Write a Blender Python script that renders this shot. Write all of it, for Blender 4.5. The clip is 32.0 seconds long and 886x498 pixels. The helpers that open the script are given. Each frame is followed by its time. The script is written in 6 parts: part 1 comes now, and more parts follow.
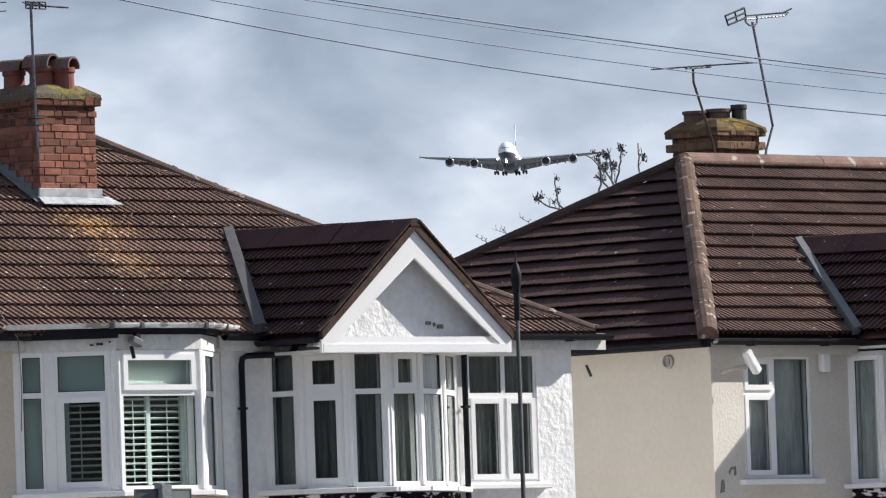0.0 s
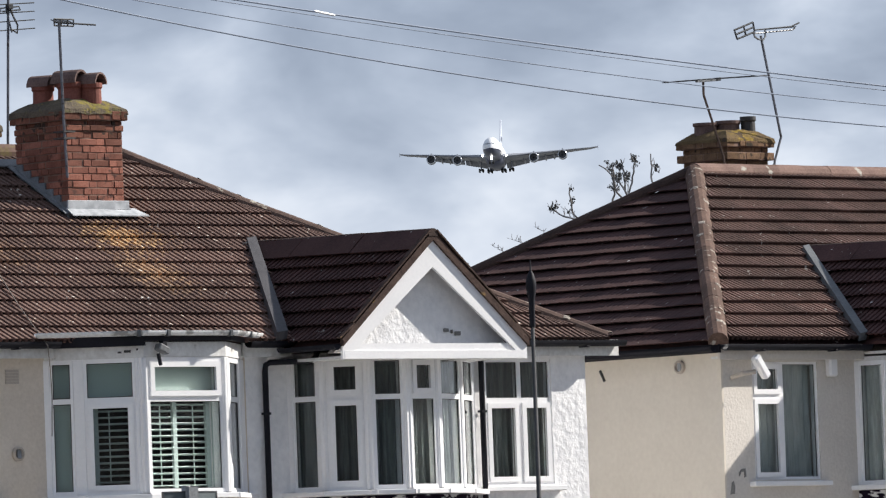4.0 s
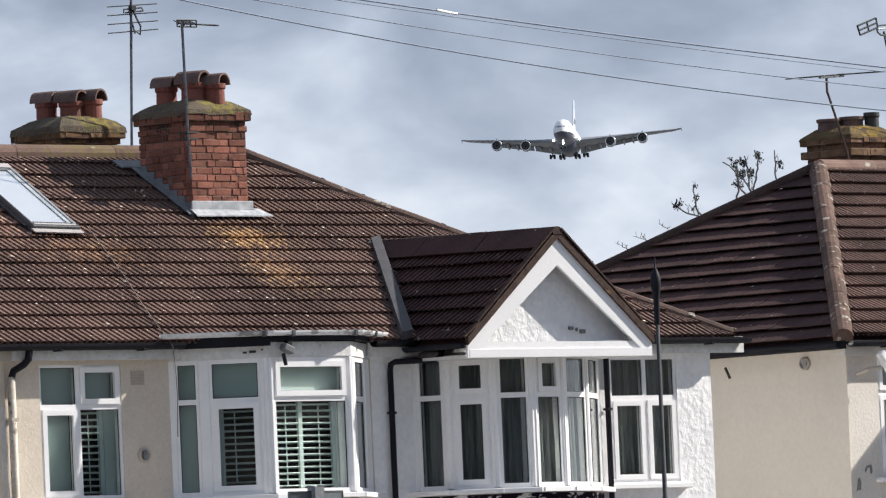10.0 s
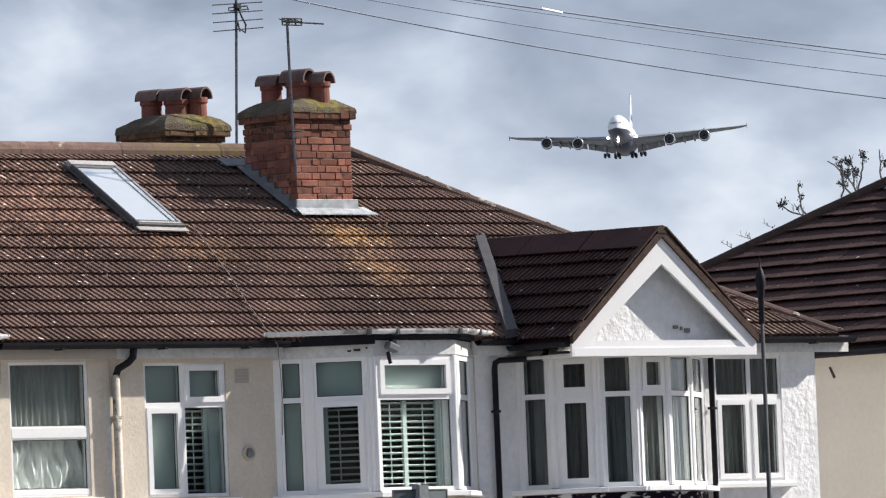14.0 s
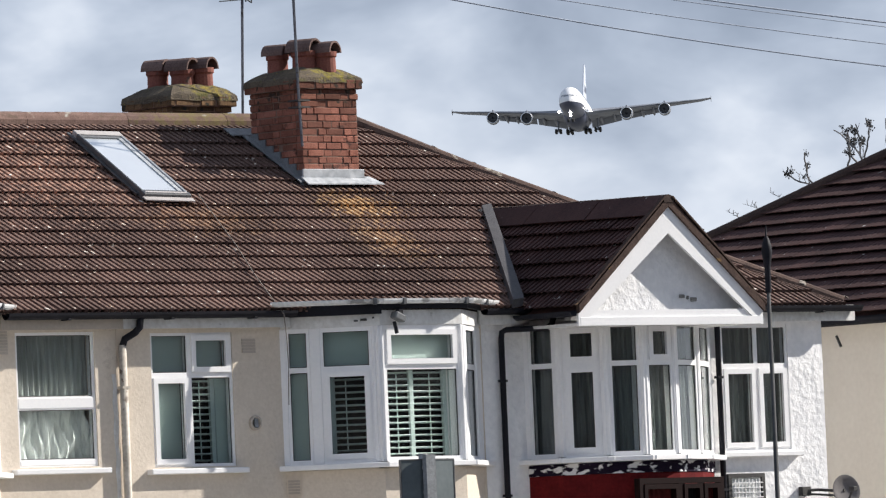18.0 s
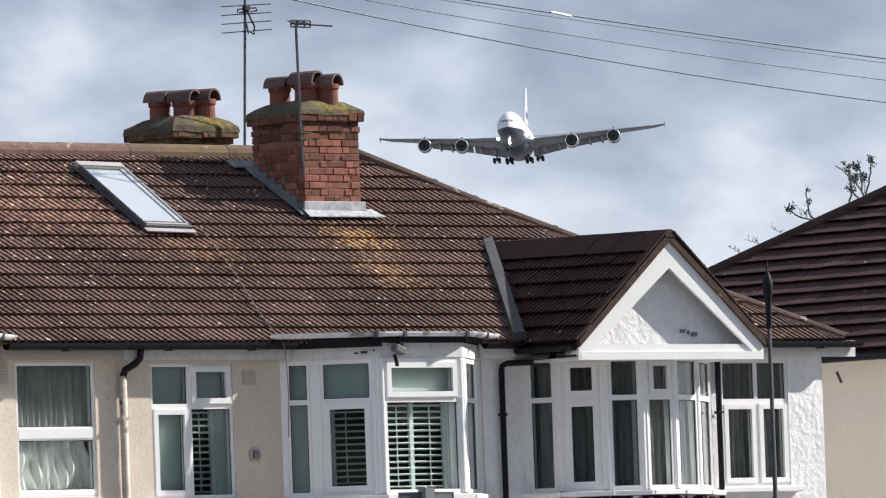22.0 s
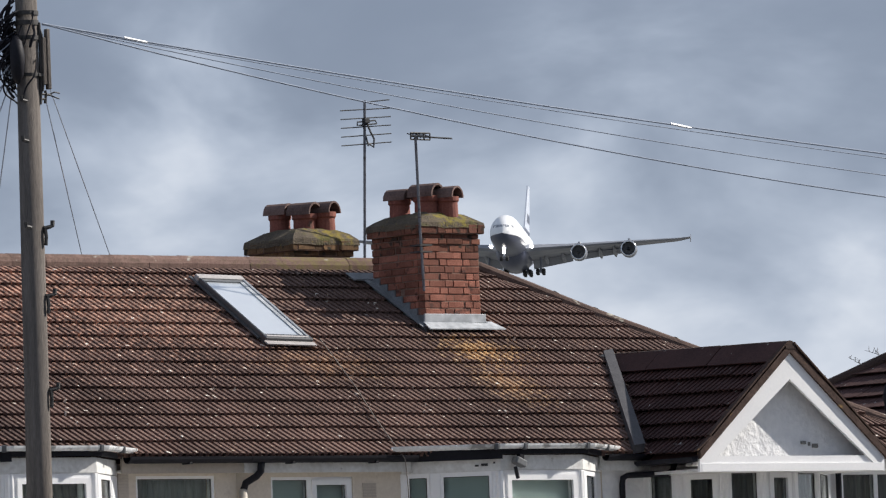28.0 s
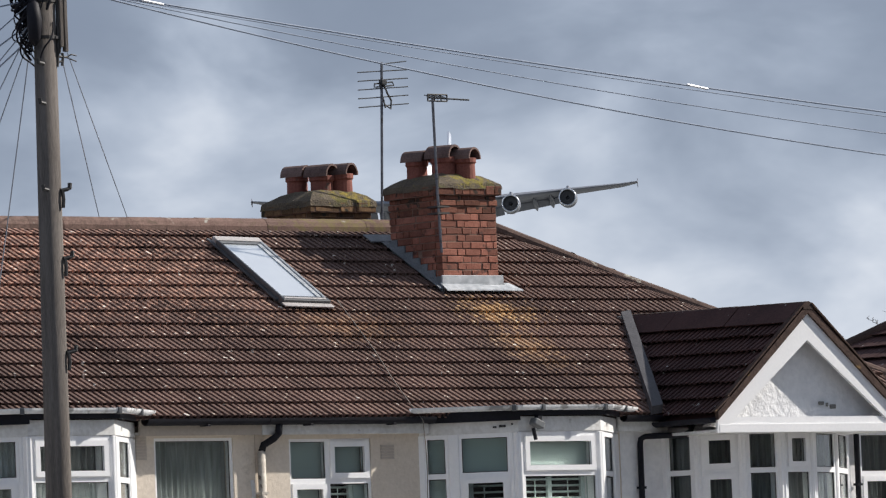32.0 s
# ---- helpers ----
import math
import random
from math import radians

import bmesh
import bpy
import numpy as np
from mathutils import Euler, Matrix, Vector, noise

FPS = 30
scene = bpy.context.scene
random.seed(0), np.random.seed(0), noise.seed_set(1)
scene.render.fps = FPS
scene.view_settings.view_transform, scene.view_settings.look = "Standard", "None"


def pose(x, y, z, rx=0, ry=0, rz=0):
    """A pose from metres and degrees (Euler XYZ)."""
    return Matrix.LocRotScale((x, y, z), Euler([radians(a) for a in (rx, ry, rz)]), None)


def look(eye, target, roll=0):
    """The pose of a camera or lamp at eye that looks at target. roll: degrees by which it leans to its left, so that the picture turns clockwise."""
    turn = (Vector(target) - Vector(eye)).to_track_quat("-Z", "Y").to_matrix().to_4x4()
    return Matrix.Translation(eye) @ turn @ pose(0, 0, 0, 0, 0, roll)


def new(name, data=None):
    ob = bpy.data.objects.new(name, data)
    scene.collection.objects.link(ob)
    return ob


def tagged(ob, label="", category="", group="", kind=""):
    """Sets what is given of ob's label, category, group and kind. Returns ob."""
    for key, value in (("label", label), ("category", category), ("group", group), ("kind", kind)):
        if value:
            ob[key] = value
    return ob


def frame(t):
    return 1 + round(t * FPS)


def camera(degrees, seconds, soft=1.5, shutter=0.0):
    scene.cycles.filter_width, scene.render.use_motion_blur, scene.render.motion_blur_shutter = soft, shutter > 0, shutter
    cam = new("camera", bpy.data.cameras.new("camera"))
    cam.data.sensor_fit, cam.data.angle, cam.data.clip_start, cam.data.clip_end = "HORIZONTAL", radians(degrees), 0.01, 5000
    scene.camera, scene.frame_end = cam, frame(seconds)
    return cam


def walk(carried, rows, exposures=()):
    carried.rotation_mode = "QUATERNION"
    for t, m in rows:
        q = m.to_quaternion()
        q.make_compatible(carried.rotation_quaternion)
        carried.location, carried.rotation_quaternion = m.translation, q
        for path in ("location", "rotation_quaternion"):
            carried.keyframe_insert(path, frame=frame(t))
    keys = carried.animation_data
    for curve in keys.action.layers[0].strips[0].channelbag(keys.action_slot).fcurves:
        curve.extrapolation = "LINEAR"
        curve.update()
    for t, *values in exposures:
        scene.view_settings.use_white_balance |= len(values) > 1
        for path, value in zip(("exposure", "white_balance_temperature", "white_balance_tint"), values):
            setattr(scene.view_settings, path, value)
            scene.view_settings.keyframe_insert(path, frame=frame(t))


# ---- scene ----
cam = camera(5.985, 32.0, soft=1.25)
EYE = Vector((-57.94, -67.71, 1.6))
# seconds, metres ahead of EYE, heading, pitch, lean
ROWS = [
    (0, 2.59, 41.3445, 2.7589, 1.943),
    (0.5, 2.59, 41.3628, 2.7947, 1.992),
    (1, 2.50, 41.3752, 2.8414, 2.015),
    (1.5, 2.57, 41.3833, 2.8917, 2.040),
    (2, 1.68, 41.3693, 2.9165, 2.004),
    (2.5, 0.00, 41.3700, 2.9130, 1.994),
    (4.5, 0.00, 41.1569, 2.7856, 2.186),
    (5, 0.00, 41.0635, 2.7652, 2.183),
    (5.5, 0.00, 41.0108, 2.7473, 2.134),
    (6, 0.00, 41.0175, 2.7586, 2.088),
    (6.5, 0.00, 41.0423, 2.7843, 2.092),
    (7, 0.00, 41.0350, 2.8329, 2.145),
    (7.5, 0.00, 40.9663, 2.8716, 2.255),
    (8, 0.00, 40.8306, 2.9235, 2.385),
    (8.5, 0.00, 40.6687, 2.9451, 2.467),
    (9, 0.00, 40.5278, 2.9526, 2.509),
    (9.5, 0.00, 40.4309, 2.9191, 2.545),
    (10, 0.00, 40.3896, 2.8484, 2.484),
    (10.5, 0.00, 40.3748, 2.7493, 2.386),
    (11, 0.00, 40.3574, 2.6592, 2.340),
    (11.5, 0.00, 40.3105, 2.6194, 2.315),
    (12, 0.00, 40.2112, 2.6397, 2.327),
    (12.5, 0.00, 40.0663, 2.7092, 2.345),
    (13, 0.00, 39.9055, 2.7693, 2.315),
    (13.5, 0.00, 39.7660, 2.8210, 2.321),
    (14, 0.00, 39.6815, 2.8686, 2.345),
    (14.5, 0.00, 39.6604, 2.9152, 2.439),
    (16.5, 0.00, 39.6791, 2.9027, 2.444),
    (17, 0.00, 39.6551, 2.8082, 2.446),
    (17.5, 0.00, 39.6356, 2.7173, 2.439),
    (18, 0.00, 39.6299, 2.6649, 2.449),
    (18.5, 0.00, 39.6367, 2.6595, 2.397),
    (19, 0.00, 39.6214, 2.7098, 2.323),
    (19.5, 0.00, 39.6047, 2.7828, 2.216),
    (20, 0.00, 39.5811, 2.8723, 2.103),
    (20.5, 0.00, 39.5722, 2.9196, 2.060),
    (21, 0.00, 39.5838, 2.9139, 2.029),
    (21.5, 0.00, 39.6202, 2.8902, 2.058),
    (22, 0.00, 39.6313, 2.8893, 2.041),
    (22.5, 0.00, 39.5997, 2.9590, 2.092),
    (23, 0.00, 39.5100, 3.1128, 2.064),
    (23.5, 0.00, 39.3834, 3.3166, 2.146),
    (24, 0.00, 39.2451, 3.5406, 2.160),
    (24.5, 0.00, 39.1313, 3.7046, 2.190),
    (25, 0.00, 39.0466, 3.8156, 2.264),
    (25.5, 0.00, 38.9804, 3.8696, 2.318),
    (27.5, 0.00, 38.8245, 3.8534, 2.200),
    (28, 0.00, 38.8462, 3.6777, 2.167),
    (28.5, 0.00, 38.8939, 3.4927, 2.223),
    (29, 0.00, 38.9243, 3.3849, 2.276),
    (29.5, 0.00, 38.9182, 3.3852, 2.297),
    (30, 0.00, 38.8909, 3.4257, 2.275),
    (30.5, 0.00, 38.8801, 3.4474, 2.268),
    (31, 0.00, 38.8736, 3.4408, 2.278),
    (31.5, 0.00, 38.8255, 3.4434, 2.293),
    (32, 0.00, 38.7184, 3.4223, 2.295),
]


def cam_pose(ahead, yaw, pitch, roll):
    turn = pose(0, 0, 0, 0, 0, -yaw) @ pose(0, 0, 0, 90 + pitch) @ pose(0, 0, 0, 0, 0, -roll)
    at = EYE + turn.to_3x3() @ Vector((0, 0, -ahead))
    return Matrix.Translation(at) @ turn


walk(cam, [(t, cam_pose(a, y, p, r)) for t, a, y, p, r in ROWS], exposures=[(0.0, 0.53, 6370, 11), (5.0, 0.53, 6440, 12), (22.5, 0.53, 6440, 12), (25.5, 0.32, 6420, 12), (32.0, 0.32, 6420, 12)])

# ---- light ----
SUN_DIR = Vector((1.45, -0.55, 1.03)).normalized()
sun_data = bpy.data.lights.new("sun", "SUN")
sun_data.energy, sun_data.angle, sun_data.color = 5.0, radians(0.6), (1.0, 0.95, 0.86)
sun = new("sun", sun_data)
sun.matrix_world = look((0, 0, 60), Vector((0, 0, 60)) - SUN_DIR)

world = bpy.data.worlds.new("sky")
scene.world = world
world.use_nodes = True


def build_world():
    nt = world.node_tree
    nt.nodes.clear()
    N, L = nt.nodes.new, nt.links.new
    out, bg = N("ShaderNodeOutputWorld"), N("ShaderNodeBackground")
    sky = N("ShaderNodeTexSky")
    sky.sky_type, sky.sun_disc = "NISHITA", False
    sky.sun_elevation = math.asin(SUN_DIR.z)
    sky.sun_rotation = math.atan2(SUN_DIR.x, SUN_DIR.y)
    scale = N("ShaderNodeVectorMath")
    scale.operation = "SCALE"
    scale.inputs["Scale"].default_value = 0.10
    L(sky.outputs["Color"], scale.inputs[0])
    co, mp = N("ShaderNodeTexCoord"), N("ShaderNodeMapping")
    mp.inputs["Scale"].default_value = (1.0, 1.0, 1.9)
    mp.inputs["Location"].default_value = CLOUD_AT
    L(co.outputs["Generated"], mp.inputs["Vector"])
    big, fine = N("ShaderNodeTexNoise"), N("ShaderNodeTexNoise")
    for n, sc, det, rough, dist in ((big, 26.0, 5.0, 0.50, 0.25), (fine, 75.0, 4.0, 0.55, 0.1)):
        n.inputs["Scale"].default_value, n.inputs["Detail"].default_value = sc, det
        n.inputs["Roughness"].default_value, n.inputs["Distortion"].default_value = rough, dist
        L(mp.outputs["Vector"], n.inputs["Vector"])
    mix = N("ShaderNodeMath")
    mix.operation = "MULTIPLY_ADD"
    L(fine.outputs["Fac"], mix.inputs[0])
    mix.inputs[1].default_value = 0.16
    L(big.outputs["Fac"], mix.inputs[2])
    # cloud bases grow darker higher up
    sep, hi = N("ShaderNodeSeparateXYZ"), N("ShaderNodeMapRange")
    L(co.outputs["Generated"], sep.inputs[0])
    L(sep.outputs["Z"], hi.inputs["Value"])
    hi.inputs["From Min"].default_value, hi.inputs["From Max"].default_value = 0.035, 0.098
    hi.inputs["To Min"].default_value, hi.inputs["To Max"].default_value = 0.16, -0.11
    add = N("ShaderNodeMath")
    L(mix.outputs[0], add.inputs[0])
    L(hi.outputs[0], add.inputs[1])
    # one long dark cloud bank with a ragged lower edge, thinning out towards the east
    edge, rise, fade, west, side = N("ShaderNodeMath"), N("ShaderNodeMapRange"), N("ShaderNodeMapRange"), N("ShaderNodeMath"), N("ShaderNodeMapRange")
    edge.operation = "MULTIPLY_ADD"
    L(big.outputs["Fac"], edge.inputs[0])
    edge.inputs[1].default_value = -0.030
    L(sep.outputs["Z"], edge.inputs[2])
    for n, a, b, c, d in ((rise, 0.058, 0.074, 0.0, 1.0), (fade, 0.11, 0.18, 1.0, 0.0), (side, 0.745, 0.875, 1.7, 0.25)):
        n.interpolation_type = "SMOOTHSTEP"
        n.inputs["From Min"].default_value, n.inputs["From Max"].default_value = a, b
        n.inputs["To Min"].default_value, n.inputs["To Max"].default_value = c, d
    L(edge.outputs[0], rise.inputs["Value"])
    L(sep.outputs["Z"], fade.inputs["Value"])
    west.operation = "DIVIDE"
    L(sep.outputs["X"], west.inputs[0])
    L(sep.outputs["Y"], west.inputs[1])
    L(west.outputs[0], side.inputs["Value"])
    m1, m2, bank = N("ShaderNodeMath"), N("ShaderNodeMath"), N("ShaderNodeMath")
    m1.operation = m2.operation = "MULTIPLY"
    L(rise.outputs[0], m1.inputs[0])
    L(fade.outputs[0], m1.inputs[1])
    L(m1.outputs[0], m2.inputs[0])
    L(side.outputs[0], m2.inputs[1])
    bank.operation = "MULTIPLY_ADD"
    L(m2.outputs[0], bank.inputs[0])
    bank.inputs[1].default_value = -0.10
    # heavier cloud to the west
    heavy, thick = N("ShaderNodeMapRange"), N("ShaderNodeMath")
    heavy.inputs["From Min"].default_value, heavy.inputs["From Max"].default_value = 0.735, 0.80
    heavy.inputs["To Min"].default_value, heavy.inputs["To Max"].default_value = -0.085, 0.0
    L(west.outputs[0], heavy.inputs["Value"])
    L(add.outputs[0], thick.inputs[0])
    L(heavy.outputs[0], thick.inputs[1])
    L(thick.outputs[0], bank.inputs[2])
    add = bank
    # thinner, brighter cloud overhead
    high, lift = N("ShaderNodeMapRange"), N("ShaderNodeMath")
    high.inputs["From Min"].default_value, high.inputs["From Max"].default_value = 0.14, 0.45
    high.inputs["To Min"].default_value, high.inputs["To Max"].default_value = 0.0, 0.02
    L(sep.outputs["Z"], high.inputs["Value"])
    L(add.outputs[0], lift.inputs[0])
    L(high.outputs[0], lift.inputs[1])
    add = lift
    ramp = N("ShaderNodeValToRGB")
    ramp.color_ramp.interpolation = "B_SPLINE"
    els = ramp.color_ramp.elements
    els[0].position, els[0].color = 0.36, (0.205, 0.250, 0.335, 1)
    els[1].position, els[1].color = 0.82, (0.78, 0.82, 0.87, 1)
    e = els.new(0.62)
    e.color = (0.43, 0.50, 0.61, 1)
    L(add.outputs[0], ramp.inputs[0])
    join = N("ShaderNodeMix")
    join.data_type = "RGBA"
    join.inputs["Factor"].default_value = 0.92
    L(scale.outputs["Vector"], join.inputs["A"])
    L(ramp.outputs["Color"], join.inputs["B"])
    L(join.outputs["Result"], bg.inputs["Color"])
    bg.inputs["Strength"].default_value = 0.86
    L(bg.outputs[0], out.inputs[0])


CLOUD_AT = (0.35, 0.10, 0.0)
build_world()


# ---- materials ----
def mat_new(name):
    m = bpy.data.materials.new(name)
    m.use_nodes = True
    nt = m.node_tree
    return m, nt, nt.nodes.new, nt.links.new, nt.nodes["Principled BSDF"]


def surface(name, c1, c2, rough=0.7, scale=8.0, fine=60.0, bump=0.15, metal=0.0, spots=None, dist=0.01, vary=0.25, warp=(1, 1, 1), spec=0.5, stain=None):
    """Two colours mixed by a broad and a fine noise, with bump, a value per piece, spots and a stain at a place."""
    m, nt, N, L, b = mat_new(name)
    geo, mp = N("ShaderNodeNewGeometry"), N("ShaderNodeMapping")
    mp.inputs["Scale"].default_value = warp
    L(geo.outputs["Position"], mp.inputs["Vector"])
    n1, n2 = N("ShaderNodeTexNoise"), N("ShaderNodeTexNoise")
    for n, s, d in ((n1, scale, 5.0), (n2, fine, 4.0)):
        n.inputs["Scale"].default_value, n.inputs["Detail"].default_value = s, d
        L(mp.outputs["Vector"], n.inputs["Vector"])
    f = N("ShaderNodeMath")
    f.operation = "ADD"
    L(n1.outputs["Fac"], f.inputs[0])
    L(n2.outputs["Fac"], f.inputs[1])
    r = N("ShaderNodeMapRange")
    L(f.outputs[0], r.inputs["Value"])
    r.inputs["From Min"].default_value, r.inputs["From Max"].default_value = 0.72, 1.28
    mix = N("ShaderNodeMix")
    mix.data_type = "RGBA"
    L(r.outputs[0], mix.inputs["Factor"])
    mix.inputs["A"].default_value, mix.inputs["B"].default_value = (*c1, 1), (*c2, 1)
    col = mix.outputs["Result"]
    if vary:
        info, fr, mr = N("ShaderNodeObjectInfo"), N("ShaderNodeMath"), N("ShaderNodeMapRange")
        ad = N("ShaderNodeMath")
        L(info.outputs["Random"], ad.inputs[0])
        L(geo.outputs["Random Per Island"], ad.inputs[1])
        fr.operation = "FRACT"
        L(ad.outputs[0], fr.inputs[0])
        L(fr.outputs[0], mr.inputs["Value"])
        mr.inputs["To Min"].default_value, mr.inputs["To Max"].default_value = 1 - vary, 1 + vary
        sc = N("ShaderNodeVectorMath")
        sc.operation = "SCALE"
        L(col, sc.inputs[0])
        L(mr.outputs[0], sc.inputs["Scale"])
        col = sc.outputs["Vector"]
    for place, size, tint, amount in stain or ():
        d, q = N("ShaderNodeMapping"), N("ShaderNodeVectorMath")
        d.vector_type = "TEXTURE"
        d.inputs["Location"].default_value, d.inputs["Scale"].default_value = place, size
        L(geo.outputs["Position"], d.inputs["Vector"])
        q.operation = "LENGTH"
        L(d.outputs["Vector"], q.inputs[0])
        fall = N("ShaderNodeMapRange")
        L(q.outputs["Value"], fall.inputs["Value"])
        fall.inputs["From Min"].default_value, fall.inputs["From Max"].default_value = 1.0, 0.0
        fall.inputs["To Max"].default_value = 1.25
        n3, th = N("ShaderNodeTexNoise"), N("ShaderNodeMapRange")
        n3.inputs["Scale"].default_value, n3.inputs["Detail"].default_value = 13.0, 4.0
        n3.inputs["Roughness"].default_value = 0.75
        L(geo.outputs["Position"], n3.inputs["Vector"])
        s2 = N("ShaderNodeMath")
        s2.operation = "MULTIPLY_ADD"
        L(n3.outputs["Fac"], s2.inputs[0])
        s2.inputs[1].default_value = 4.5
        L(fall.outputs[0], s2.inputs[2])
        L(s2.outputs[0], th.inputs["Value"])
        th.inputs["From Min"].default_value, th.inputs["From Max"].default_value = 2.80, 3.60
        th.inputs["To Max"].default_value = amount
        mx = N("ShaderNodeMix")
        mx.data_type = "RGBA"
        L(th.outputs[0], mx.inputs["Factor"])
        L(col, mx.inputs["A"])
        mx.inputs["B"].default_value = (*tint, 1)
        col = mx.outputs["Result"]
    if spots:
        sc_, lo, tint, *edge = spots
        n4, th4 = N("ShaderNodeTexNoise"), N("ShaderNodeMapRange")
        n4.inputs["Scale"].default_value, n4.inputs["Detail"].default_value = sc_, 3.0
        L(mp.outputs["Vector"], n4.inputs["Vector"])
        L(n4.outputs["Fac"], th4.inputs["Value"])
        th4.inputs["From Min"].default_value, th4.inputs["From Max"].default_value = lo, lo + (edge[0] if edge else 0.06)
        m4 = N("ShaderNodeMix")
        m4.data_type = "RGBA"
        L(th4.outputs[0], m4.inputs["Factor"])
        L(col, m4.inputs["A"])
        m4.inputs["B"].default_value = (*tint, 1)
        col = m4.outputs["Result"]
    L(col, b.inputs["Base Color"])
    b.inputs["Roughness"].default_value, b.inputs["Metallic"].default_value = rough, metal
    b.inputs["Specular IOR Level"].default_value = spec
    if bump:
        bp = N("ShaderNodeBump")
        bp.inputs["Strength"].default_value, bp.inputs["Distance"].default_value = bump, dist
        L(f.outputs[0], bp.inputs["Height"])
        L(bp.outputs[0], b.inputs["Normal"])
    return m


def glow(name, colour, strength):
    m, nt, N, L, b = mat_new(name)
    b.inputs["Base Color"].default_value = (*colour, 1)
    b.inputs["Emission Color"].default_value = (*colour, 1)
    b.inputs["Emission Strength"].default_value = strength
    return m


def glass_mat(name, tint=(0.92, 0.97, 0.95)):
    m, nt, N, L, b = mat_new(name)
    b.inputs["Base Color"].default_value = (*tint, 1)
    b.inputs["Roughness"].default_value = 0.02
    b.inputs["Transmission Weight"].default_value = 1.0
    b.inputs["IOR"].default_value = 1.45
    return m


M_TILE = surface("roof_tile", (0.053, 0.032, 0.027), (0.195, 0.122, 0.100), 0.85, 0.9, 45.0, 0.5, vary=0.14, dist=0.004,
                 spots=(13.0, 0.675, (0.72, 0.68, 0.61)), stain=[((-5.1, 2.6, 6.6), (2.6, 2.0, 1.4), (0.37, 0.225, 0.168), 0.70), ((-8.6, 3.3, 7.0), (6.6, 3.2, 3.2), (0.50, 0.280, 0.205), 0.90), ((-3.75, 1.65, 6.06), (1.5, 0.75, 0.6), (0.36, 0.215, 0.130), 0.65),
                                                                ((-1.62, 1.25, 5.83), (0.75, 0.95, 0.95), (0.46, 0.290, 0.165), 0.75),
                                                                ((-1.42, 1.92, 6.22), (0.95, 0.62, 0.62), (0.52, 0.320, 0.150), 0.95)], spec=0.25)
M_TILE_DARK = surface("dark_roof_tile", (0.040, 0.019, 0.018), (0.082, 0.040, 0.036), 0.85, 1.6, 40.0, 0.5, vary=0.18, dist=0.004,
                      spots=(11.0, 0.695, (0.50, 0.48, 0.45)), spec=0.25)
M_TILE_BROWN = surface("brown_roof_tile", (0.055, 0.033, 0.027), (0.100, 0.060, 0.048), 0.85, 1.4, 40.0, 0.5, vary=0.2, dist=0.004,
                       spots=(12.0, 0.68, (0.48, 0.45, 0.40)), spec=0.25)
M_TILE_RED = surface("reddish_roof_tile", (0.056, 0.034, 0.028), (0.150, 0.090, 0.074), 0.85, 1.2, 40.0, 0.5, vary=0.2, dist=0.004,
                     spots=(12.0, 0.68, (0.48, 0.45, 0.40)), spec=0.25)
M_RIDGE = surface("ridge_tile", (0.125, 0.075, 0.062), (0.215, 0.138, 0.112), 0.85, 4.0, 50.0, 0.4, vary=0.2, spots=(5.0, 0.66, (0.40, 0.38, 0.33)), spec=0.25,
                  stain=[((-2.1, 3.75, 7.3), (1.5, 0.6, 0.6), (0.165, 0.135, 0.050), 0.8), ((-6.5, 3.75, 7.3), (4.5, 0.6, 0.6), (0.075, 0.052, 0.040), 0.55)])
M_RIDGE_DARK = surface("dark_ridge_tile", (0.068, 0.043, 0.036), (0.150, 0.096, 0.076), 0.85, 4.0, 50.0, 0.4, vary=0.2, spots=(6.0, 0.66, (0.42, 0.39, 0.32)), spec=0.25)
M_BRICK = surface("brick", (0.185, 0.068, 0.046), (0.335, 0.140, 0.098), 0.85, 7.0, 70.0, 0.4, vary=0.38, spots=(8.0, 0.62, (0.095, 0.045, 0.036)), spec=0.25)
M_BRICK_SOOT = surface("sooty_brick", (0.110, 0.046, 0.034), (0.250, 0.105, 0.068), 0.9, 9.0, 60.0, 0.5, vary=0.4, spots=(9.0, 0.56, (0.050, 0.036, 0.028)), spec=0.2)
M_BRICK_DARK = surface("blackened_yellow_brick", (0.072, 0.044, 0.027), (0.195, 0.115, 0.058), 0.9, 9.0, 60.0, 0.5, vary=0.35, spots=(8.0, 0.58, (0.035, 0.030, 0.022)), spec=0.2)
M_BRICK_OLD = surface("weathered_brick", (0.120, 0.072, 0.045), (0.250, 0.150, 0.085), 0.9, 9.0, 60.0, 0.5, vary=0.3, spots=(10.0, 0.60, (0.055, 0.042, 0.03)), spec=0.2)
M_MORTAR = surface("mortar", (0.16, 0.100, 0.078), (0.27, 0.180, 0.140), 0.95, 10.0, 80.0, 0.4, vary=0, spec=0.2)
M_MOSS = surface("mossy_mortar", (0.075, 0.062, 0.050), (0.165, 0.135, 0.098), 0.95, 6.0, 60.0, 0.8, vary=0, dist=0.03, spots=(5.0, 0.60, (0.120, 0.115, 0.040), 0.15), spec=0.15,
                 stain=[((-1.32, 2.45, 7.74), (0.52, 0.55, 0.30), (0.270, 0.225, 0.042), 0.9), ((-1.38, 4.48, 7.70), (0.52, 0.55, 0.30), (0.275, 0.215, 0.045), 0.9)])
M_MOSS_OCHRE = surface("ochre_mossy_mortar", (0.085, 0.060, 0.036), (0.180, 0.125, 0.062), 0.95, 5.0, 60.0, 0.8, vary=0, dist=0.03, spots=(6.0, 0.60, (0.070, 0.052, 0.040)), spec=0.15,
                       stain=[((10.93, 5.42, 7.78), (0.42, 0.50, 0.35), (0.300, 0.205, 0.042), 0.9)])
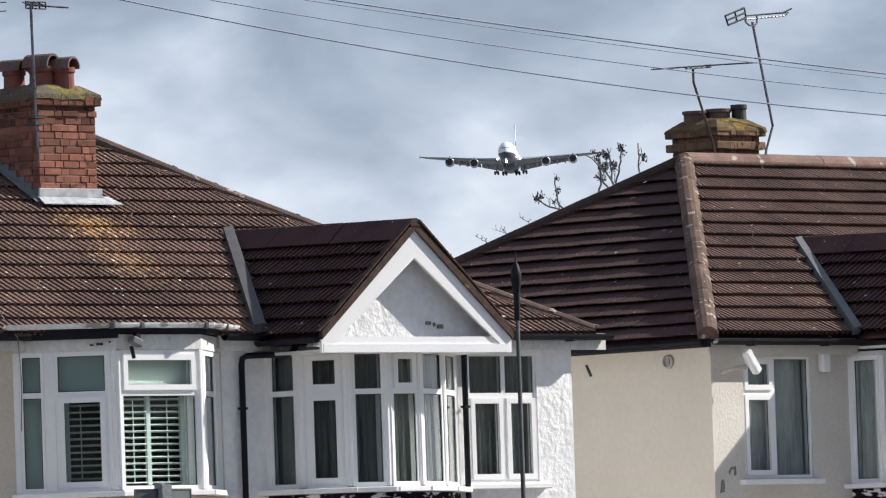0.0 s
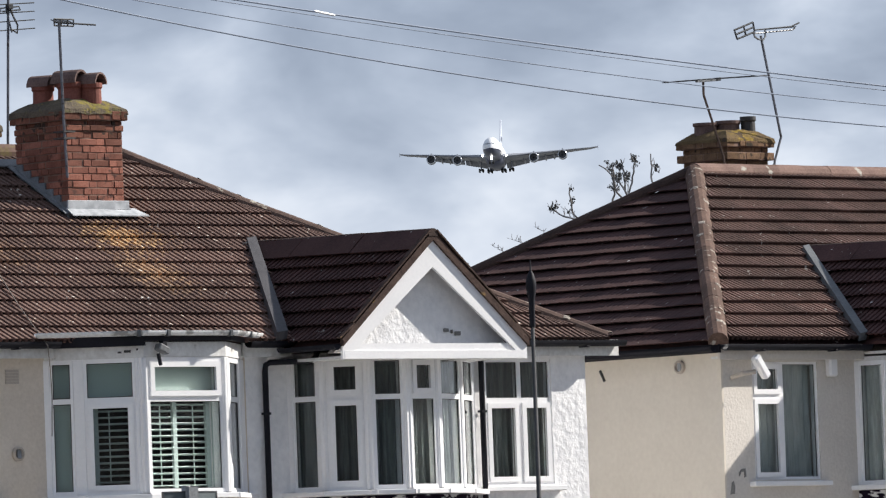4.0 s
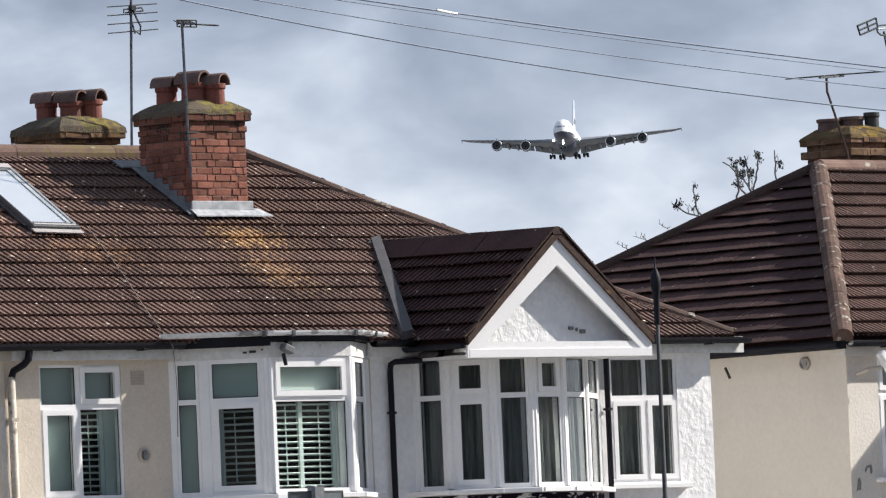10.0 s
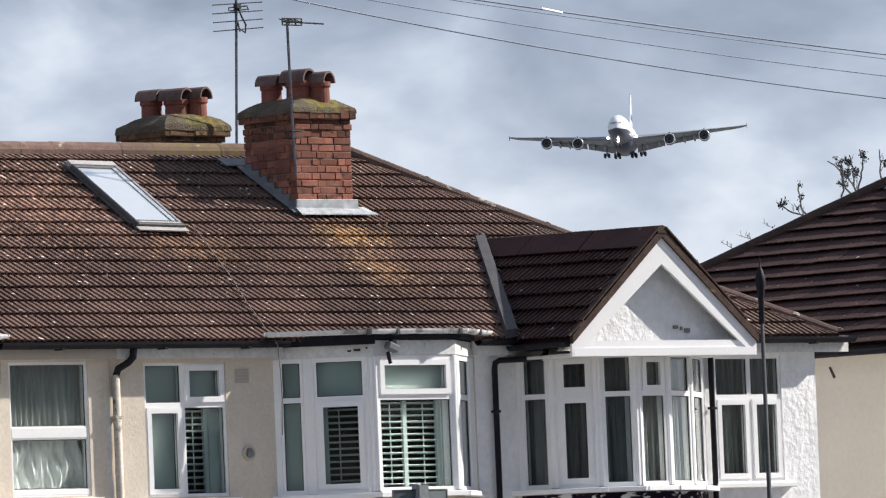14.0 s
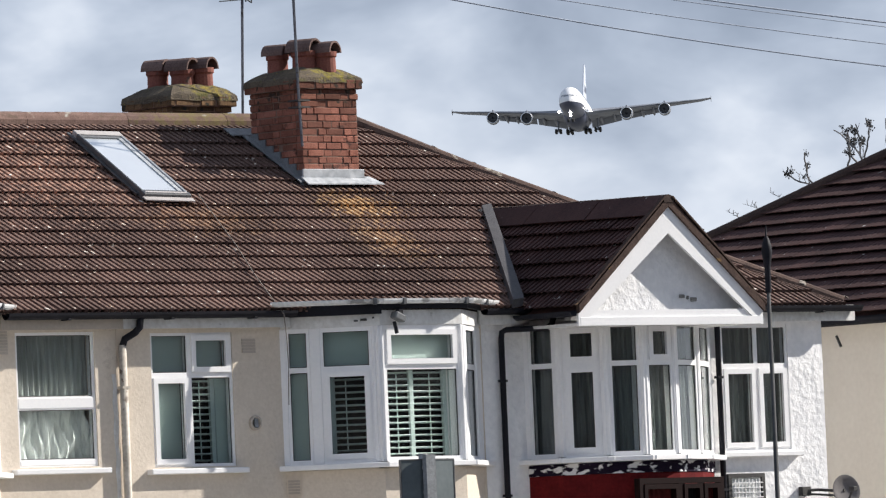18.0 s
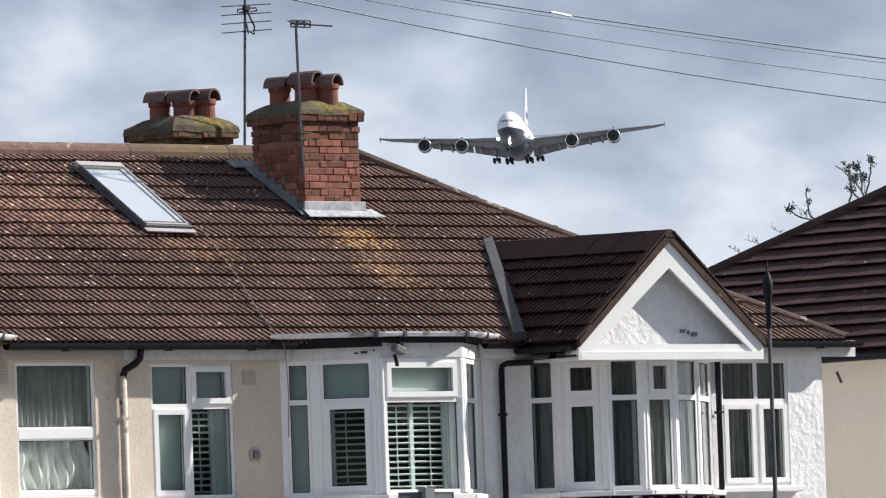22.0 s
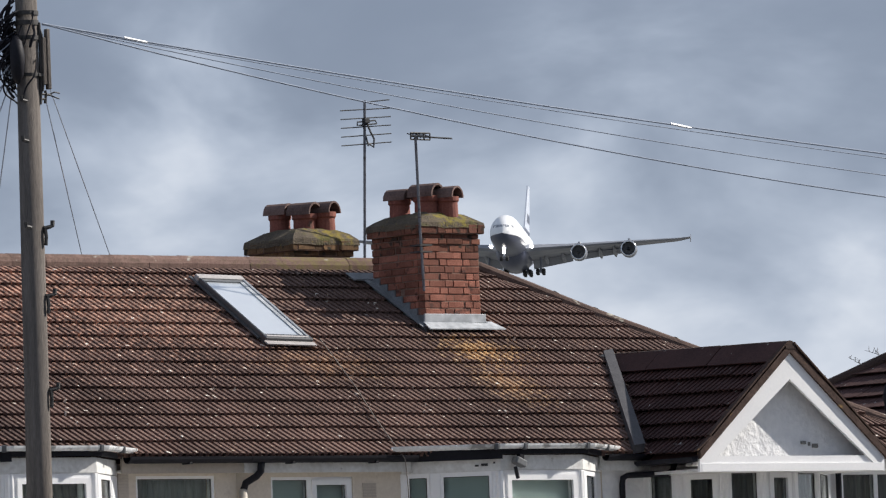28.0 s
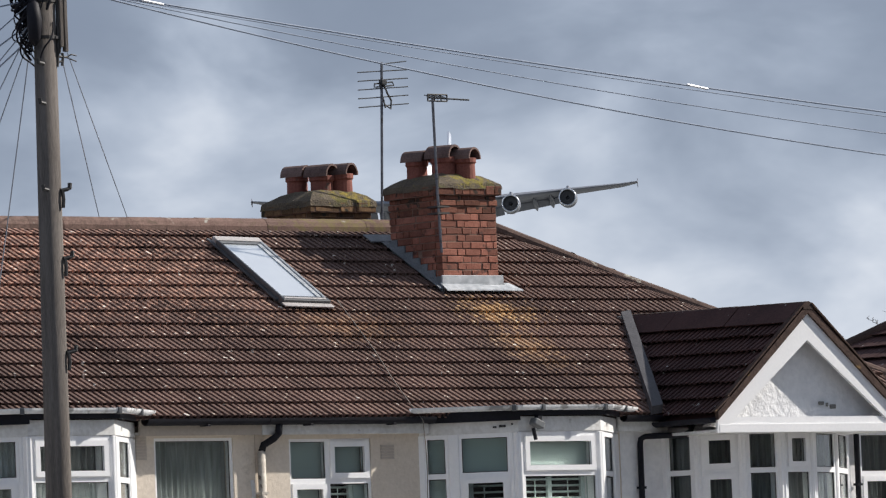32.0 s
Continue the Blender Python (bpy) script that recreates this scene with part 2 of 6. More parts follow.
M_POT = surface("terracotta", (0.155, 0.052, 0.040), (0.250, 0.092, 0.068), 0.8, 6.0, 60.0, 0.3, vary=0.15, spots=(7.0, 0.66, (0.11, 0.07, 0.055)), spec=0.3)
M_HOOD = surface("weathered_clay", (0.100, 0.066, 0.060), (0.190, 0.130, 0.115), 0.9, 7.0, 60.0, 0.4, vary=0.15, spec=0.2)
M_LEAD = surface("lead", (0.25, 0.27, 0.29), (0.52, 0.54, 0.56), 0.55, 4.0, 14.0, 0.3, vary=0, dist=0.01, spots=(5.0, 0.68, (0.62, 0.63, 0.62)))
M_LEAD_DARK = surface("dull_lead", (0.13, 0.14, 0.15), (0.22, 0.235, 0.25), 0.6, 6.0, 40.0, 0.35, vary=0, dist=0.01)
M_CREAM = surface("cream_roughcast", (0.60, 0.525, 0.437), (0.70, 0.620, 0.525), 0.95, 1.6, 30.0, 0.40, vary=0, dist=0.010, spec=0.2,
                  stain=[((-6.20, 0.12, 4.55), (0.10, 0.30, 0.42), (0.26, 0.20, 0.145), 0.35)])
M_CREAM_SMOOTH = surface("cream_render", (0.64, 0.580, 0.495), (0.70, 0.640, 0.550), 0.9, 1.2, 18.0, 0.12, vary=0, dist=0.006, spec=0.25)
M_D_WALL = surface("pale_roughcast", (0.58, 0.540, 0.490), (0.68, 0.635, 0.580), 0.95, 1.6, 30.0, 0.35, vary=0, dist=0.02, spec=0.2)
M_GREIGE = surface("greige_render", (0.43, 0.375, 0.32), (0.51, 0.450, 0.385), 0.9, 1.8, 30.0, 0.3, vary=0, dist=0.008, spec=0.25)
M_WHITE_ROUGH = surface("white_roughcast", (0.75, 0.75, 0.76), (0.87, 0.865, 0.865), 0.95, 5.0, 15.0, 0.75, vary=0, dist=0.020, spec=0.2)
M_PVC = surface("white_plastic", (0.80, 0.80, 0.81), (0.86, 0.855, 0.855), 0.35, 2.0, 30.0, 0.02, vary=0)
M_PAINT = surface("old_white_paint", (0.56, 0.55, 0.53), (0.76, 0.76, 0.75), 0.6, 3.5, 22.0, 0.3, vary=0, spots=(6.0, 0.68, (0.24, 0.22, 0.20)))
M_PIPE_WHITE = surface("stained_white_pipe", (0.36, 0.32, 0.265), (0.58, 0.53, 0.46), 0.6, 6.0, 30.0, 0.2, vary=0, spots=(9.0, 0.62, (0.16, 0.12, 0.09)))
M_BLACK = surface("black_plastic", (0.006, 0.006, 0.010), (0.014, 0.014, 0.020), 0.6, 4.0, 30.0, 0.05, vary=0, spec=0.2)
M_GUTTER_GREY = surface("grey_gutter", (0.55, 0.56, 0.57), (0.78, 0.79, 0.80), 0.4, 3.0, 30.0, 0.2, vary=0, spots=(5.0, 0.56, (0.26, 0.26, 0.26)))
M_STEEL = surface("galvanised_steel", (0.20, 0.21, 0.22), (0.33, 0.34, 0.35), 0.45, 8.0, 40.0, 0.1, metal=0.6, vary=0)
M_IRON = surface("dark_iron", (0.020, 0.019, 0.019), (0.045, 0.042, 0.040), 0.6, 8.0, 40.0, 0.2, vary=0)
M_RUST = surface("rusty_steel", (0.060, 0.040, 0.032), (0.13, 0.085, 0.065), 0.7, 12.0, 60.0, 0.2, metal=0.3, vary=0)
M_WOODPOLE = surface("weathered_pole_wood", (0.085, 0.074, 0.067), (0.190, 0.168, 0.150), 0.9, 3.0, 40.0, 0.6, vary=0, warp=(6, 6, 0.35), dist=0.01, spec=0.2)
# Upright streaks in the curtain colours paint the shade of their folds.
M_CURTAIN = surface("net_curtain", (0.42, 0.44, 0.44), (0.66, 0.68, 0.67), 0.95, 4.0, 12.0, 0.2, vary=0, spec=0.1, warp=(2.6, 2.6, 0.5))
M_CURTAIN_MID = surface("pale_grey_curtain", (0.22, 0.24, 0.235), (0.36, 0.385, 0.38), 0.95, 4.0, 12.0, 0.2, vary=0, spec=0.05, warp=(2.8, 2.8, 0.3))
M_CURTAIN_DARK = surface("grey_curtain", (0.105, 0.115, 0.115), (0.215, 0.230, 0.228), 0.95, 4.0, 14.0, 0.2, vary=0, spec=0.05, warp=(3.0, 3.0, 0.25))
M_BLIND = surface("pale_green_blind", (0.38, 0.46, 0.445), (0.44, 0.52, 0.505), 0.9, 2.0, 50.0, 0.05, vary=0, spec=0.1)
M_SHUTTER = surface("grey_green_shutter", (0.38, 0.455, 0.450), (0.45, 0.53, 0.525), 0.5, 3.0, 30.0, 0.03, vary=0)
# Near-black backing: the rooms' shade is put into the colour.
M_ROOM_SHADE = surface("room_shade_black", (0.006, 0.006, 0.007), (0.014, 0.014, 0.015), 0.95, 1.5, 12.0, 0.0, vary=0, spec=0.0)
M_RED = surface("red_tile_hanging", (0.080, 0.006, 0.007), (0.140, 0.011, 0.012), 0.8, 5.0, 30.0, 0.3, vary=0.15, spec=0.1)
M_FLAKE = surface("flaking_white_paint", (0.010, 0.007, 0.016), (0.02, 0.013, 0.026), 0.9, 3.0, 30.0, 0.3, vary=0, spec=0.05, spots=(11.0, 0.53, (0.72, 0.72, 0.73)), warp=(0.7, 0.7, 1.6))
M_SIGN = surface("sign_back_grey", (0.085, 0.105, 0.112), (0.115, 0.138, 0.145), 0.45, 3.0, 20.0, 0.05, vary=0)
M_DISH = surface("grey_dish", (0.150, 0.140, 0.138), (0.190, 0.178, 0.175), 0.85, 4.0, 30.0, 0.05, vary=0, spec=0.1)
M_GRASS = surface("pavement_grey", (0.33, 0.32, 0.30), (0.43, 0.42, 0.40), 0.9, 0.8, 15.0, 0.2, vary=0)
M_ASPHALT = surface("asphalt", (0.040, 0.040, 0.042), (0.065, 0.064, 0.064), 0.9, 0.6, 40.0, 0.4, vary=0)
M_TWIG = surface("bark", (0.15, 0.142, 0.142), (0.24, 0.228, 0.225), 0.9, 8.0, 40.0, 0.3, vary=0)
M_BUD = surface("dark_leaf_clump", (0.060, 0.060, 0.062), (0.110, 0.108, 0.106), 0.9, 8.0, 40.0, 0.3, vary=0.3)
M_WIRE = surface("cable_grey_black", (0.235, 0.275, 0.345), (0.30, 0.34, 0.41), 0.75, 8.0, 40.0, 0.0, vary=0, spec=0.15)
M_PLANE_WHITE = surface("aircraft_white", (0.78, 0.79, 0.80), (0.84, 0.84, 0.85), 0.3, 0.3, 2.0, 0.0, vary=0)
M_PLANE_BELLY = surface("aircraft_dark_blue", (0.058, 0.066, 0.102), (0.074, 0.084, 0.122), 0.35, 0.3, 2.0, 0.0, vary=0)
M_PLANE_WING = surface("aircraft_grey", (0.155, 0.168, 0.198), (0.205, 0.218, 0.252), 0.4, 0.25, 2.0, 0.0, vary=0)
M_PLANE_GLASS = surface("aircraft_windscreen", (0.22, 0.24, 0.27), (0.27, 0.29, 0.32), 0.2, 0.3, 2.0, 0.0, vary=0)
M_ENGINE_LIP = surface("engine_lip_metal", (0.60, 0.61, 0.63), (0.68, 0.69, 0.70), 0.25, 0.5, 2.0, 0.0, metal=0.8, vary=0)
M_FAN = surface("engine_fan_dark", (0.018, 0.019, 0.022), (0.04, 0.042, 0.046), 0.5, 1.0, 4.0, 0.0, vary=0)
M_TYRE = surface("tyre_rubber", (0.015, 0.015, 0.015), (0.03, 0.03, 0.03), 0.8, 2.0, 10.0, 0.0, vary=0)
M_GLASS = glass_mat("window_glass")
M_SKYLIGHT = surface("rooflight_glass", (0.88, 0.91, 0.93), (0.92, 0.95, 0.96), 0.42, 1.0, 5.0, 0.0, vary=0, spec=1.0, metal=0.95)
M_ALU = surface("grey_cover_metal", (0.20, 0.215, 0.235), (0.30, 0.315, 0.335), 0.55, 5.0, 40.0, 0.05, vary=0)
M_ALU_PALE = surface("pale_cover_metal", (0.36, 0.335, 0.325), (0.48, 0.45, 0.435), 0.55, 5.0, 40.0, 0.05, vary=0)
M_MAST = surface("dull_grey_mast", (0.085, 0.090, 0.105), (0.175, 0.185, 0.210), 0.7, 14.0, 60.0, 0.1, vary=0, spec=0.3, spots=(22.0, 0.60, (0.05, 0.045, 0.045)))
M_CABLE_GREY = surface("grey_cable", (0.14, 0.12, 0.105), (0.26, 0.225, 0.195), 0.8, 9.0, 40.0, 0.0, vary=0, spec=0.2)
# Dark colour of the added unseen blocks, set for dim reflections in glass.
M_UNSEEN_DARK = surface("unseen_block_dark", (0.036, 0.034, 0.033), (0.062, 0.058, 0.055), 0.9, 1.5, 20.0, 0.2, vary=0)
M_HIP_DARK = surface("dark_hip_tile", (0.030, 0.020, 0.018), (0.070, 0.044, 0.036), 0.85, 4.0, 50.0, 0.4, vary=0.2, spots=(7.0, 0.70, (0.3, 0.28, 0.25)), spec=0.25)
M_HIP = surface("hip_tile_brown", (0.070, 0.043, 0.033), (0.150, 0.092, 0.070), 0.85, 4.0, 50.0, 0.4, vary=0.22, spots=(11.0, 0.62, (0.36, 0.33, 0.28)), spec=0.25)
M_FIELD = surface("suburban_ground", (0.125, 0.130, 0.125), (0.180, 0.180, 0.172), 0.95, 0.02, 0.3, 0.0, vary=0)
M_LEAD_DIM = surface("old_dark_lead", (0.085, 0.092, 0.098), (0.150, 0.158, 0.165), 0.65, 6.0, 40.0, 0.35, vary=0, dist=0.01)
M_LEAD_SHADED = surface("shaded_lead", (0.040, 0.038, 0.042), (0.075, 0.072, 0.078), 0.7, 6.0, 40.0, 0.35, vary=0, dist=0.01)
M_COLUMN = surface("grey_painted_column", (0.040, 0.042, 0.045), (0.070, 0.072, 0.076), 0.7, 6.0, 40.0, 0.1, vary=0, spec=0.2)
M_FRAME_DARK = surface("dark_metal_frame", (0.06, 0.062, 0.066), (0.10, 0.104, 0.11), 0.4, 6.0, 40.0, 0.05, vary=0)
M_CHIP = surface("bare_grey_render", (0.16, 0.155, 0.145), (0.27, 0.26, 0.24), 0.95, 12.0, 60.0, 0.4, vary=0)
# Near-black brown wood: the frame's shade is put into the colour.
M_SHADED_WOOD = surface("shaded_brown_wood", (0.006, 0.0025, 0.0025), (0.014, 0.005, 0.005), 0.7, 6.0, 40.0, 0.1, vary=0, spec=0.08)
M_RED_BACKING = surface("dark_red_backing", (0.030, 0.006, 0.006), (0.085, 0.016, 0.015), 0.9, 6.0, 40.0, 0.1, vary=0, spec=0.05)
M_JOINT = surface("pale_mortar_joint", (0.24, 0.20, 0.165), (0.50, 0.46, 0.40), 0.95, 9.0, 50.0, 0.5, vary=0.2, spots=(9.0, 0.56, (0.16, 0.10, 0.075)), spec=0.2)
M_PLANE_FIN = surface("aircraft_pale_blue", (0.50, 0.54, 0.62), (0.58, 0.62, 0.69), 0.35, 0.3, 2.0, 0.0, vary=0)
M_VERGE = surface("lichened_verge_mortar", (0.045, 0.029, 0.025), (0.095, 0.063, 0.052), 0.95, 9.0, 50.0, 0.5, vary=0.1, spots=(7.0, 0.65, (0.22, 0.140, 0.060)), spec=0.2)
M_LAMP = glow("landing_light", (1.0, 0.97, 0.90), 9.0)


# ---- building helpers ----
random.seed(11)
def part(name, bm, material, parent=None, label="", at=None, smooth=False):
    me = bpy.data.meshes.new(name)
    bmesh.ops.recalc_face_normals(bm, faces=bm.faces)
    if smooth:
        for f in bm.faces:
            f.smooth = True
    bm.to_mesh(me)
    bm.free()
    me.materials.append(material)
    ob = new(name, me)
    if parent:
        ob.parent = parent
    if at is not None:
        ob.matrix_basis = at
    if label:
        tagged(ob, label)
    return ob


def thing(name, label, category, group="", at=None):
    ob = tagged(new(name), label, category, group)
    if at is not None:
        ob.matrix_basis = at
    return ob


def frame_m(o, ex, ey, ez=(0, 0, 1)):
    m = Matrix.Identity(4)
    for i, v in enumerate((ex, ey, ez)):
        m[0][i], m[1][i], m[2][i] = v
    m.translation = o
    return m


I4 = Matrix.Identity(4)


def box(bm, x0, x1, y0, y1, z0, z1, m=I4, bevel=0.0):
    vs = [bm.verts.new(m @ Vector(c)) for c in ((x0, y0, z0), (x1, y0, z0), (x1, y1, z0), (x0, y1, z0), (x0, y0, z1), (x1, y0, z1), (x1, y1, z1), (x0, y1, z1))]
    fs = [bm.faces.new([vs[i] for i in q]) for q in ((3, 2, 1, 0), (4, 5, 6, 7), (0, 1, 5, 4), (1, 2, 6, 5), (2, 3, 7, 6), (3, 0, 4, 7))]
    if bevel:
        bmesh.ops.bevel(bm, geom=list({e for f in fs for e in f.edges}), offset=bevel, segments=1, affect="EDGES")
    return vs


def prism(bm, loop, shift, m=I4):
    """A solid from a loop of points, pushed along shift."""
    shift = Vector(shift)
    a = [bm.verts.new(m @ Vector(p)) for p in loop]
    b = [bm.verts.new(m @ (Vector(p) + shift)) for p in loop]
    bm.faces.new(a[::-1])
    bm.faces.new(b)
    n = len(loop)
    for i in range(n):
        bm.faces.new((a[i], a[(i + 1) % n], b[(i + 1) % n], b[i]))


def tube(bm, pts, r, seg=8, m=I4, caps=True):
    """A round bar along points; r is a number or one radius a point."""
    pts = [Vector(p) for p in pts]
    rs = r if isinstance(r, (list, tuple)) else [r] * len(pts)
    rings = []
    for i, p in enumerate(pts):
        d = (pts[min(i + 1, len(pts) - 1)] - pts[max(i - 1, 0)]).normalized()
        a = d.orthogonal().normalized() if abs(d.z) > 0.9 else d.cross(Vector((0, 0, 1))).normalized()
        if i and rings:
            a = (prev - d * prev.dot(d)).normalized()
        prev = a
        b = d.cross(a)
        rings.append([bm.verts.new(m @ (p + (a * math.cos(2 * math.pi * k / seg) + b * math.sin(2 * math.pi * k / seg)) * rs[i])) for k in range(seg)])
    for ra, rb in zip(rings, rings[1:]):
        for k in range(seg):
            bm.faces.new((ra[k], ra[(k + 1) % seg], rb[(k + 1) % seg], rb[k]))
    if caps:
        bm.faces.new(rings[0][::-1])
        bm.faces.new(rings[-1])


def lathe(bm, prof, seg=16, m=I4, close=False):
    """Turns (radius, height) pairs about z."""
    rings = [[bm.verts.new(m @ Vector((r * math.cos(2 * math.pi * k / seg), r * math.sin(2 * math.pi * k / seg), z))) for k in range(seg)] for r, z in prof]
    for ra, rb in zip(rings, rings[1:]):
        for k in range(seg):
            bm.faces.new((ra[k], ra[(k + 1) % seg], rb[(k + 1) % seg], rb[k]))
    if close:
        bm.faces.new(rings[0][::-1])
        bm.faces.new(rings[-1])


def B():
    return bmesh.new()


# ---- plan: x along the terrace's front, y into the houses, z up ----
ZE, TAN, W = 5.10, 0.582, 3.754
WALL_Y = 0.12
D_AT, D_TURN = (6.30, 1.016), 4.1
D_M = pose(D_AT[0], D_AT[1], 0, 0, 0, D_TURN)


def ground():
    bm = B()
    box(bm, -4500, 7000, -4500, 7000, -0.3, 0.0)
    tagged(part("ground", bm, M_FIELD), "level suburban ground reaching the horizon", "ground", kind="structure")
    bm = B()
    box(bm, -200, 200, -13.5, -5.6, 0.004, 0.012)
    tagged(part("road", bm, M_ASPHALT), "dark asphalt street before the terrace", "road", kind="structure")
    bm = B()
    box(bm, -200, 200, -5.44, 0.1, 0.004, 0.10)
    tagged(part("pavement", bm, M_GRASS), "grey paved strip before the houses", "pavement", kind="structure")
    # plain unseen terraces, added, close the place and darken the panes' reflections
    for x0, x1 in ((-120.0, -33.0), (-3.0, 90.0)):
        bm = B()
        prism(bm, [(x0, -22, 0), (x0, -30, 0), (x0, -30, 5), (x0, -26, 7.4), (x0, -22, 5)], (x1 - x0, 0, 0))
        tagged(part("added_wall_street", bm, M_UNSEEN_DARK), "added unseen terrace that darkens the window reflections", "building", kind="structure")
    # Unseen block added behind the viewpoint to keep sky out of the panes.
    bm = B()
    prism(bm, [(-75, 0, 0), (-75, -9, 0), (-75, -9, 10), (-75, -4.5, 13.5), (-75, 0, 10)], (150, 0, 0), pose(-74, -87, 0, 0, 0, -40))
    tagged(part("added_wall_behind", bm, M_UNSEEN_DARK), "added unseen block that keeps sky out of the window reflections", "building", kind="structure")
    bm = B()
    box(bm, -200, 200, -5.6, -5.45, 0.0, 0.12)
    tagged(part("kerb", bm, M_GRASS), "grey concrete kerb along the street", "kerb", kind="structure")


ground()


# ---- walls ----
def wall(name, parent, m, u0, u1, z0, z1, holes, material, thick=0.25, label=""):
    """A wall in the plane of m's x and z, its face at y = 0, with openings that go through it."""
    us = sorted({u0, u1, *[h[0] for h in holes], *[h[1] for h in holes]})
    zs = sorted({z0, z1, *[h[2] for h in holes], *[h[3] for h in holes]})
    solid = {}
    for i in range(len(us) - 1):
        for j in range(len(zs) - 1):
            cu, cz = (us[i] + us[i + 1]) / 2, (zs[j] + zs[j + 1]) / 2
            solid[i, j] = not any(h[0] < cu < h[1] and h[2] < cz < h[3] for h in holes)
    bm, cache = B(), {}

    def v(i, j, back):
        k = (i, j, back)
        if k not in cache:
            cache[k] = bm.verts.new(m @ Vector((us[i], thick * back, zs[j])))
        return cache[k]

    for (i, j), s in solid.items():
        if not s:
            continue
        bm.faces.new((v(i, j, 0), v(i + 1, j, 0), v(i + 1, j + 1, 0), v(i, j + 1, 0)))
        bm.faces.new((v(i, j + 1, 1), v(i + 1, j + 1, 1), v(i + 1, j, 1), v(i, j, 1)))
        for di, dj, a, b in ((-1, 0, (i, j), (i, j + 1)), (1, 0, (i + 1, j + 1), (i + 1, j)), (0, -1, (i + 1, j), (i, j)), (0, 1, (i, j + 1), (i + 1, j + 1))):
            if not solid.get((i + di, j + dj)):
                bm.faces.new((v(*a, 0), v(*b, 0), v(*b, 1), v(*a, 1)))
    return part(name, bm, material, parent, label)


def ring(bm, m, u0, u1, z0, z1, bar, y0, y1):
    """A closed rectangular frame in one piece."""
    rows = []
    for y in (y0, y1):
        for e in (0.0, bar):
            rows.append([bm.verts.new(m @ Vector(c)) for c in ((u0 + e, y, z0 + e), (u1 - e, y, z0 + e), (u1 - e, y, z1 - e), (u0 + e, y, z1 - e))])
    for ra, rb in ((0, 1), (1, 3), (3, 2), (2, 0)):
        for k in range(4):
            bm.faces.new((rows[ra][k], rows[ra][(k + 1) % 4], rows[rb][(k + 1) % 4], rows[rb][k]))


def curtain(bm, m, u0, u1, z0, z1, y, folds=7, amp=0.025, seed=1):
    """A hanging cloth with folds."""
    rnd = random.Random(seed)
    n = folds * 6
    ph = [rnd.uniform(0.6, 1.4) for _ in range(folds + 2)]
    a, b = [], []
    x = 0.0
    for i in range(n + 1):
        u = u0 + (u1 - u0) * i / n
        x += ph[int(i / 6)] * 2 * math.pi / 6
        d = amp * math.sin(x)
        a.append(bm.verts.new(m @ Vector((u, y + d * 0.6, z1))))
        b.append(bm.verts.new(m @ Vector((u, y + d, z0))))
    for i in range(n):
        bm.faces.new((a[i], a[i + 1], b[i + 1], b[i]))


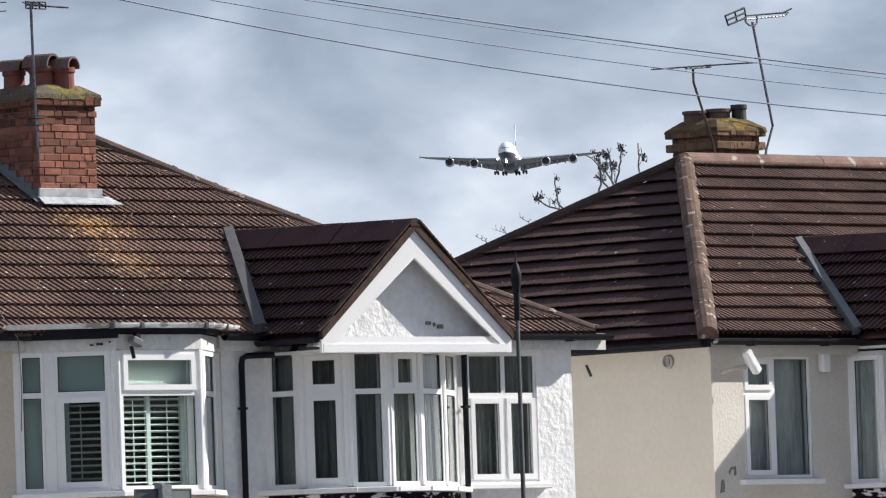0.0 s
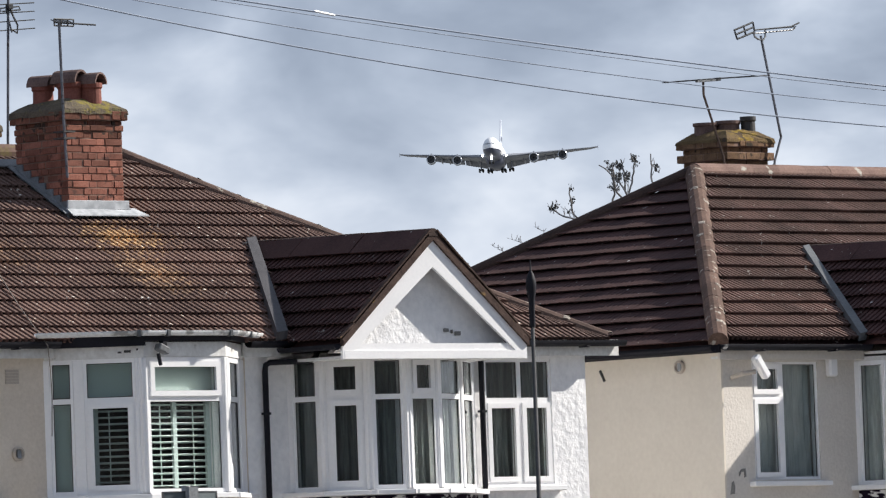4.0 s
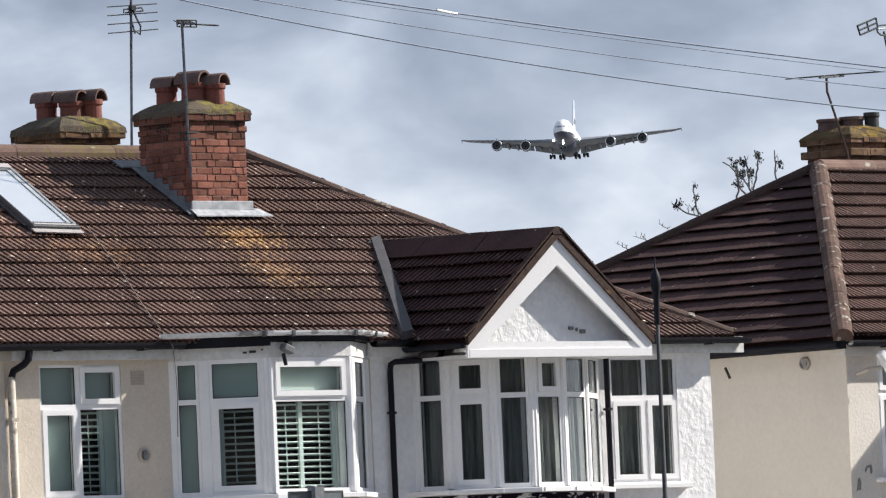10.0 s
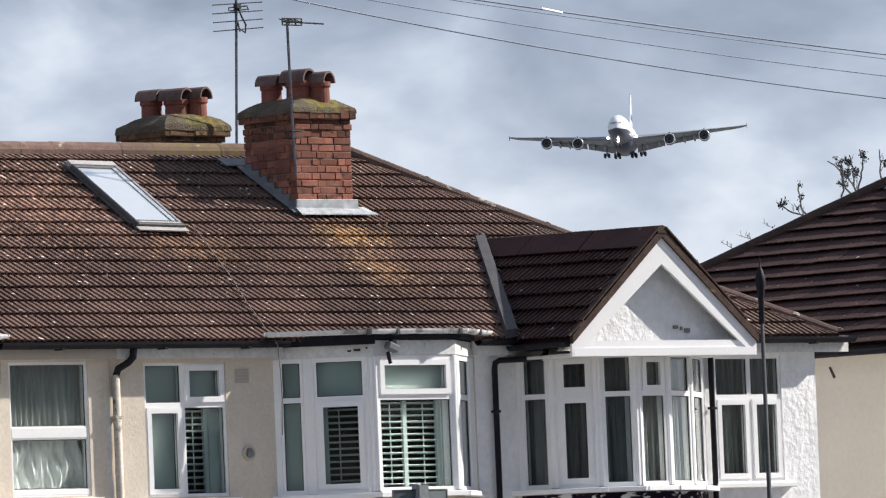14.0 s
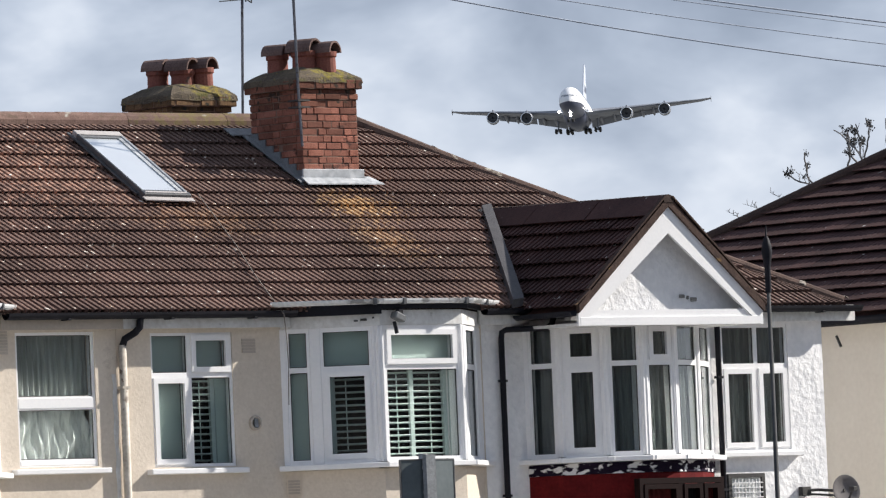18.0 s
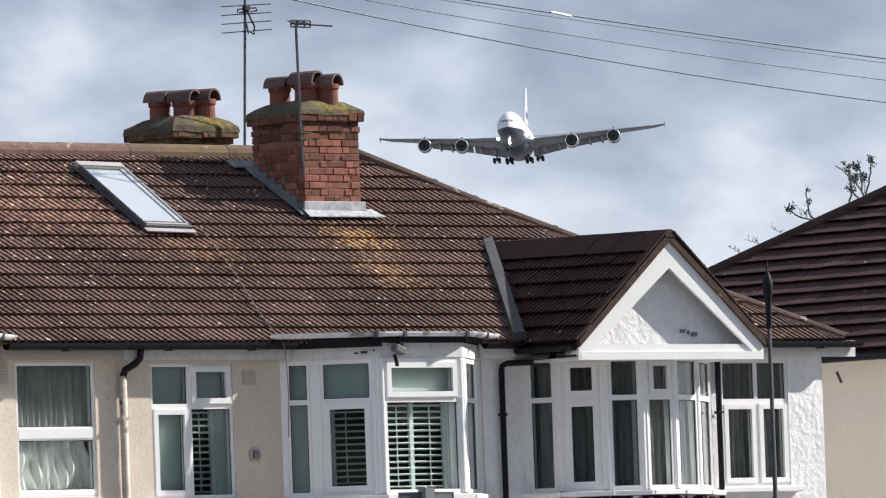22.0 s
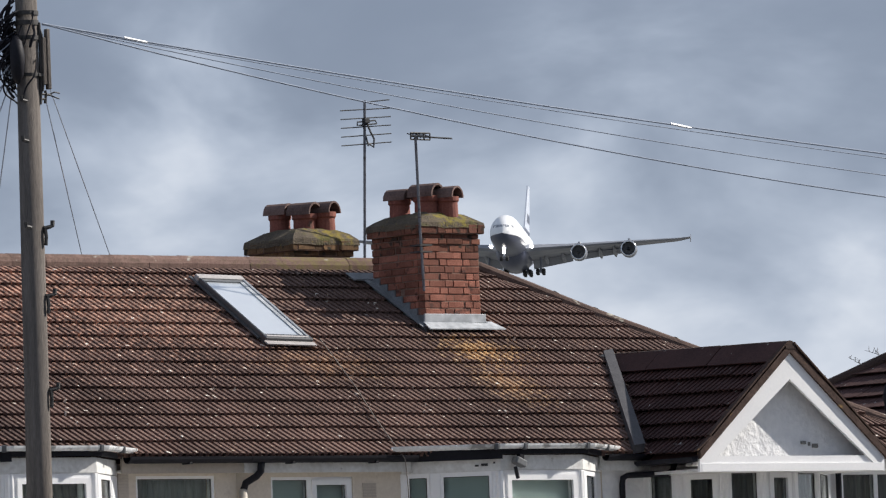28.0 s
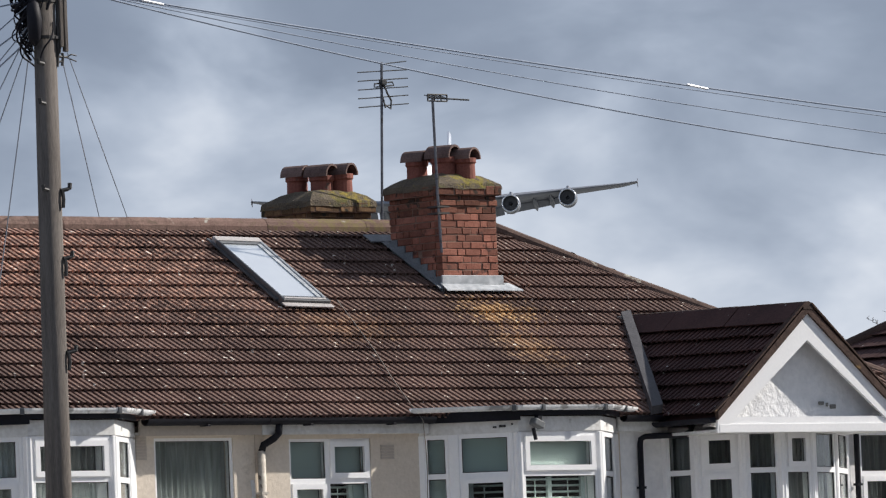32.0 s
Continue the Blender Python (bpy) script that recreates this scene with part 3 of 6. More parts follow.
def window(parent, m, w, h, cells, sill=0.06, bar=0.055, room=True, name="window"):
    """m: x along, y into the house, z up, at the opening's lower corner. cells: u0, u1, z0, z1, opening, backing."""
    bm = B()
    ring(bm, m, -0.02, w + 0.02, -0.02, h + 0.02, 0.05, -0.004, 0.075)
    win = part(name, bm, M_PVC, parent, "white plastic window frame")
    for u0, u1, z0, z1, opens, back in cells:
        bm = B()
        ring(bm, m, u0, u1, z0, z1, bar / 2 + (0.012 if opens else 0.0), 0.0, 0.07)
        part("glazing_bar", bm, M_PVC, win)
    if sill:
        bm = B()
        box(bm, -0.10, w + 0.10, -sill - 0.05, 0.06, -0.075, -0.02, m, 0.008)
        part("sill", bm, M_PVC, win)
    for k, (u0, u1, z0, z1, opens, back) in enumerate(cells):
        e = bar / 2
        if opens:
            bm = B()
            ring(bm, m, u0 + e, u1 - e, z0 + e, z1 - e, 0.055, -0.022, 0.05)
            part("sash", bm, M_PVC, win)
            e += 0.05
        bm = B()
        box(bm, u0 + e - 0.004, u1 - e + 0.004, 0.022, 0.028, z0 + e - 0.004, z1 - e + 0.004, m)
        g = part("pane", bm, M_GLASS, win)
        g.visible_shadow = False
        # Dark ring: the gasket line, with the frame's shade on the glass put in.
        bm = B()
        ring(bm, m, u0 + e - 0.002, u1 - e + 0.002, z0 + e - 0.002, z1 - e + 0.002, 0.010, 0.012, 0.021)
        part("gasket_shade", bm, M_IRON, win)
        if back == "blind":
            bm = B()
            box(bm, u0 + e - 0.01, u1 - e + 0.01, 0.085, 0.092, z0 + e - 0.01, z1 - e + 0.01, m)
            part("blind", bm, M_BLIND, win, "pale green drawn blind")
        elif back in ("net", "mid", "dark"):
            bm = B()
            curtain(bm, m, u0, u1, z0, z1, 0.115, max(3, int((u1 - u0) * 13)), 0.028, k + int(w * 100))
            part("curtain", bm, {"net": M_CURTAIN, "mid": M_CURTAIN_MID, "dark": M_CURTAIN_DARK}[back], win, "hanging grey curtain")
        elif back == "swag":
            # net cloth gathered in loose drapes
            bm = B()
            nu, nz = 40, 14
            grid = []
            for i in range(nu + 1):
                f = i / nu
                col = []
                for j in range(nz + 1):
                    q = j / nz
                    y = 0.12 + 0.030 * math.sin(26 * f + 2.2 * math.sin(3.1 * q + 4 * f)) + 0.022 * math.sin(61 * f + 5 * q) + 0.018 * math.sin(9 * q - 7 * f)
                    col.append(bm.verts.new(m @ Vector((u0 + (u1 - u0) * f, y, z0 + (z1 - z0) * q))))
                grid.append(col)
            for ca, cb in zip(grid, grid[1:]):
                for j in range(nz):
                    bm.faces.new((ca[j], cb[j], cb[j + 1], ca[j + 1]))
            part("net_curtain", bm, M_CURTAIN, win, "gathered white net curtain")
        elif back in ("rod_shutter", "half_shutter", "panel_shutter"):
            n = max(3, int((z1 - z0 - 2 * e) / 0.063))
            wide = u1 - u0
            mid = u0 + wide * {"rod_shutter": 1.0, "half_shutter": 0.64, "panel_shutter": 0.42}[back]
            end = u1 - e if back != "panel_shutter" else u0 + wide * 0.89
            if back == "rod_shutter":
                mid = u1 - e + 0.03
            if back != "rod_shutter":
                bm = B()
                box(bm, (mid if back == "half_shutter" else end) + 0.03, u1 - e + 0.005, 0.085, 0.095, z0 + e - 0.01, z1 - e + 0.01, m)
                part("blind", bm, M_BLIND, win, "pale green drawn blind")
            pitch = (z1 - z0 - 2 * e) / n
            for half in (0, 1) if back == "panel_shutter" else (0,):
                ua = u0 + e + 0.02 if half == 0 else mid + 0.025
                ub = mid - 0.025 if half == 0 else end - 0.02
                for i in range(n):
                    zc = z0 + e + pitch * (i + 0.5)
                    bm = B()
                    box(bm, ua, ub, -0.020, 0.020, -0.0035, 0.0035, m @ pose(0, 0.11, zc, -20))
                    part("slat", bm, M_SHUTTER, win)
            bm = B()
            for ua in (u0 + e - 0.005, mid - 0.025, end - 0.045)[:3 if back == "panel_shutter" else 2]:
                box(bm, ua, ua + 0.05, 0.09, 0.125, z0 + e - 0.005, z1 - e + 0.005, m)
            part("shutter_frame", bm, M_SHUTTER, win)
            for ua in ((u0 + mid) / 2,) if back != "panel_shutter" else ((u0 + mid) / 2, (mid + end) / 2):
                bm = B()
                tube(bm, [(ua, 0.080, z0 + e + 0.03), (ua, 0.080, z1 - e - 0.03)], 0.006, 6, m)
                part("tilt_rod", bm, M_SHUTTER, win)
    # Near-black lining paints the unlit room's shade behind the panes.
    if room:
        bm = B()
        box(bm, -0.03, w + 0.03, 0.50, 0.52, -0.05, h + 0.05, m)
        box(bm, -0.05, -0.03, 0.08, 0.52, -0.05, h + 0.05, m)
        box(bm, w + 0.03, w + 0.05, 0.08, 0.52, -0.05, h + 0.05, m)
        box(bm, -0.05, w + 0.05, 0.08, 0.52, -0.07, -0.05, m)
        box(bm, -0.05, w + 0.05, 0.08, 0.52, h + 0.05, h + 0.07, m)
        part("room_shade_lining", bm, M_ROOM_SHADE, win, "near-black lining that paints the shade of the room")
    return win


def bay(parent, pts, zs, zh, splits, apron_mat, fill={}):
    """A canted or bowed bay: windows on each facet, an apron below down to the ground, a head board above.
    splits: one list of cells a facet, as parts of width and of height."""
    for i, (a, b) in enumerate(zip(pts, pts[1:])):
        a, b = Vector((*a, 0)), Vector((*b, 0))
        d = (b - a).normalized()
        inn = Vector((-d.y, d.x, 0))
        ln = (b - a).length
        m = frame_m(a + Vector((0, 0, zs)), d, inn)
        # corner posts
        h = zh - zs
        posts = [(-0.035, 0.05), (ln - 0.05, ln + 0.035)] + [(0.05 + p0 * (ln - 0.1), 0.05 + p1 * (ln - 0.1)) for p0, p1 in fill.get(i, ())]
        for p0, p1 in posts:
            bm = B()
            box(bm, p0, p1, -0.012, 0.185, -0.02, h + 0.02, m, 0.01)
            part("corner_post", bm, M_PVC, parent)
        cells = [(0.05 + u0 * (ln - 0.1), 0.05 + u1 * (ln - 0.1), z0 * h, z1 * h, o, k) for u0, u1, z0, z1, o, k in splits[i]]
        window(parent, m, ln, h, cells, sill=0, room=False)
        # Near-black sheet close behind each facet paints the dark between slats.
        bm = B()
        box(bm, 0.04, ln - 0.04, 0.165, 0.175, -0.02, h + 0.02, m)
        part("inner_shade_sheet", bm, M_ROOM_SHADE, parent, "near-black sheet that paints the shade of the interior")
        bm = B()
        box(bm, -0.06, ln + 0.06, -0.13, 0.05, -0.075, -0.022, m, 0.006)
        part("sill", bm, M_PVC, parent)
        bm = B()
        box(bm, 0, ln, 0.0, 0.12, -zs, -0.08 if apron_mat is not M_RED else -0.20, m)
        part("apron", bm, apron_mat, parent)
        if apron_mat is M_RED:
            bm = B()
            box(bm, 0, ln, -0.012, 0.11, -0.198, -0.08, m)
            part("flaking_band", bm, M_FLAKE, parent, "dark band with flaking white paint")
    # head board and soffit
    bm = B()
    loop = [(x, y, zh + 0.02) for x, y in pts]
    prism(bm, loop, (0, 0, 0.05))
    part("soffit", bm, M_PAINT, parent)
    # One more near-black sheet paints the bay room's shade.
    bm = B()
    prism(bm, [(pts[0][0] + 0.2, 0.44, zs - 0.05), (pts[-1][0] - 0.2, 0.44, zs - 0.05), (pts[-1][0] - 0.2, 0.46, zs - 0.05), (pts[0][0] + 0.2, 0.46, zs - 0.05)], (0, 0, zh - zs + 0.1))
    part("room_shade_lining", bm, M_ROOM_SHADE, parent, "near-black lining that paints the shade of the room")


# ---- roofs ----
def tile_mesh(width=0.334, length=0.36, ribs=4, rise=0.032, thick=0.010, lift=0.030):
    """One interlocking tile: u across, s up the slope, n off the roof; its lower edge stands proud."""
    prof = []
    for k in range(ribs):
        q = width / ribs
        p0 = q * k
        prof += [(p0, 0.0), (p0 + q * 0.43, 0.0), (p0 + q * 0.45, rise * 0.95), (p0 + q * 0.49, rise), (p0 + q * 0.90, rise), (p0 + q * 0.985, rise * 0.9)]
    prof.append((width, 0.0))
    vs, fs = [], []
    n = len(prof)
    for s, dn, base in ((0.0, lift, -thick), (0.0, lift, 0.0), (length, 0.0, 0.0)):
        for u, r in prof:
            vs.append((u, s, dn + base + r))
    for row in (0, 1):
        for i in range(n - 1):
            a = row * n + i
            fs.append((a, a + 1, a + n + 1, a + n))
    return vs, fs


def tile_field(parent, m, courses, gauge, lo, hi, material, width=0.334, ribs=4, rise=0.044, near=None, seed=0, name="roof_tile", top=99.0, lift=0.036):
    """Courses of tiles on the plane of m's x (along) and y (up the slope). lo, hi: ends of a course as functions of s.
    Tiles in the stretch near become parts; the rest and all cut tiles are joined."""
    rnd = random.Random(seed)
    vs, fs = tile_mesh(width, gauge + 0.05, ribs, rise, lift=lift)
    whole = bpy.data.meshes.new(name)
    whole.from_pydata(vs, [], fs)
    whole.materials.append(material)
    V, F = [], []
    for c in range(courses):
        s0 = c * gauge
        shift = 0.0 if c % 2 == 0 else width / 2
        a, b = min(lo(s0), lo(s0 + gauge)), max(hi(s0), hi(s0 + gauge))
        k = math.floor((a - shift) / width)
        while k * width + shift < b:
            u0 = k * width + shift
            k += 1
            cut = s0 + gauge + 0.06 > top or u0 < max(lo(s0), lo(s0 + gauge)) or u0 + width > min(hi(s0), hi(s0 + gauge))
            jit = (rnd.uniform(-0.004, 0.004), rnd.uniform(-0.006, 0.006), rnd.uniform(-0.002, 0.003))
            if near and not cut and near(u0, s0):
                ob = new(name, whole)
                ob.parent = parent
                ob.matrix_basis = m @ pose(u0 + jit[0], s0 + jit[1], jit[2])
                continue
            pts, ok = [], False
            for u, s, n in vs:
                uu, ss = u0 + u + jit[0], min(s0 + s + jit[1], top)
                l, h = lo(ss), hi(ss)
                if l < uu < h:
                    ok = True
                pts.append(m @ Vector((min(max(uu, l), max(h, l)), ss, n + jit[2])))
            if ok:
                base = len(V)
                V += pts
                F += [tuple(base + i for i in f) for f in fs]
    me = bpy.data.meshes.new(name + "s")
    me.from_pydata(V, [], F)
    me.materials.append(material)
    ob = new(name + "s", me)
    ob.parent = parent
    tagged(ob, kind="stuff")
    return ob


def ridge_run(parent, a, b, material, r=0.115, step=0.42, lift=0.0, name="ridge_tile", joints=False):
    """Half-round tiles laid end to end over a ridge or hip from a to b."""
    a, b = Vector(a), Vector(b)
    d = (b - a).normalized()
    side = d.cross(Vector((0, 0, 1))).normalized()
    up = side.cross(d)
    ln = (b - a).length
    n = max(1, round(ln / step))
    st = ln / n
    me = None
    for i in range(n):
        if me is None:
            bm = B()
            seg = 8
            rows = []
            for y, rr in ((-0.006, r * 1.004), (0.03, r * 1.006), (0.04, r), (st, r * 0.995)):
                rows.append([bm.verts.new((math.cos(math.pi * (k / seg * 1.16 - 0.08)) * rr, y, math.sin(math.pi * (k / seg * 1.16 - 0.08)) * rr - r * 0.35)) for k in range(seg + 1)])
            for ra, rb in zip(rows, rows[1:]):
                for k in range(seg):
                    bm.faces.new((ra[k], ra[k + 1], rb[k + 1], rb[k]))
            bm.faces.new(rows[0])
            me = bpy.data.meshes.new(name)
            bmesh.ops.recalc_face_normals(bm, faces=bm.faces)
            bm.to_mesh(me)
            bm.free()
            me.materials.append(material)
        ob = new(name, me)
        ob.parent = parent
        ob.matrix_basis = frame_m(a + d * (i * st) + up * lift, side, d, up) @ pose(0, 0, 0.0015 * math.sin(i * 2.7), 0, 0, 0.3 * math.sin(i * 1.9))
        if joints and (i * 37 + int(ln * 10)) % 10 < 6:
            # crumbling mortar left at the joint
            rnd = random.Random(i * 7 + int(ln * 100))
            fm = frame_m(a + d * (i * st) + up * lift, side, d, up)
            bm = B()
            k0 = rnd.uniform(0.05, 0.65)
            k1 = k0 + rnd.uniform(0.10, 0.32)
            rows = []
            for y, rr in ((-0.045, r * 0.98), (-0.02, r * 1.06), (0.012, r * 1.05), (0.03, r * 0.99)):
                rows.append([bm.verts.new(fm @ Vector((math.cos(math.pi * (k0 + (k1 - k0) * k / 8)) * rr * rnd.uniform(0.97, 1.05), y + rnd.uniform(-0.012, 0.012), math.sin(math.pi * (k0 + (k1 - k0) * k / 8)) * rr * rnd.uniform(0.97, 1.04) - r * 0.35))) for k in range(9)])
            for ra, rb in zip(rows, rows[1:]):
                for k in range(8):
                    bm.faces.new((ra[k], ra[k + 1], rb[k + 1], rb[k]))
            part("mortar_joint", bm, M_JOINT, parent)


def slope_m(o, along, up_xy, tan, m=I4):
    """The frame of a roof slope: x along the eaves, y up the slope, z off it."""
    x = Vector((*along, 0)).normalized()
    y = Vector((up_xy[0], up_xy[1], tan)).normalized()
    return m @ frame_m(o, x, y, x.cross(y))


COS = 1 / math.sqrt(1 + TAN * TAN)
SL = W / COS
X_LEFT = -15.6


def hip_in(s):
    """How far the old hip stands inside the straight line at a distance up the slope, and how far it sags."""
    f = min(max(s / SL, 0.0), 1.0)
    return 0.09 * (1 - f) + 0.05 * math.sin(math.pi * f), 0.035 * min(1.0, 4 * (1 - f))


def terrace_roof():
    roof = tagged(new("terrace_roof"), "hipped roof of brown interlocking concrete tiles over the terrace", "roof", kind="structure")
    bm = B()
    e = -0.03
    eave, ridge = ZE + e, ZE + W * TAN + e
    f = [(X_LEFT, 0, eave), (W - 0.10, 0, eave), (W - 0.10, 2 * W, eave), (X_LEFT, 2 * W, eave), (X_LEFT, W, ridge), (0, W, ridge)]
    v = [bm.verts.new(p) for p in f]
    for q in ((0, 1, 5, 4), (1, 2, 5), (2, 3, 4, 5), (3, 0, 4), (0, 3, 2, 1)):
        bm.faces.new([v[i] for i in q])
    part("roof_deck", bm, M_TILE_DARK, roof)
    gauge = SL / 14.6
    m = slope_m((0, -0.125, ZE - 0.075), (1, 0), (0, 1), TAN)
    tile_field(roof, m, 15, gauge, lambda s: X_LEFT, lambda s: W - 0.05 - hip_in(s)[0] - s * COS, M_TILE, near=lambda u, s: -8.6 < u < -1.3 and s < 3.6, seed=3, top=SL + 0.0)
    m2 = slope_m((W - 0.05, 0, ZE - 0.04), (0, 1), (-1, 0), TAN)
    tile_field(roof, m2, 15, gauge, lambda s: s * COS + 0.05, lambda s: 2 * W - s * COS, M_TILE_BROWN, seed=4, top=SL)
    m3 = slope_m((0, 2 * W + 0.03, ZE - 0.02), (-1, 0), (0, -1), TAN)
    tile_field(roof, m3, 15, gauge, lambda s: -W + s * COS, lambda s: 16.0, M_TILE, width=0.6, ribs=2, seed=5, top=SL - 0.12)
    top = ZE + W * TAN + 0.03
    ridge_run(roof, (X_LEFT, W, top), (0.02, W, top), M_RIDGE, step=0.45)
    knots = []
    for k in range(5):
        f = k / 4
        inn, sag = hip_in(f * SL)
        knots.append((W * (1 - f) + 0.02 - inn, W * f - 0.02, ZE + W * f * TAN + 0.035 - sag))
    for a, b in zip(knots, knots[1:]):
        ridge_run(roof, a, b, M_RIDGE_DARK, r=0.100, name="hip_tile", joints=True)
    return roof


def gable_roof(m, cx, yf, z_apex, half, drop, label, group, tip=1.0):
    """A small front gable over a bay: two tiled slopes running back into the main roof, white bargeboards and a plastered panel.
    m: the house's frame; cx, yf: its middle and front; tip: degrees by which the ridge climbs towards the back."""
    roof_m = m @ pose(0, yf, z_apex, tip) @ pose(0, -yf, -z_apex)
    g = thing("front_gable", label, "gable", group)
    tan = drop / half
    z0 = z_apex - drop
    back = (z_apex - ZE) / TAN
    c = 1 / math.sqrt(1 + tan * tan)
    ln = half / c
    for sgn in (-1, 1):
        # the frame's normal points outwards
        up = Vector((-sgn * c, 0, tan * c))
        along = Vector((0, sgn, 0))
        mm = roof_m @ frame_m(Vector((cx + sgn * half, 0, z0)), along, up, along.cross(up))
        deep = lambda s: max(0.10, (z0 + s * tan * c - ZE) / TAN + 0.20)
        if sgn < 0:
            lo, hi = (lambda s: -deep(s)), (lambda s: -yf + 0.02)
        else:
            lo, hi = (lambda s: yf - 0.02), deep
        tile_field(g, mm, 7, ln / 6.9, lo, hi, M_TILE_DARK, rise=0.015, lift=0.054, near=lambda u, s: sgn < 0, seed=9)
    bm = B()
    for sgn in (-1, 1):
        a, b = Vector((cx + sgn * half, yf + 0.03, z0 - 0.03)), Vector((cx, yf + 0.03, z_apex - 0.03))
        a2, b2 = Vector((cx + sgn * half, 0.1, z0 - 0.03)), Vector((cx, back, z_apex - 0.03))
        prism(bm, [a, b, b2, a2], (0, 0, -0.03), m)
    part("roof_deck", bm, M_TILE_DARK, g)
    ridge_run(g, roof_m @ Vector((cx, yf - 0.03, z_apex + 0.030)), roof_m @ Vector((cx, back + 0.25, z_apex + 0.030)), M_HIP_DARK, r=0.068, step=0.4)
    # smooth wings of the angled ridge tiles, and the mortared verge on the tiles
    for sgn in (-1, 1):
        across = Vector((sgn * c, 0, -tan * c))
        off = Vector((sgn * tan * c, 0, c))
        for k in range(3):
            ya, yb = yf + 0.02 + k * 1.0, yf + 1.005 + k * 1.0
            bm = B()
            p = Vector((cx, 0, z_apex)) + off * (0.062 + 0.003 * (k % 2))
            q = p + across * 0.30
            prism(bm, [(p.x, ya, p.z), (p.x, yb, p.z), (q.x, yb, q.z), (q.x, ya, q.z)], off * 0.014, roof_m)
            part("ridge_wing", bm, M_TILE_DARK, g)
        for k in range(7):
            p = Vector((cx, 0, z_apex)) + across * (ln * k / 7) + off * (0.044 + 0.020 * (k < 6))
            q = Vector((cx, 0, z_apex)) + across * (ln * (k + 1) / 7 + 0.01) + off * 0.064
            w_ = 0.008 + 0.010 * ((k * 5) % 3)
            bm = B()
            prism(bm, [(p.x, yf - 0.045, p.z), (p.x, yf + w_, p.z), (q.x, yf + w_ * 0.8, q.z), (q.x, yf - 0.045, q.z)], off * 0.016, roof_m)
            part("verge_mortar", bm, M_VERGE, g)
    # verge: a mortar edge under the tiles
    for sgn in (-1, 1):
        bm = B()
        prism(bm, [(cx + sgn * (half + 0.02), yf - 0.03, z0 + 0.045), (cx, yf - 0.03, z_apex + 0.050), (cx, yf - 0.03, z_apex - 0.048), (cx + sgn * (half + 0.02), yf - 0.03, z0 - 0.040)], (0, 0.05, 0), m)
        part("verge", bm, M_VERGE, g)
        # bargeboard
        bw = 0.21
        bm = B()
        prism(bm, [(cx + sgn * (half + 0.01), yf, z0 - 0.03), (cx, yf, z_apex - 0.045), (cx, yf, z_apex - 0.045 - bw / c * 1.02), (cx + sgn * (half - 0.03), yf, z0 - 0.175), (cx + sgn * (half + 0.01), yf, z0 - 0.175)], (0, 0.035, 0), m)
        part("bargeboard", bm, M_PVC, g, "white painted bargeboard")
    bm = B()
    prism(bm, [(cx - half + 0.02, yf + 0.02, z0 - 0.175), (cx + half - 0.02, yf + 0.02, z0 - 0.175), (cx + half - 0.02, yf + 0.02, z0 - 0.01), (cx - half + 0.02, yf + 0.02, z0 - 0.01)], (0, 0.03, 0), m)
    part("tie_board", bm, M_PVC, g, "white board across the foot of the gable")
    bm = B()
    box(bm, cx - half + 0.015, cx + half - 0.015, yf - 0.003, yf + 0.018, z0 - 0.172, z0 - 0.085, m, 0.002)
    part("moulding", bm, M_PVC, g)
    for k, (dx, dz, sx, sz) in enumerate(((0.30, 0.135, 0.035, 0.018), (0.38, 0.12, 0.014, 0.02), (0.46, 0.10, 0.04, 0.022))):
        bm = B()
        box(bm, cx + dx - sx, cx + dx + sx, yf + 0.155, yf + 0.179, z0 + dz - sz, z0 + dz + sz, m, 0.006)
        part("render_chip", bm, M_CHIP, g)
    bm = B()
    rec = yf + 0.18
    prism(bm, [(cx - half + 0.02, rec, z0 - 0.1), (cx + half - 0.02, rec, z0 - 0.1), (cx, rec, z_apex - 0.09)], (0, 0.1, 0), m)
    part("panel", bm, M_WHITE_ROUGH, g, "white roughcast gable panel")
    bm = B()
    prism(bm, [(cx - half + 0.03, yf + 0.05, z0 - 0.165), (cx + half - 0.03, yf + 0.05, z0 - 0.165), (cx + half - 0.03, WALL_Y, z0 - 0.165), (cx - half + 0.03, WALL_Y, z0 - 0.165)], (0, 0, 0.03), m)
    part("underside", bm, M_PAINT, g)
    return g


terrace_roof()
gable_roof(I4, 0.37, -1.0, 6.12, 1.27, 1.12, "white-boarded front gable with dark brown tiles over the bow window", "front gables")


# ---- the terrace's houses ----
def gutter(parent, pts, r, material, name="gutter"):
    """A half-round channel along points at rim height."""
    bm = B()
    pts = [Vector(p) for p in pts]
    seg, rows = 8, []
    for i, p in enumerate(pts):
        d = (pts[min(i + 1, len(pts) - 1)] - pts[max(i - 1, 0)]).normalized()
        side = Vector((-d.y, d.x, 0))
        outer = [bm.verts.new(p + side * math.cos(math.pi * k / seg) * r - Vector((0, 0, math.sin(math.pi * k / seg) * r))) for k in range(seg + 1)]
        inner = [bm.verts.new(p + side * math.cos(math.pi * k / seg) * r * 0.9 - Vector((0, 0, math.sin(math.pi * k / seg) * r * 0.9))) for k in range(seg + 1)]
        rows.append(outer + inner[::-1])
    n = len(rows[0])
    for a, b in zip(rows, rows[1:]):
        for k in range(n):
            bm.faces.new((a[k], a[(k + 1) % n], b[(k + 1) % n], b[k]))
    bm.faces.new(rows[0][::-1])
    bm.faces.new(rows[-1])
    return part(name, bm, material, parent)


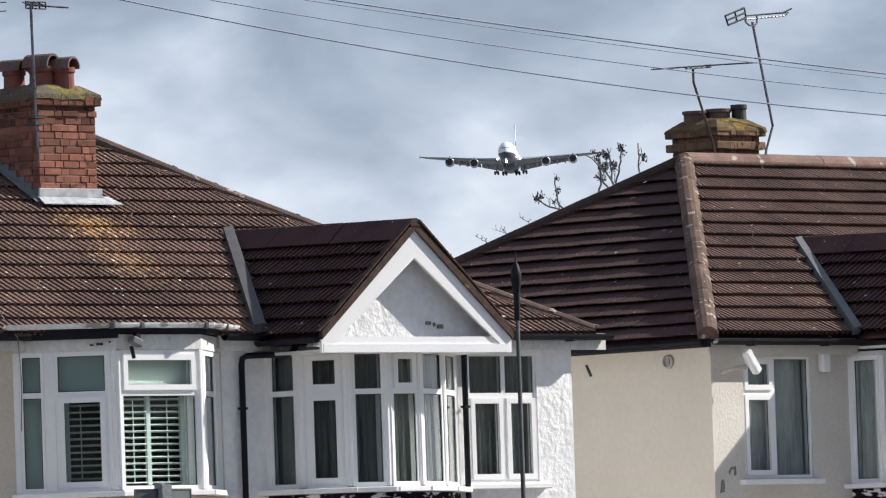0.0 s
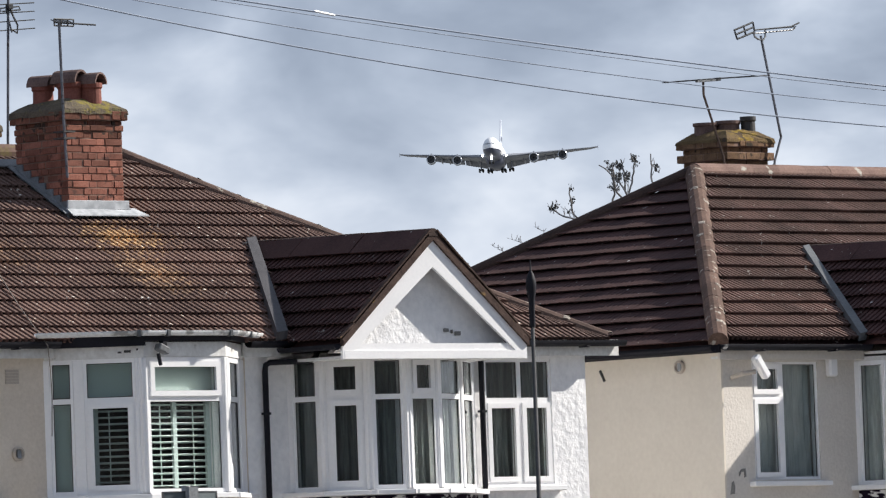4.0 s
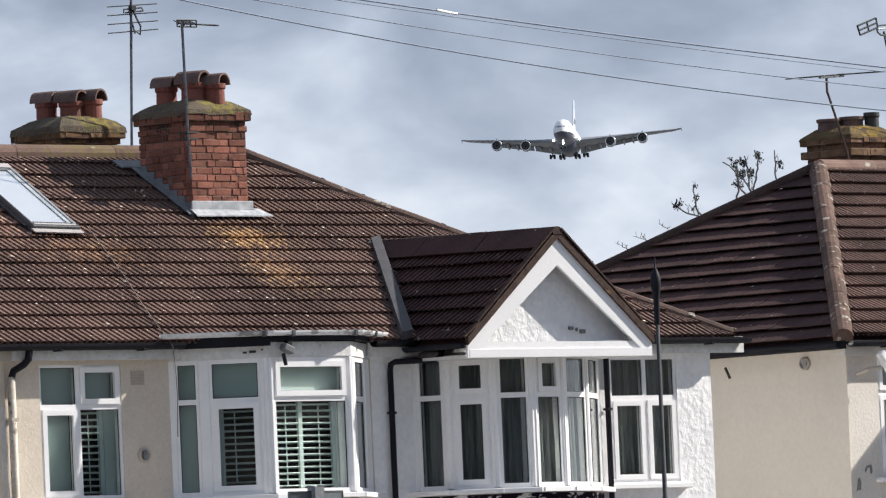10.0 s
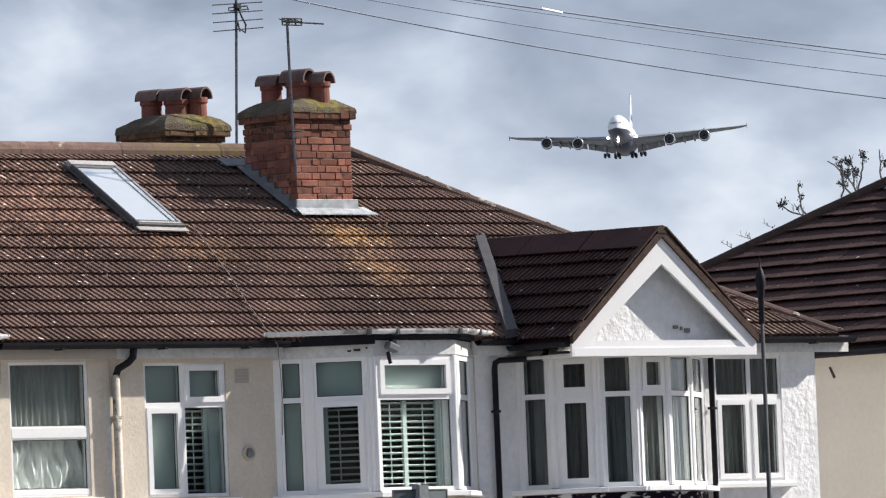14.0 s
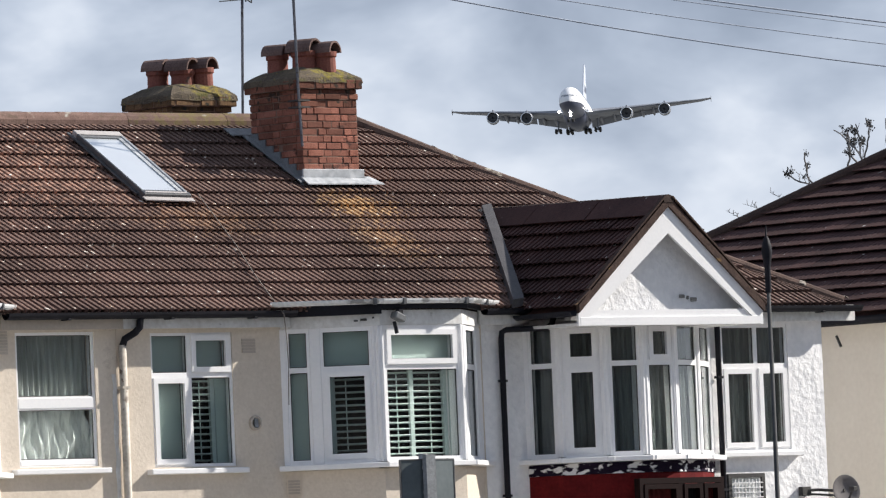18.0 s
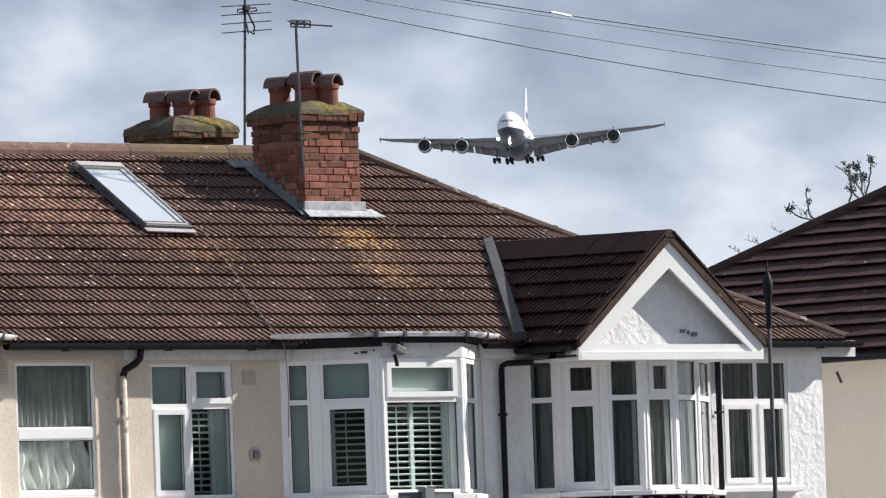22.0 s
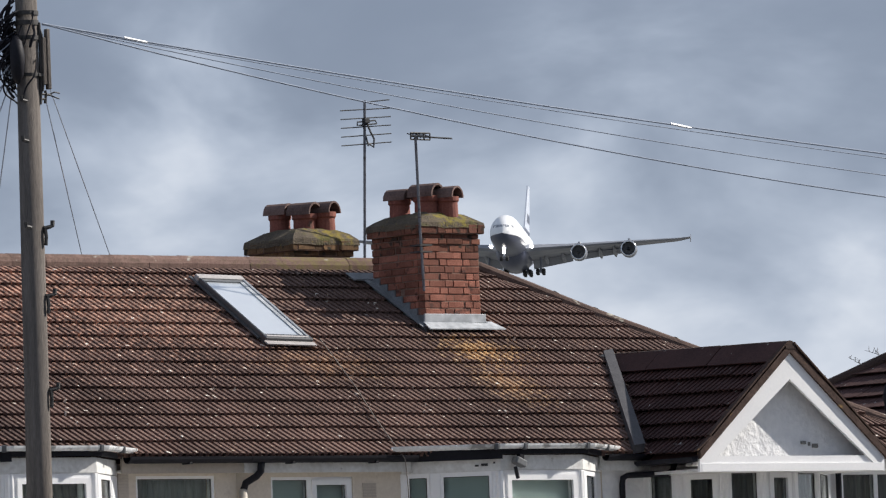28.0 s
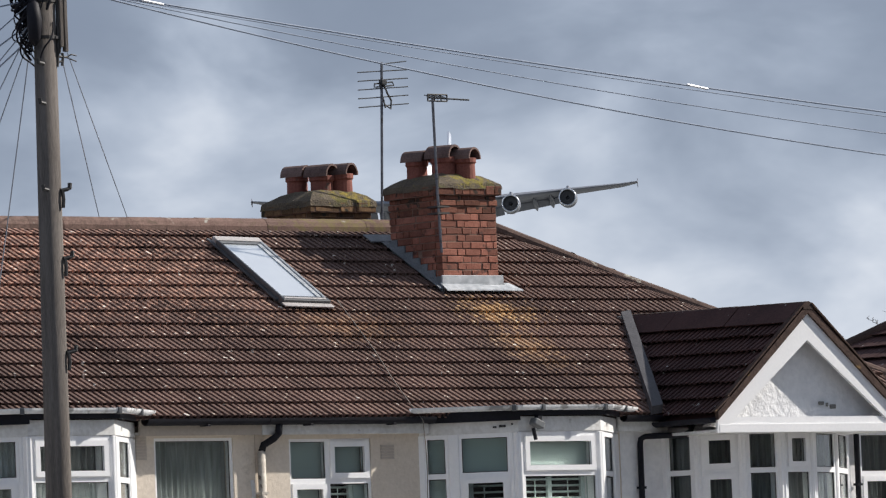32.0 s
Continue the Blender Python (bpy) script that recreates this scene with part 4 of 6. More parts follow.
def offset_pts(pts, d):
    """The bay's outline pushed outwards by d."""
    out = []
    for i, (x, y) in enumerate(pts):
        a = Vector(pts[max(i - 1, 0)])
        b = Vector(pts[min(i + 1, len(pts) - 1)])
        t = (b - a).normalized()
        out.append((x + t.y * d, y - t.x * d))
    return out


def eaves(parent, x0, x1, m=I4, mat=M_BLACK, board=M_PAINT):
    gutter(parent, [m @ Vector((x0, -0.095, 5.06)), m @ Vector((x1, -0.095, 5.06))], 0.066, mat)
    bm = B()
    box(bm, x0, x1, -0.012, 0.02, 4.90, 5.07, m)
    part("fascia", bm, board, parent, "weathered fascia board")
    bm = B()
    box(bm, x0, x1, 0.021, WALL_Y, 4.91, 4.935, m)
    part("soffit", bm, M_PAINT, parent)
    k = int((x1 - x0) / 0.8)
    for i in range(k):
        x = x0 + (i + 0.5) * (x1 - x0) / k
        bm = B()
        box(bm, x - 0.02, x + 0.02, -0.145, -0.013, 4.985, 5.005, m, 0.004)
        part("bracket", bm, M_BLACK, parent)


def bay_top(parent, pts, m=I4):
    """Gutter, fascia and flat roof over a bay."""
    gp = offset_pts(pts, 0.13)
    gp[0], gp[-1] = (gp[0][0] - 0.22, -0.13), (gp[-1][0], -0.07)
    gutter(parent, [m @ Vector((*p, 5.145)) for p in gp], 0.052, M_GUTTER_GREY, "gutter")
    fp = offset_pts(pts, 0.06)
    for off, z0, z1, mt, nm in ((0.09, 4.995, 5.10, M_BLACK, "fascia"), (0.018, 4.875, 5.035, M_PAINT, "head_board")):
        for i, (a, b) in enumerate(zip(offset_pts(pts, off), offset_pts(pts, off)[1:])):
            if i:
                z0, z1 = (5.045, 5.10) if nm == "fascia" else (4.885, 5.035)
            a, b = Vector((*a, 0)), Vector((*b, 0))
            d = (b - a).normalized()
            bm = B()
            box(bm, 0, (b - a).length, 0, 0.03, z0, z1, m @ frame_m(a, d, Vector((-d.y, d.x, 0))))
            part(nm, bm, mt, parent)
    for a, b, f in ((0, 1, 0.93), (1, 2, 0.22), (1, 2, 0.93), (2, 3, 0.5)):
        q, d = Vector(gp[a]).lerp(Vector(gp[b]), f), (Vector(gp[b]) - Vector(gp[a])).normalized()
        bm = B()
        box(bm, -0.022, 0.022, -0.062, 0.0, 5.085, 5.152, m @ frame_m((q.x, q.y, 0), (d.x, d.y, 0), (-d.y, d.x, 0)), 0.006)
        part("gutter_clip", bm, M_FRAME_DARK, parent)
    bm = B()
    prism(bm, [(*p, 5.075) for p in fp], (0, 0, 0.02), m)
    part("bay_roof", bm, M_TILE_DARK, parent)


def downpipe(parent, pts, r, mat, label):
    bm = B()
    tube(bm, pts, r, 10)
    p = part("downpipe", bm, mat, parent, label, smooth=True)
    for z in (4.3, 3.1, 1.6):
        bm = B()
        q = Vector(pts[-1])
        box(bm, q.x - r - 0.004, q.x + r + 0.003, q.y - r - 0.003, q.y + r + 0.008, z, z + 0.025)
        part("clip", bm, mat, p)


BAY_B = [(-3.97, 0.12), (-3.22, -0.56), (-2.14, -0.56), (-1.34, 0.12)]
BAY_A = [(-10.30, 0.12), (-9.40, -0.56), (-8.36, -0.56), (-7.61, 0.12)]
BAY_C = [(-0.725, 0.12), (-0.58, -0.25), (-0.193, -0.55), (0.215, -0.70), (0.685, -0.66), (1.22, -0.42), (1.84, 0.10)]
T = 0.70
ONE = lambda o1, o2, k1, k2: [(0, 1, 0, T, o1, k1), (0, 1, T, 1, o2, k2)]
CANT = {0: ((0.255, 0.385), (0.955, 1.0)), 2: ((0.0, 0.20), (0.78, 1.0))}
SIDE = lambda k: [(0.20, 0.78, 0, T, False, k), (0.20, 0.78, T, 1, False, k)]
BAY_B_CELLS = [
    [(0, 0.255, 0, T, False, "blind"), (0.385, 0.955, 0, T, True, "rod_shutter"), (0, 0.255, T, 1, False, "blind"), (0.385, 0.955, T, 1, False, "blind")],
    ONE(False, True, "panel_shutter", "blind"),
    SIDE("dark"),
]
BAY_A_CELLS = [
    [(0, 0.255, 0, T, False, "net"), (0.385, 0.955, 0, T, True, "net"), (0, 0.255, T, 1, False, "net"), (0.385, 0.955, T, 1, False, "net")],
    ONE(False, True, "net", "dark"),
    SIDE("dark"),
]
BAY_C_CELLS = [ONE(False, False, "dark", "dark"), ONE(True, True, "dark", "dark"), ONE(False, False, "dark", "dark"),
               ONE(False, True, "dark", "dark"), ONE(False, False, "dark", "dark"), ONE(False, False, "dark", "dark")]


def house(x0, x1, label, wall_mat, bay_pts, bay_cells, win, win_cells, apron, fill={}):
    h = thing("terraced_house", label, "house", "terraced houses")
    u0, u1, z0, z1 = win
    bx0, bx1 = bay_pts[0][0], bay_pts[-1][0]
    m = pose(0, WALL_Y, 0)
    wall("wall", h, m, x0, x1, 0.0, 5.0, [(u0, u1, z0, z1), (bx0 + 0.1, bx1 - 0.1, 3.5, 4.9)], wall_mat)
    window(h, pose(u0, WALL_Y + 0.02, z0), u1 - u0, z1 - z0, win_cells)
    bay(h, bay_pts, 3.50, 4.86, bay_cells, apron, fill)
    return h


wb, hb = 1.05, 1.36
house_b = house(-6.09, -1.305, "cream roughcast terraced house with a canted bay and shutters", M_CREAM, BAY_B, BAY_B_CELLS, (-5.66, -4.61, 3.50, 4.86),
                [(0, 0.50, 0, 0.93, True, "blind"), (0.50, 1.05, 0, 0.93, False, "half_shutter"), (0, 0.50, 0.93, hb, False, "blind"), (0.50, 1.05, 0.93, hb, True, "blind")], M_CREAM, CANT)
house_a = house(-11.2, -6.095, "cream roughcast terraced house with net curtains and a canted bay", M_CREAM, BAY_A, BAY_A_CELLS, (-7.36, -6.37, 3.53, 4.88),
                [(0, 0.99, 0.05, 0.60, False, "swag"), (0, 0.99, 0.68, 1.35, False, "mid")], M_CREAM, CANT)
for z0, z1 in ((3.545, 3.60), (4.115, 4.225)):
    bm = B()
    box(bm, -7.34, -6.39, WALL_Y + 0.012, WALL_Y + 0.085, z0, z1, bevel=0.006)
    part("window_rail", bm, M_PVC, house_a)
house_c = house(-1.30, 3.48, "white roughcast end house with a bow window under a gable", M_WHITE_ROUGH, BAY_C, BAY_C_CELLS, (2.03, 2.98, 3.53, 4.87),
                [(0, 0.50, 0, 0.90, True, "dark"), (0.50, 0.95, 0, 0.90, True, "dark"), (0, 0.50, 0.90, 1.34, False, "dark"), (0.50, 0.95, 0.90, 1.34, False, "dark")], M_RED)

eaves(house_b, -6.09, -3.95)
eaves(house_a, -7.62, -6.095, board=M_GREIGE)
eaves(house_c, 1.62, 3.86)
bay_top(house_b, BAY_B)
bay_top(house_a, BAY_A)
eaves(house_c, -1.42, -0.75)
# rotted holes in the bay's head board
hm = frame_m((-4.03, 0.12, 0), Vector((0.81, -0.68, 0)).normalized(), Vector((0.68, 0.81, 0)).normalized())
for u0, u1, z0, z1 in ((0.80, 0.84, 4.925, 4.945), (0.865, 0.935, 4.93, 4.955), (0.99, 1.01, 4.95, 4.97)):
    bm = B()
    box(bm, u0, u1, -0.022, -0.016, z0, z1, hm, 0.002)
    part("rotted_hole", bm, M_IRON, house_b)
bm = B()
tube(bm, [(-5.93, -0.09, 5.02), (-5.93, -0.07, 4.91), (-5.96, -0.03, 4.86), (-6.04, 0.04, 4.80), (-6.06, 0.06, 4.72)], 0.038, 10)
part("swan_neck", bm, M_BLACK, house_b, "black swan-neck pipe", smooth=True)
downpipe(house_b, [(-6.06, 0.06, 4.74), (-6.06, 0.06, 0.1)], 0.042, M_PIPE_WHITE, "stained white rainwater pipe")
downpipe(house_c, [(-0.70, -0.36, 4.98), (-0.72, -0.34, 4.88), (-0.76, -0.30, 4.845), (-1.04, 0.02, 4.845), (-1.075, 0.05, 4.82), (-1.08, 0.06, 4.76), (-1.08, 0.06, 0.1)], 0.032, M_BLACK, "black rainwater pipe")
downpipe(house_c, [(1.78, -0.03, 4.955), (1.86, 0.0, 4.945), (1.915, 0.05, 4.90), (1.93, 0.06, 4.83), (1.93, 0.06, 0.1)], 0.032, M_BLACK, "black rainwater pipe")

gutter(house_c, [(-0.98, -0.08, 4.985), (-0.98, -1.0, 4.975)], 0.05, M_BLACK)
bm = B()
box(bm, -0.93, -0.90, -0.97, 0.1, 4.935, 4.99)
part("gable_fascia", bm, M_BLACK, house_c)
lm = pose(0, -0.80, 0, 0, 0, 6)
bm = B()
ring(bm, lm, -0.02, 1.28, 2.0, 3.235, 0.06, -0.02, 0.06)
lw = part("lower_window", bm, M_SHADED_WOOD, house_c, "dark brown timber window frame")
# Backings tone the panes: dark red, and near-black for the unlit room's shade.
for u0, u1, back in ((0.045, 0.575, M_RED_BACKING), (0.655, 0.94, M_ROOM_SHADE), (0.965, 1.215, M_RED_BACKING)):
    bm = B()
    ring(bm, lm, u0, u1, 2.065, 3.17, 0.05, -0.03, 0.05)
    part("sash", bm, M_SHADED_WOOD, lw)
    bm = B()
    curtain(bm, lm, u0 + 0.045, u1 - 0.045, 2.11, 3.125, 0.04, 5, 0.012)
    part("curtain", bm, back, lw)
for u0, u1 in ((0.575, 0.655), (0.94, 0.965)):
    bm = B()
    box(bm, u0, u1, -0.018, 0.055, 2.06, 3.175, lm)
    part("mullion", bm, M_SHADED_WOOD, lw)
bm = B()
ring(bm, pose(0, WALL_Y - 0.02, 0), 2.02, 2.54, 1.9, 3.28, 0.045, -0.02, 0.05)
lw = part("lower_window", bm, M_IRON, house_c, "dark framed lower window with a grille")
for k in range(24):
    bm = B()
    box(bm, 2.07, 2.49, -0.038, -0.031, 1.98 + 0.052 * k, 1.99 + 0.052 * k, pose(0, WALL_Y - 0.02, 0))
    part("grille_bar", bm, M_PVC, lw)
for k in range(8):
    bm = B()
    box(bm, 2.10 + 0.05 * k, 2.110 + 0.05 * k, -0.03, -0.02, 1.95, 3.22, pose(0, WALL_Y - 0.02, 0))
    part("grille_bar", bm, M_PVC, lw)
bm = B()
box(bm, 2.06, 2.50, 0.01, 0.02, 1.95, 3.24, pose(0, WALL_Y - 0.02, 0))
part("pane", bm, M_CURTAIN, lw)

# side and rear walls close the terrace
bm = B()
box(bm, 3.23, 3.48, WALL_Y + 0.252, 2 * W - 0.2, 0, 5.0)
part("side_wall", bm, M_WHITE_ROUGH, house_c)
bm = B()
box(bm, X_LEFT, 3.22, 2 * W - 0.45, 2 * W - 0.2, 0, 5.0)
tagged(part("wall_rear", bm, M_CREAM), "cream rear wall of the terrace", "wall", kind="structure")
bm = B()
box(bm, X_LEFT, -11.21, WALL_Y, WALL_Y + 0.25, 0, 5.0)
tagged(part("wall_front_far", bm, M_CREAM), "cream front wall further along the terrace", "wall", kind="structure")


# ---- chimney stacks ----
def chimney(m, w, d, z0, z1, mat, label, pots, hoods, crown_steps, crown_mat, pot_mats=None, cap_mat=None, cap_drop=0.0):
    """A brick stack in the frame m (x along the front, y back): courses of bricks, corbelled crown, mortar cap and pots."""
    c = thing("chimney_stack", label, "chimney", "chimney stacks", at=m)
    bm = B()
    box(bm, 0.008, w - 0.008, 0.008, d - 0.008, z0, z1 + 0.01)
    part("mortar_core", bm, M_MORTAR, c)
    meshes = {}

    def brick(x, y, z, lx, ly, lz=0.064, bmat=mat):
        key = (round(lx, 3), round(ly, 3), round(lz, 3), bmat.name)
        if key not in meshes:
            b = B()
            box(b, 0, lx, 0, ly, 0, lz, bevel=0.004)
            me = bpy.data.meshes.new("brick")
            bmesh.ops.recalc_face_normals(b, faces=b.faces)
            b.to_mesh(me)
            b.free()
            me.materials.append(bmat)
            meshes[key] = me
        ob = new("brick", meshes[key])
        ob.parent = c
        ob.matrix_basis = pose(x + random.uniform(-0.006, 0.006), y + random.uniform(-0.006, 0.006), z + random.uniform(-0.002, 0.002), 0, 0, random.uniform(-1.2, 1.2))

    def run(a, b, odd):
        """Stretchers and headers by turns from a to b."""
        u, k, out = a, odd, []
        while u < b - 0.015:
            ln = (0.2225, 0.112)[k % 2] * random.choice((1.0, 1.0, 0.93, 1.06)) * (0.6 if u == a and odd else 1.0)
            if random.random() < 0.18:
                k += 1
            if b - u - ln < 0.05:
                ln = b - u
            out.append((u, round(min(ln, b - u), 2)))
            u += out[-1][1]
            k += 1
        return out

    def course(z, g, odd, lz=0.064, bmat=mat):
        x0, x1, y0, y1 = -g, w + g, -g, d + g
        t = 0.10
        for face in (0, 1):
            for u, ln in run(x0, x1, odd):
                brick(u, y0 if face == 0 else y1 - t, z, ln - 0.010, t, lz, bmat)
            for u, ln in run(y0 + t, y1 - t, 1 - odd):
                brick(x0 if face == 0 else x1 - t, u + 0.008, z, t, max(ln - 0.010, 0.02), lz, bmat)

    n = int((z1 - z0) / 0.075)
    for k in range(n):
        course(z1 - (k + 1) * 0.075, 0.0, k % 2, bmat=crown_mat if k == 0 else mat)
    z = z1
    for k, (g, h) in enumerate(crown_steps):
        bm = B()
        box(bm, -g + 0.008, w + g - 0.008, -g + 0.008, d + g - 0.008, z, z + h)
        part("mortar_bed", bm, M_MORTAR, c)
        course(z + 0.005, g, k % 2, h - 0.010, crown_mat)
        z += h
    g = crown_steps[-1][0]
    bm = B()
    rnd = random.Random(int(z * 100))
    rings = []
    for f, hh in ((-0.012, -cap_drop), (0.0, 0.0), (0.012, 0.022), (0.14, 0.070), (0.30, 0.118), (0.46, 0.145)):
        pts = []
        for i in range(24):
            a = 2 * math.pi * i / 24
            sx, sy = math.cos(a), math.sin(a)
            k = 1 / max(abs(sx), abs(sy))
            kk = k * (1 - max(f, 0) * 0.22)
            x = w / 2 + sx * kk * (w / 2 + g) * (1 - f)
            y = d / 2 + sy * kk * (d / 2 + g) * (1 - f)
            pts.append(bm.verts.new((x, y, z + hh + rnd.uniform(-0.01, 0.01) * (hh > 0) + rnd.uniform(-0.010, 0.010) * (hh < 0))))
        rings.append(pts)
    for ra, rb in zip(rings, rings[1:]):
        for i in range(24):
            bm.faces.new((ra[i], ra[(i + 1) % 24], rb[(i + 1) % 24], rb[i]))
    bm.faces.new(rings[-1])
    part("mortar_cap", bm, cap_mat or M_MOSS, c, "mossy mortar cap")
    zp = z + 0.09
    for i, ((x, y, r, h), hood) in enumerate(zip(pots, hoods)):
        bm = B()
        lathe(bm, [(r * 1.02, zp - 0.05), (r * 0.97, zp + h * 0.7), (r * 1.10, zp + h * 0.78), (r * 1.10, zp + h), (r * 0.85, zp + h), (r * 0.8, zp - 0.04)], 18, pose(x, y, 0))
        p = part("chimney_pot", bm, pot_mats[i] if pot_mats else M_POT, c, "weathered clay chimney pot")
        if hood:
            bm = B()
            rr, ln = r * 1.12, r * 2.35
            hm = pose(x, y, zp + h + rr * 0.05, 0, 0, hood)
            outer, inner = [], []
            for yy in (-ln / 2, ln / 2):
                outer.append([bm.verts.new(hm @ Vector((math.cos(math.pi * k / 10) * rr, yy, math.sin(math.pi * k / 10) * rr - 0.02))) for k in range(11)])
                inner.append([bm.verts.new(hm @ Vector((math.cos(math.pi * k / 10) * rr * 0.84, yy, math.sin(math.pi * k / 10) * rr * 0.84 - 0.02))) for k in range(11)])
            for k in range(10):
                bm.faces.new((outer[0][k], outer[0][k + 1], outer[1][k + 1], outer[1][k]))
                bm.faces.new((inner[0][k], inner[1][k], inner[1][k + 1], inner[0][k + 1]))
                for e in (0, 1):
                    bm.faces.new((outer[e][k], inner[e][k], inner[e][k + 1], outer[e][k + 1]))
            for e in (0, 10):
                bm.faces.new((outer[0][e], outer[1][e], inner[1][e], inner[0][e]))
            part("hood", bm, M_HOOD, p, "half-round clay hood tile")
    return c


STEPS = ((0.012, 0.065), (0.0, 0.05), (0.045, 0.10))
chimney(pose(-1.79, 2.35, 0), 0.77, 0.87, 6.30, 7.43, M_BRICK, "red brick chimney stack with three hooded clay pots",
                  [(0.20, 0.62, 0.112, 0.22), (0.31, 0.30, 0.130, 0.235), (0.49, 0.165, 0.112, 0.22)], (20, 20, 20), STEPS, M_BRICK_SOOT, cap_drop=0.035)
chimney(pose(-1.94, 4.38, 0), 0.77, 0.74, 6.60, 7.45, M_BRICK_OLD, "weathered yellow-brown brick chimney stack with three hooded pots behind the ridge",
                  [(0.28, 0.60, 0.115, 0.24), (0.37, 0.28, 0.125, 0.22), (0.60, 0.22, 0.115, 0.24)], (20, 20, 20), ((0.03, 0.06), (0.07, 0.11)), M_BRICK_DARK, cap_drop=0.05)

# lead work at the first stack
lead = thing("chimney_flashing", "grey lead flashing stepped round the foot of the red chimney", "flashing")
bm = B()
box(bm, -1.82, -0.98, 2.325, 2.348, 6.42, 6.69, bevel=0.006)
part("apron_upstand", bm, M_LEAD, lead)
bm = B()
prism(bm, [(-1.825, 2.322, 6.50), (-0.975, 2.322, 6.52), (-0.975, 2.318, 6.60), (-1.825, 2.318, 6.58)], (0, -0.004, 0))
part("lap", bm, M_LEAD_DARK, lead)
bm = B()
prism(bm, [(-1.83, 2.345, ZE + 2.345 * TAN + 0.135), (-0.90, 2.345, ZE + 2.345 * TAN + 0.135), (-0.80, 2.22, ZE + 2.22 * TAN + 0.125), (-1.84, 2.22, ZE + 2.22 * TAN + 0.125)], (0, 0, 0.012))
part("apron", bm, M_LEAD, lead)
bm = B()
pts = []
n = 7
for i in range(n):
    ya, yb = 2.34 + i * 0.125, 2.34 + (i + 1) * 0.125
    zt = ZE + ya * TAN + 0.22
    pts += [(-1.81, ya, zt), (-1.81, yb, zt)]
low = [(-1.81, 2.34 + n * 0.125, ZE + (2.34 + n * 0.125) * TAN + 0.0), (-1.81, 2.34, ZE + 2.34 * TAN + 0.0)]
prism(bm, pts + low, (0.018, 0, 0))
part("step_flashing", bm, M_LEAD_DARK, lead)
bm = B()
prism(bm, [(-1.88, 2.3, ZE + 2.3 * TAN + 0.105), (-1.80, 2.3, ZE + 2.3 * TAN + 0.105), (-1.80, 3.3, ZE + 3.3 * TAN + 0.105), (-1.88, 3.3, ZE + 3.3 * TAN + 0.105)], (0, 0, 0.012))
part("soaker", bm, M_LEAD_DARK, lead)
bm = B()
prism(bm, [(-2.02, 3.26, ZE + 3.26 * TAN + 0.110), (-1.0, 3.26, ZE + 3.26 * TAN + 0.110), (-1.0, 3.40, ZE + 3.40 * TAN + 0.110), (-2.02, 3.40, ZE + 3.40 * TAN + 0.110)], (0, 0, 0.012))
part("back_gutter", bm, M_LEAD_DARK, lead)


# ---- roof window ----
def roof_window():
    rw = thing("roof_window", "pale roof window with a grey metal frame set in the tiles", "roof window")
    m = slope_m((-4.13, 2.10, ZE + 2.10 * TAN + 0.075), (1, 0), (0, 1), TAN) @ pose(-0.105, -0.035, 0, 0, 0, -3.0)
    w, h = 0.595, 1.41
    for nm, mt, (x0, x1, y0, y1, z1) in (("top_cover", M_ALU_PALE, (0.0, w, h - 0.09, h, 0.085)), ("side_frame", M_FRAME_DARK, (0.0, 0.028, -0.02, h - 0.092, 0.085)),
                                         ("side_frame", M_ALU, (w - 0.045, w, -0.02, h - 0.092, 0.080)), ("lower_rail", M_FRAME_DARK, (-0.004, w + 0.004, -0.10, -0.022, 0.084))):
        bm = B()
        box(bm, x0, x1, y0, y1, 0.0, z1, m, 0.008)
        part(nm, bm, mt, rw)
    bm = B()
    box(bm, 0.02, w - 0.04, -0.074, -0.046, 0.080, 0.090, m, 0.003)
    part("rail_strip", bm, M_ALU_PALE, rw)
    for mt, x0, x1, y0, y1 in ((M_FRAME_DARK, 0.030, w - 0.047, -0.018, 0.020), (M_LEAD_DIM, 0.030, w - 0.047, h - 0.145, h - 0.094), (M_ALU, 0.030, 0.042, 0.020, h - 0.145), (M_LEAD, w - 0.095, w - 0.047, 0.020, h - 0.145)):
        bm = B()
        box(bm, x0, x1, y0, y1, 0.02, 0.070, m)
        part("sash", bm, mt, rw)
    bm = B()
    box(bm, 0.040, w - 0.09, 0.015, h - 0.140, 0.045, 0.058, m)
    part("pane", bm, M_SKYLIGHT, rw)
    bm = B()
    box(bm, -0.02, w + 0.01, -0.18, -0.103, 0.036, 0.05, m)
    part("apron", bm, M_ALU_PALE, rw, "pale pinkish lead apron")
    bm = B()
    box(bm, -0.035, -0.003, 0, h + 0.04, 0.02, 0.035, m)
    box(bm, w + 0.003, w + 0.05, 0, h + 0.04, 0.02, 0.035, m)
    part("flashing", bm, M_FRAME_DARK, rw)


roof_window()

# lead valley beside the gable
vl = thing("valley_lead", "grey lead valley strip between the gable and the main roof", "flashing")
bm = B()
a, b = Vector((-1.12, -0.18, 5.06)), Vector((0.20, 1.84, 6.18))
prism(bm, [a, a + Vector((0.15, 0, 0.02)), b + Vector((0.13, 0, 0.02)), b], (0, -0.03, 0.09))
# Darkened lead: the strip's shade is put into its colour.
part("strip", bm, M_LEAD_SHADED, vl)
bm = B()
for k in range(5):
    bmesh.ops.create_icosphere(bm, subdivisions=1, radius=0.045 - 0.004 * k, matrix=pose(0.17 + 0.035 * k, 1.78 - 0.03 * (k % 2), 6.20 - 0.02 * k, 20 * k, 30 * k, 0) @ Matrix.Diagonal((1.3, 0.8, 0.6, 1)))
part("mortar_dab", bm, M_JOINT, vl, "pale mortar dab at the head of the valley")


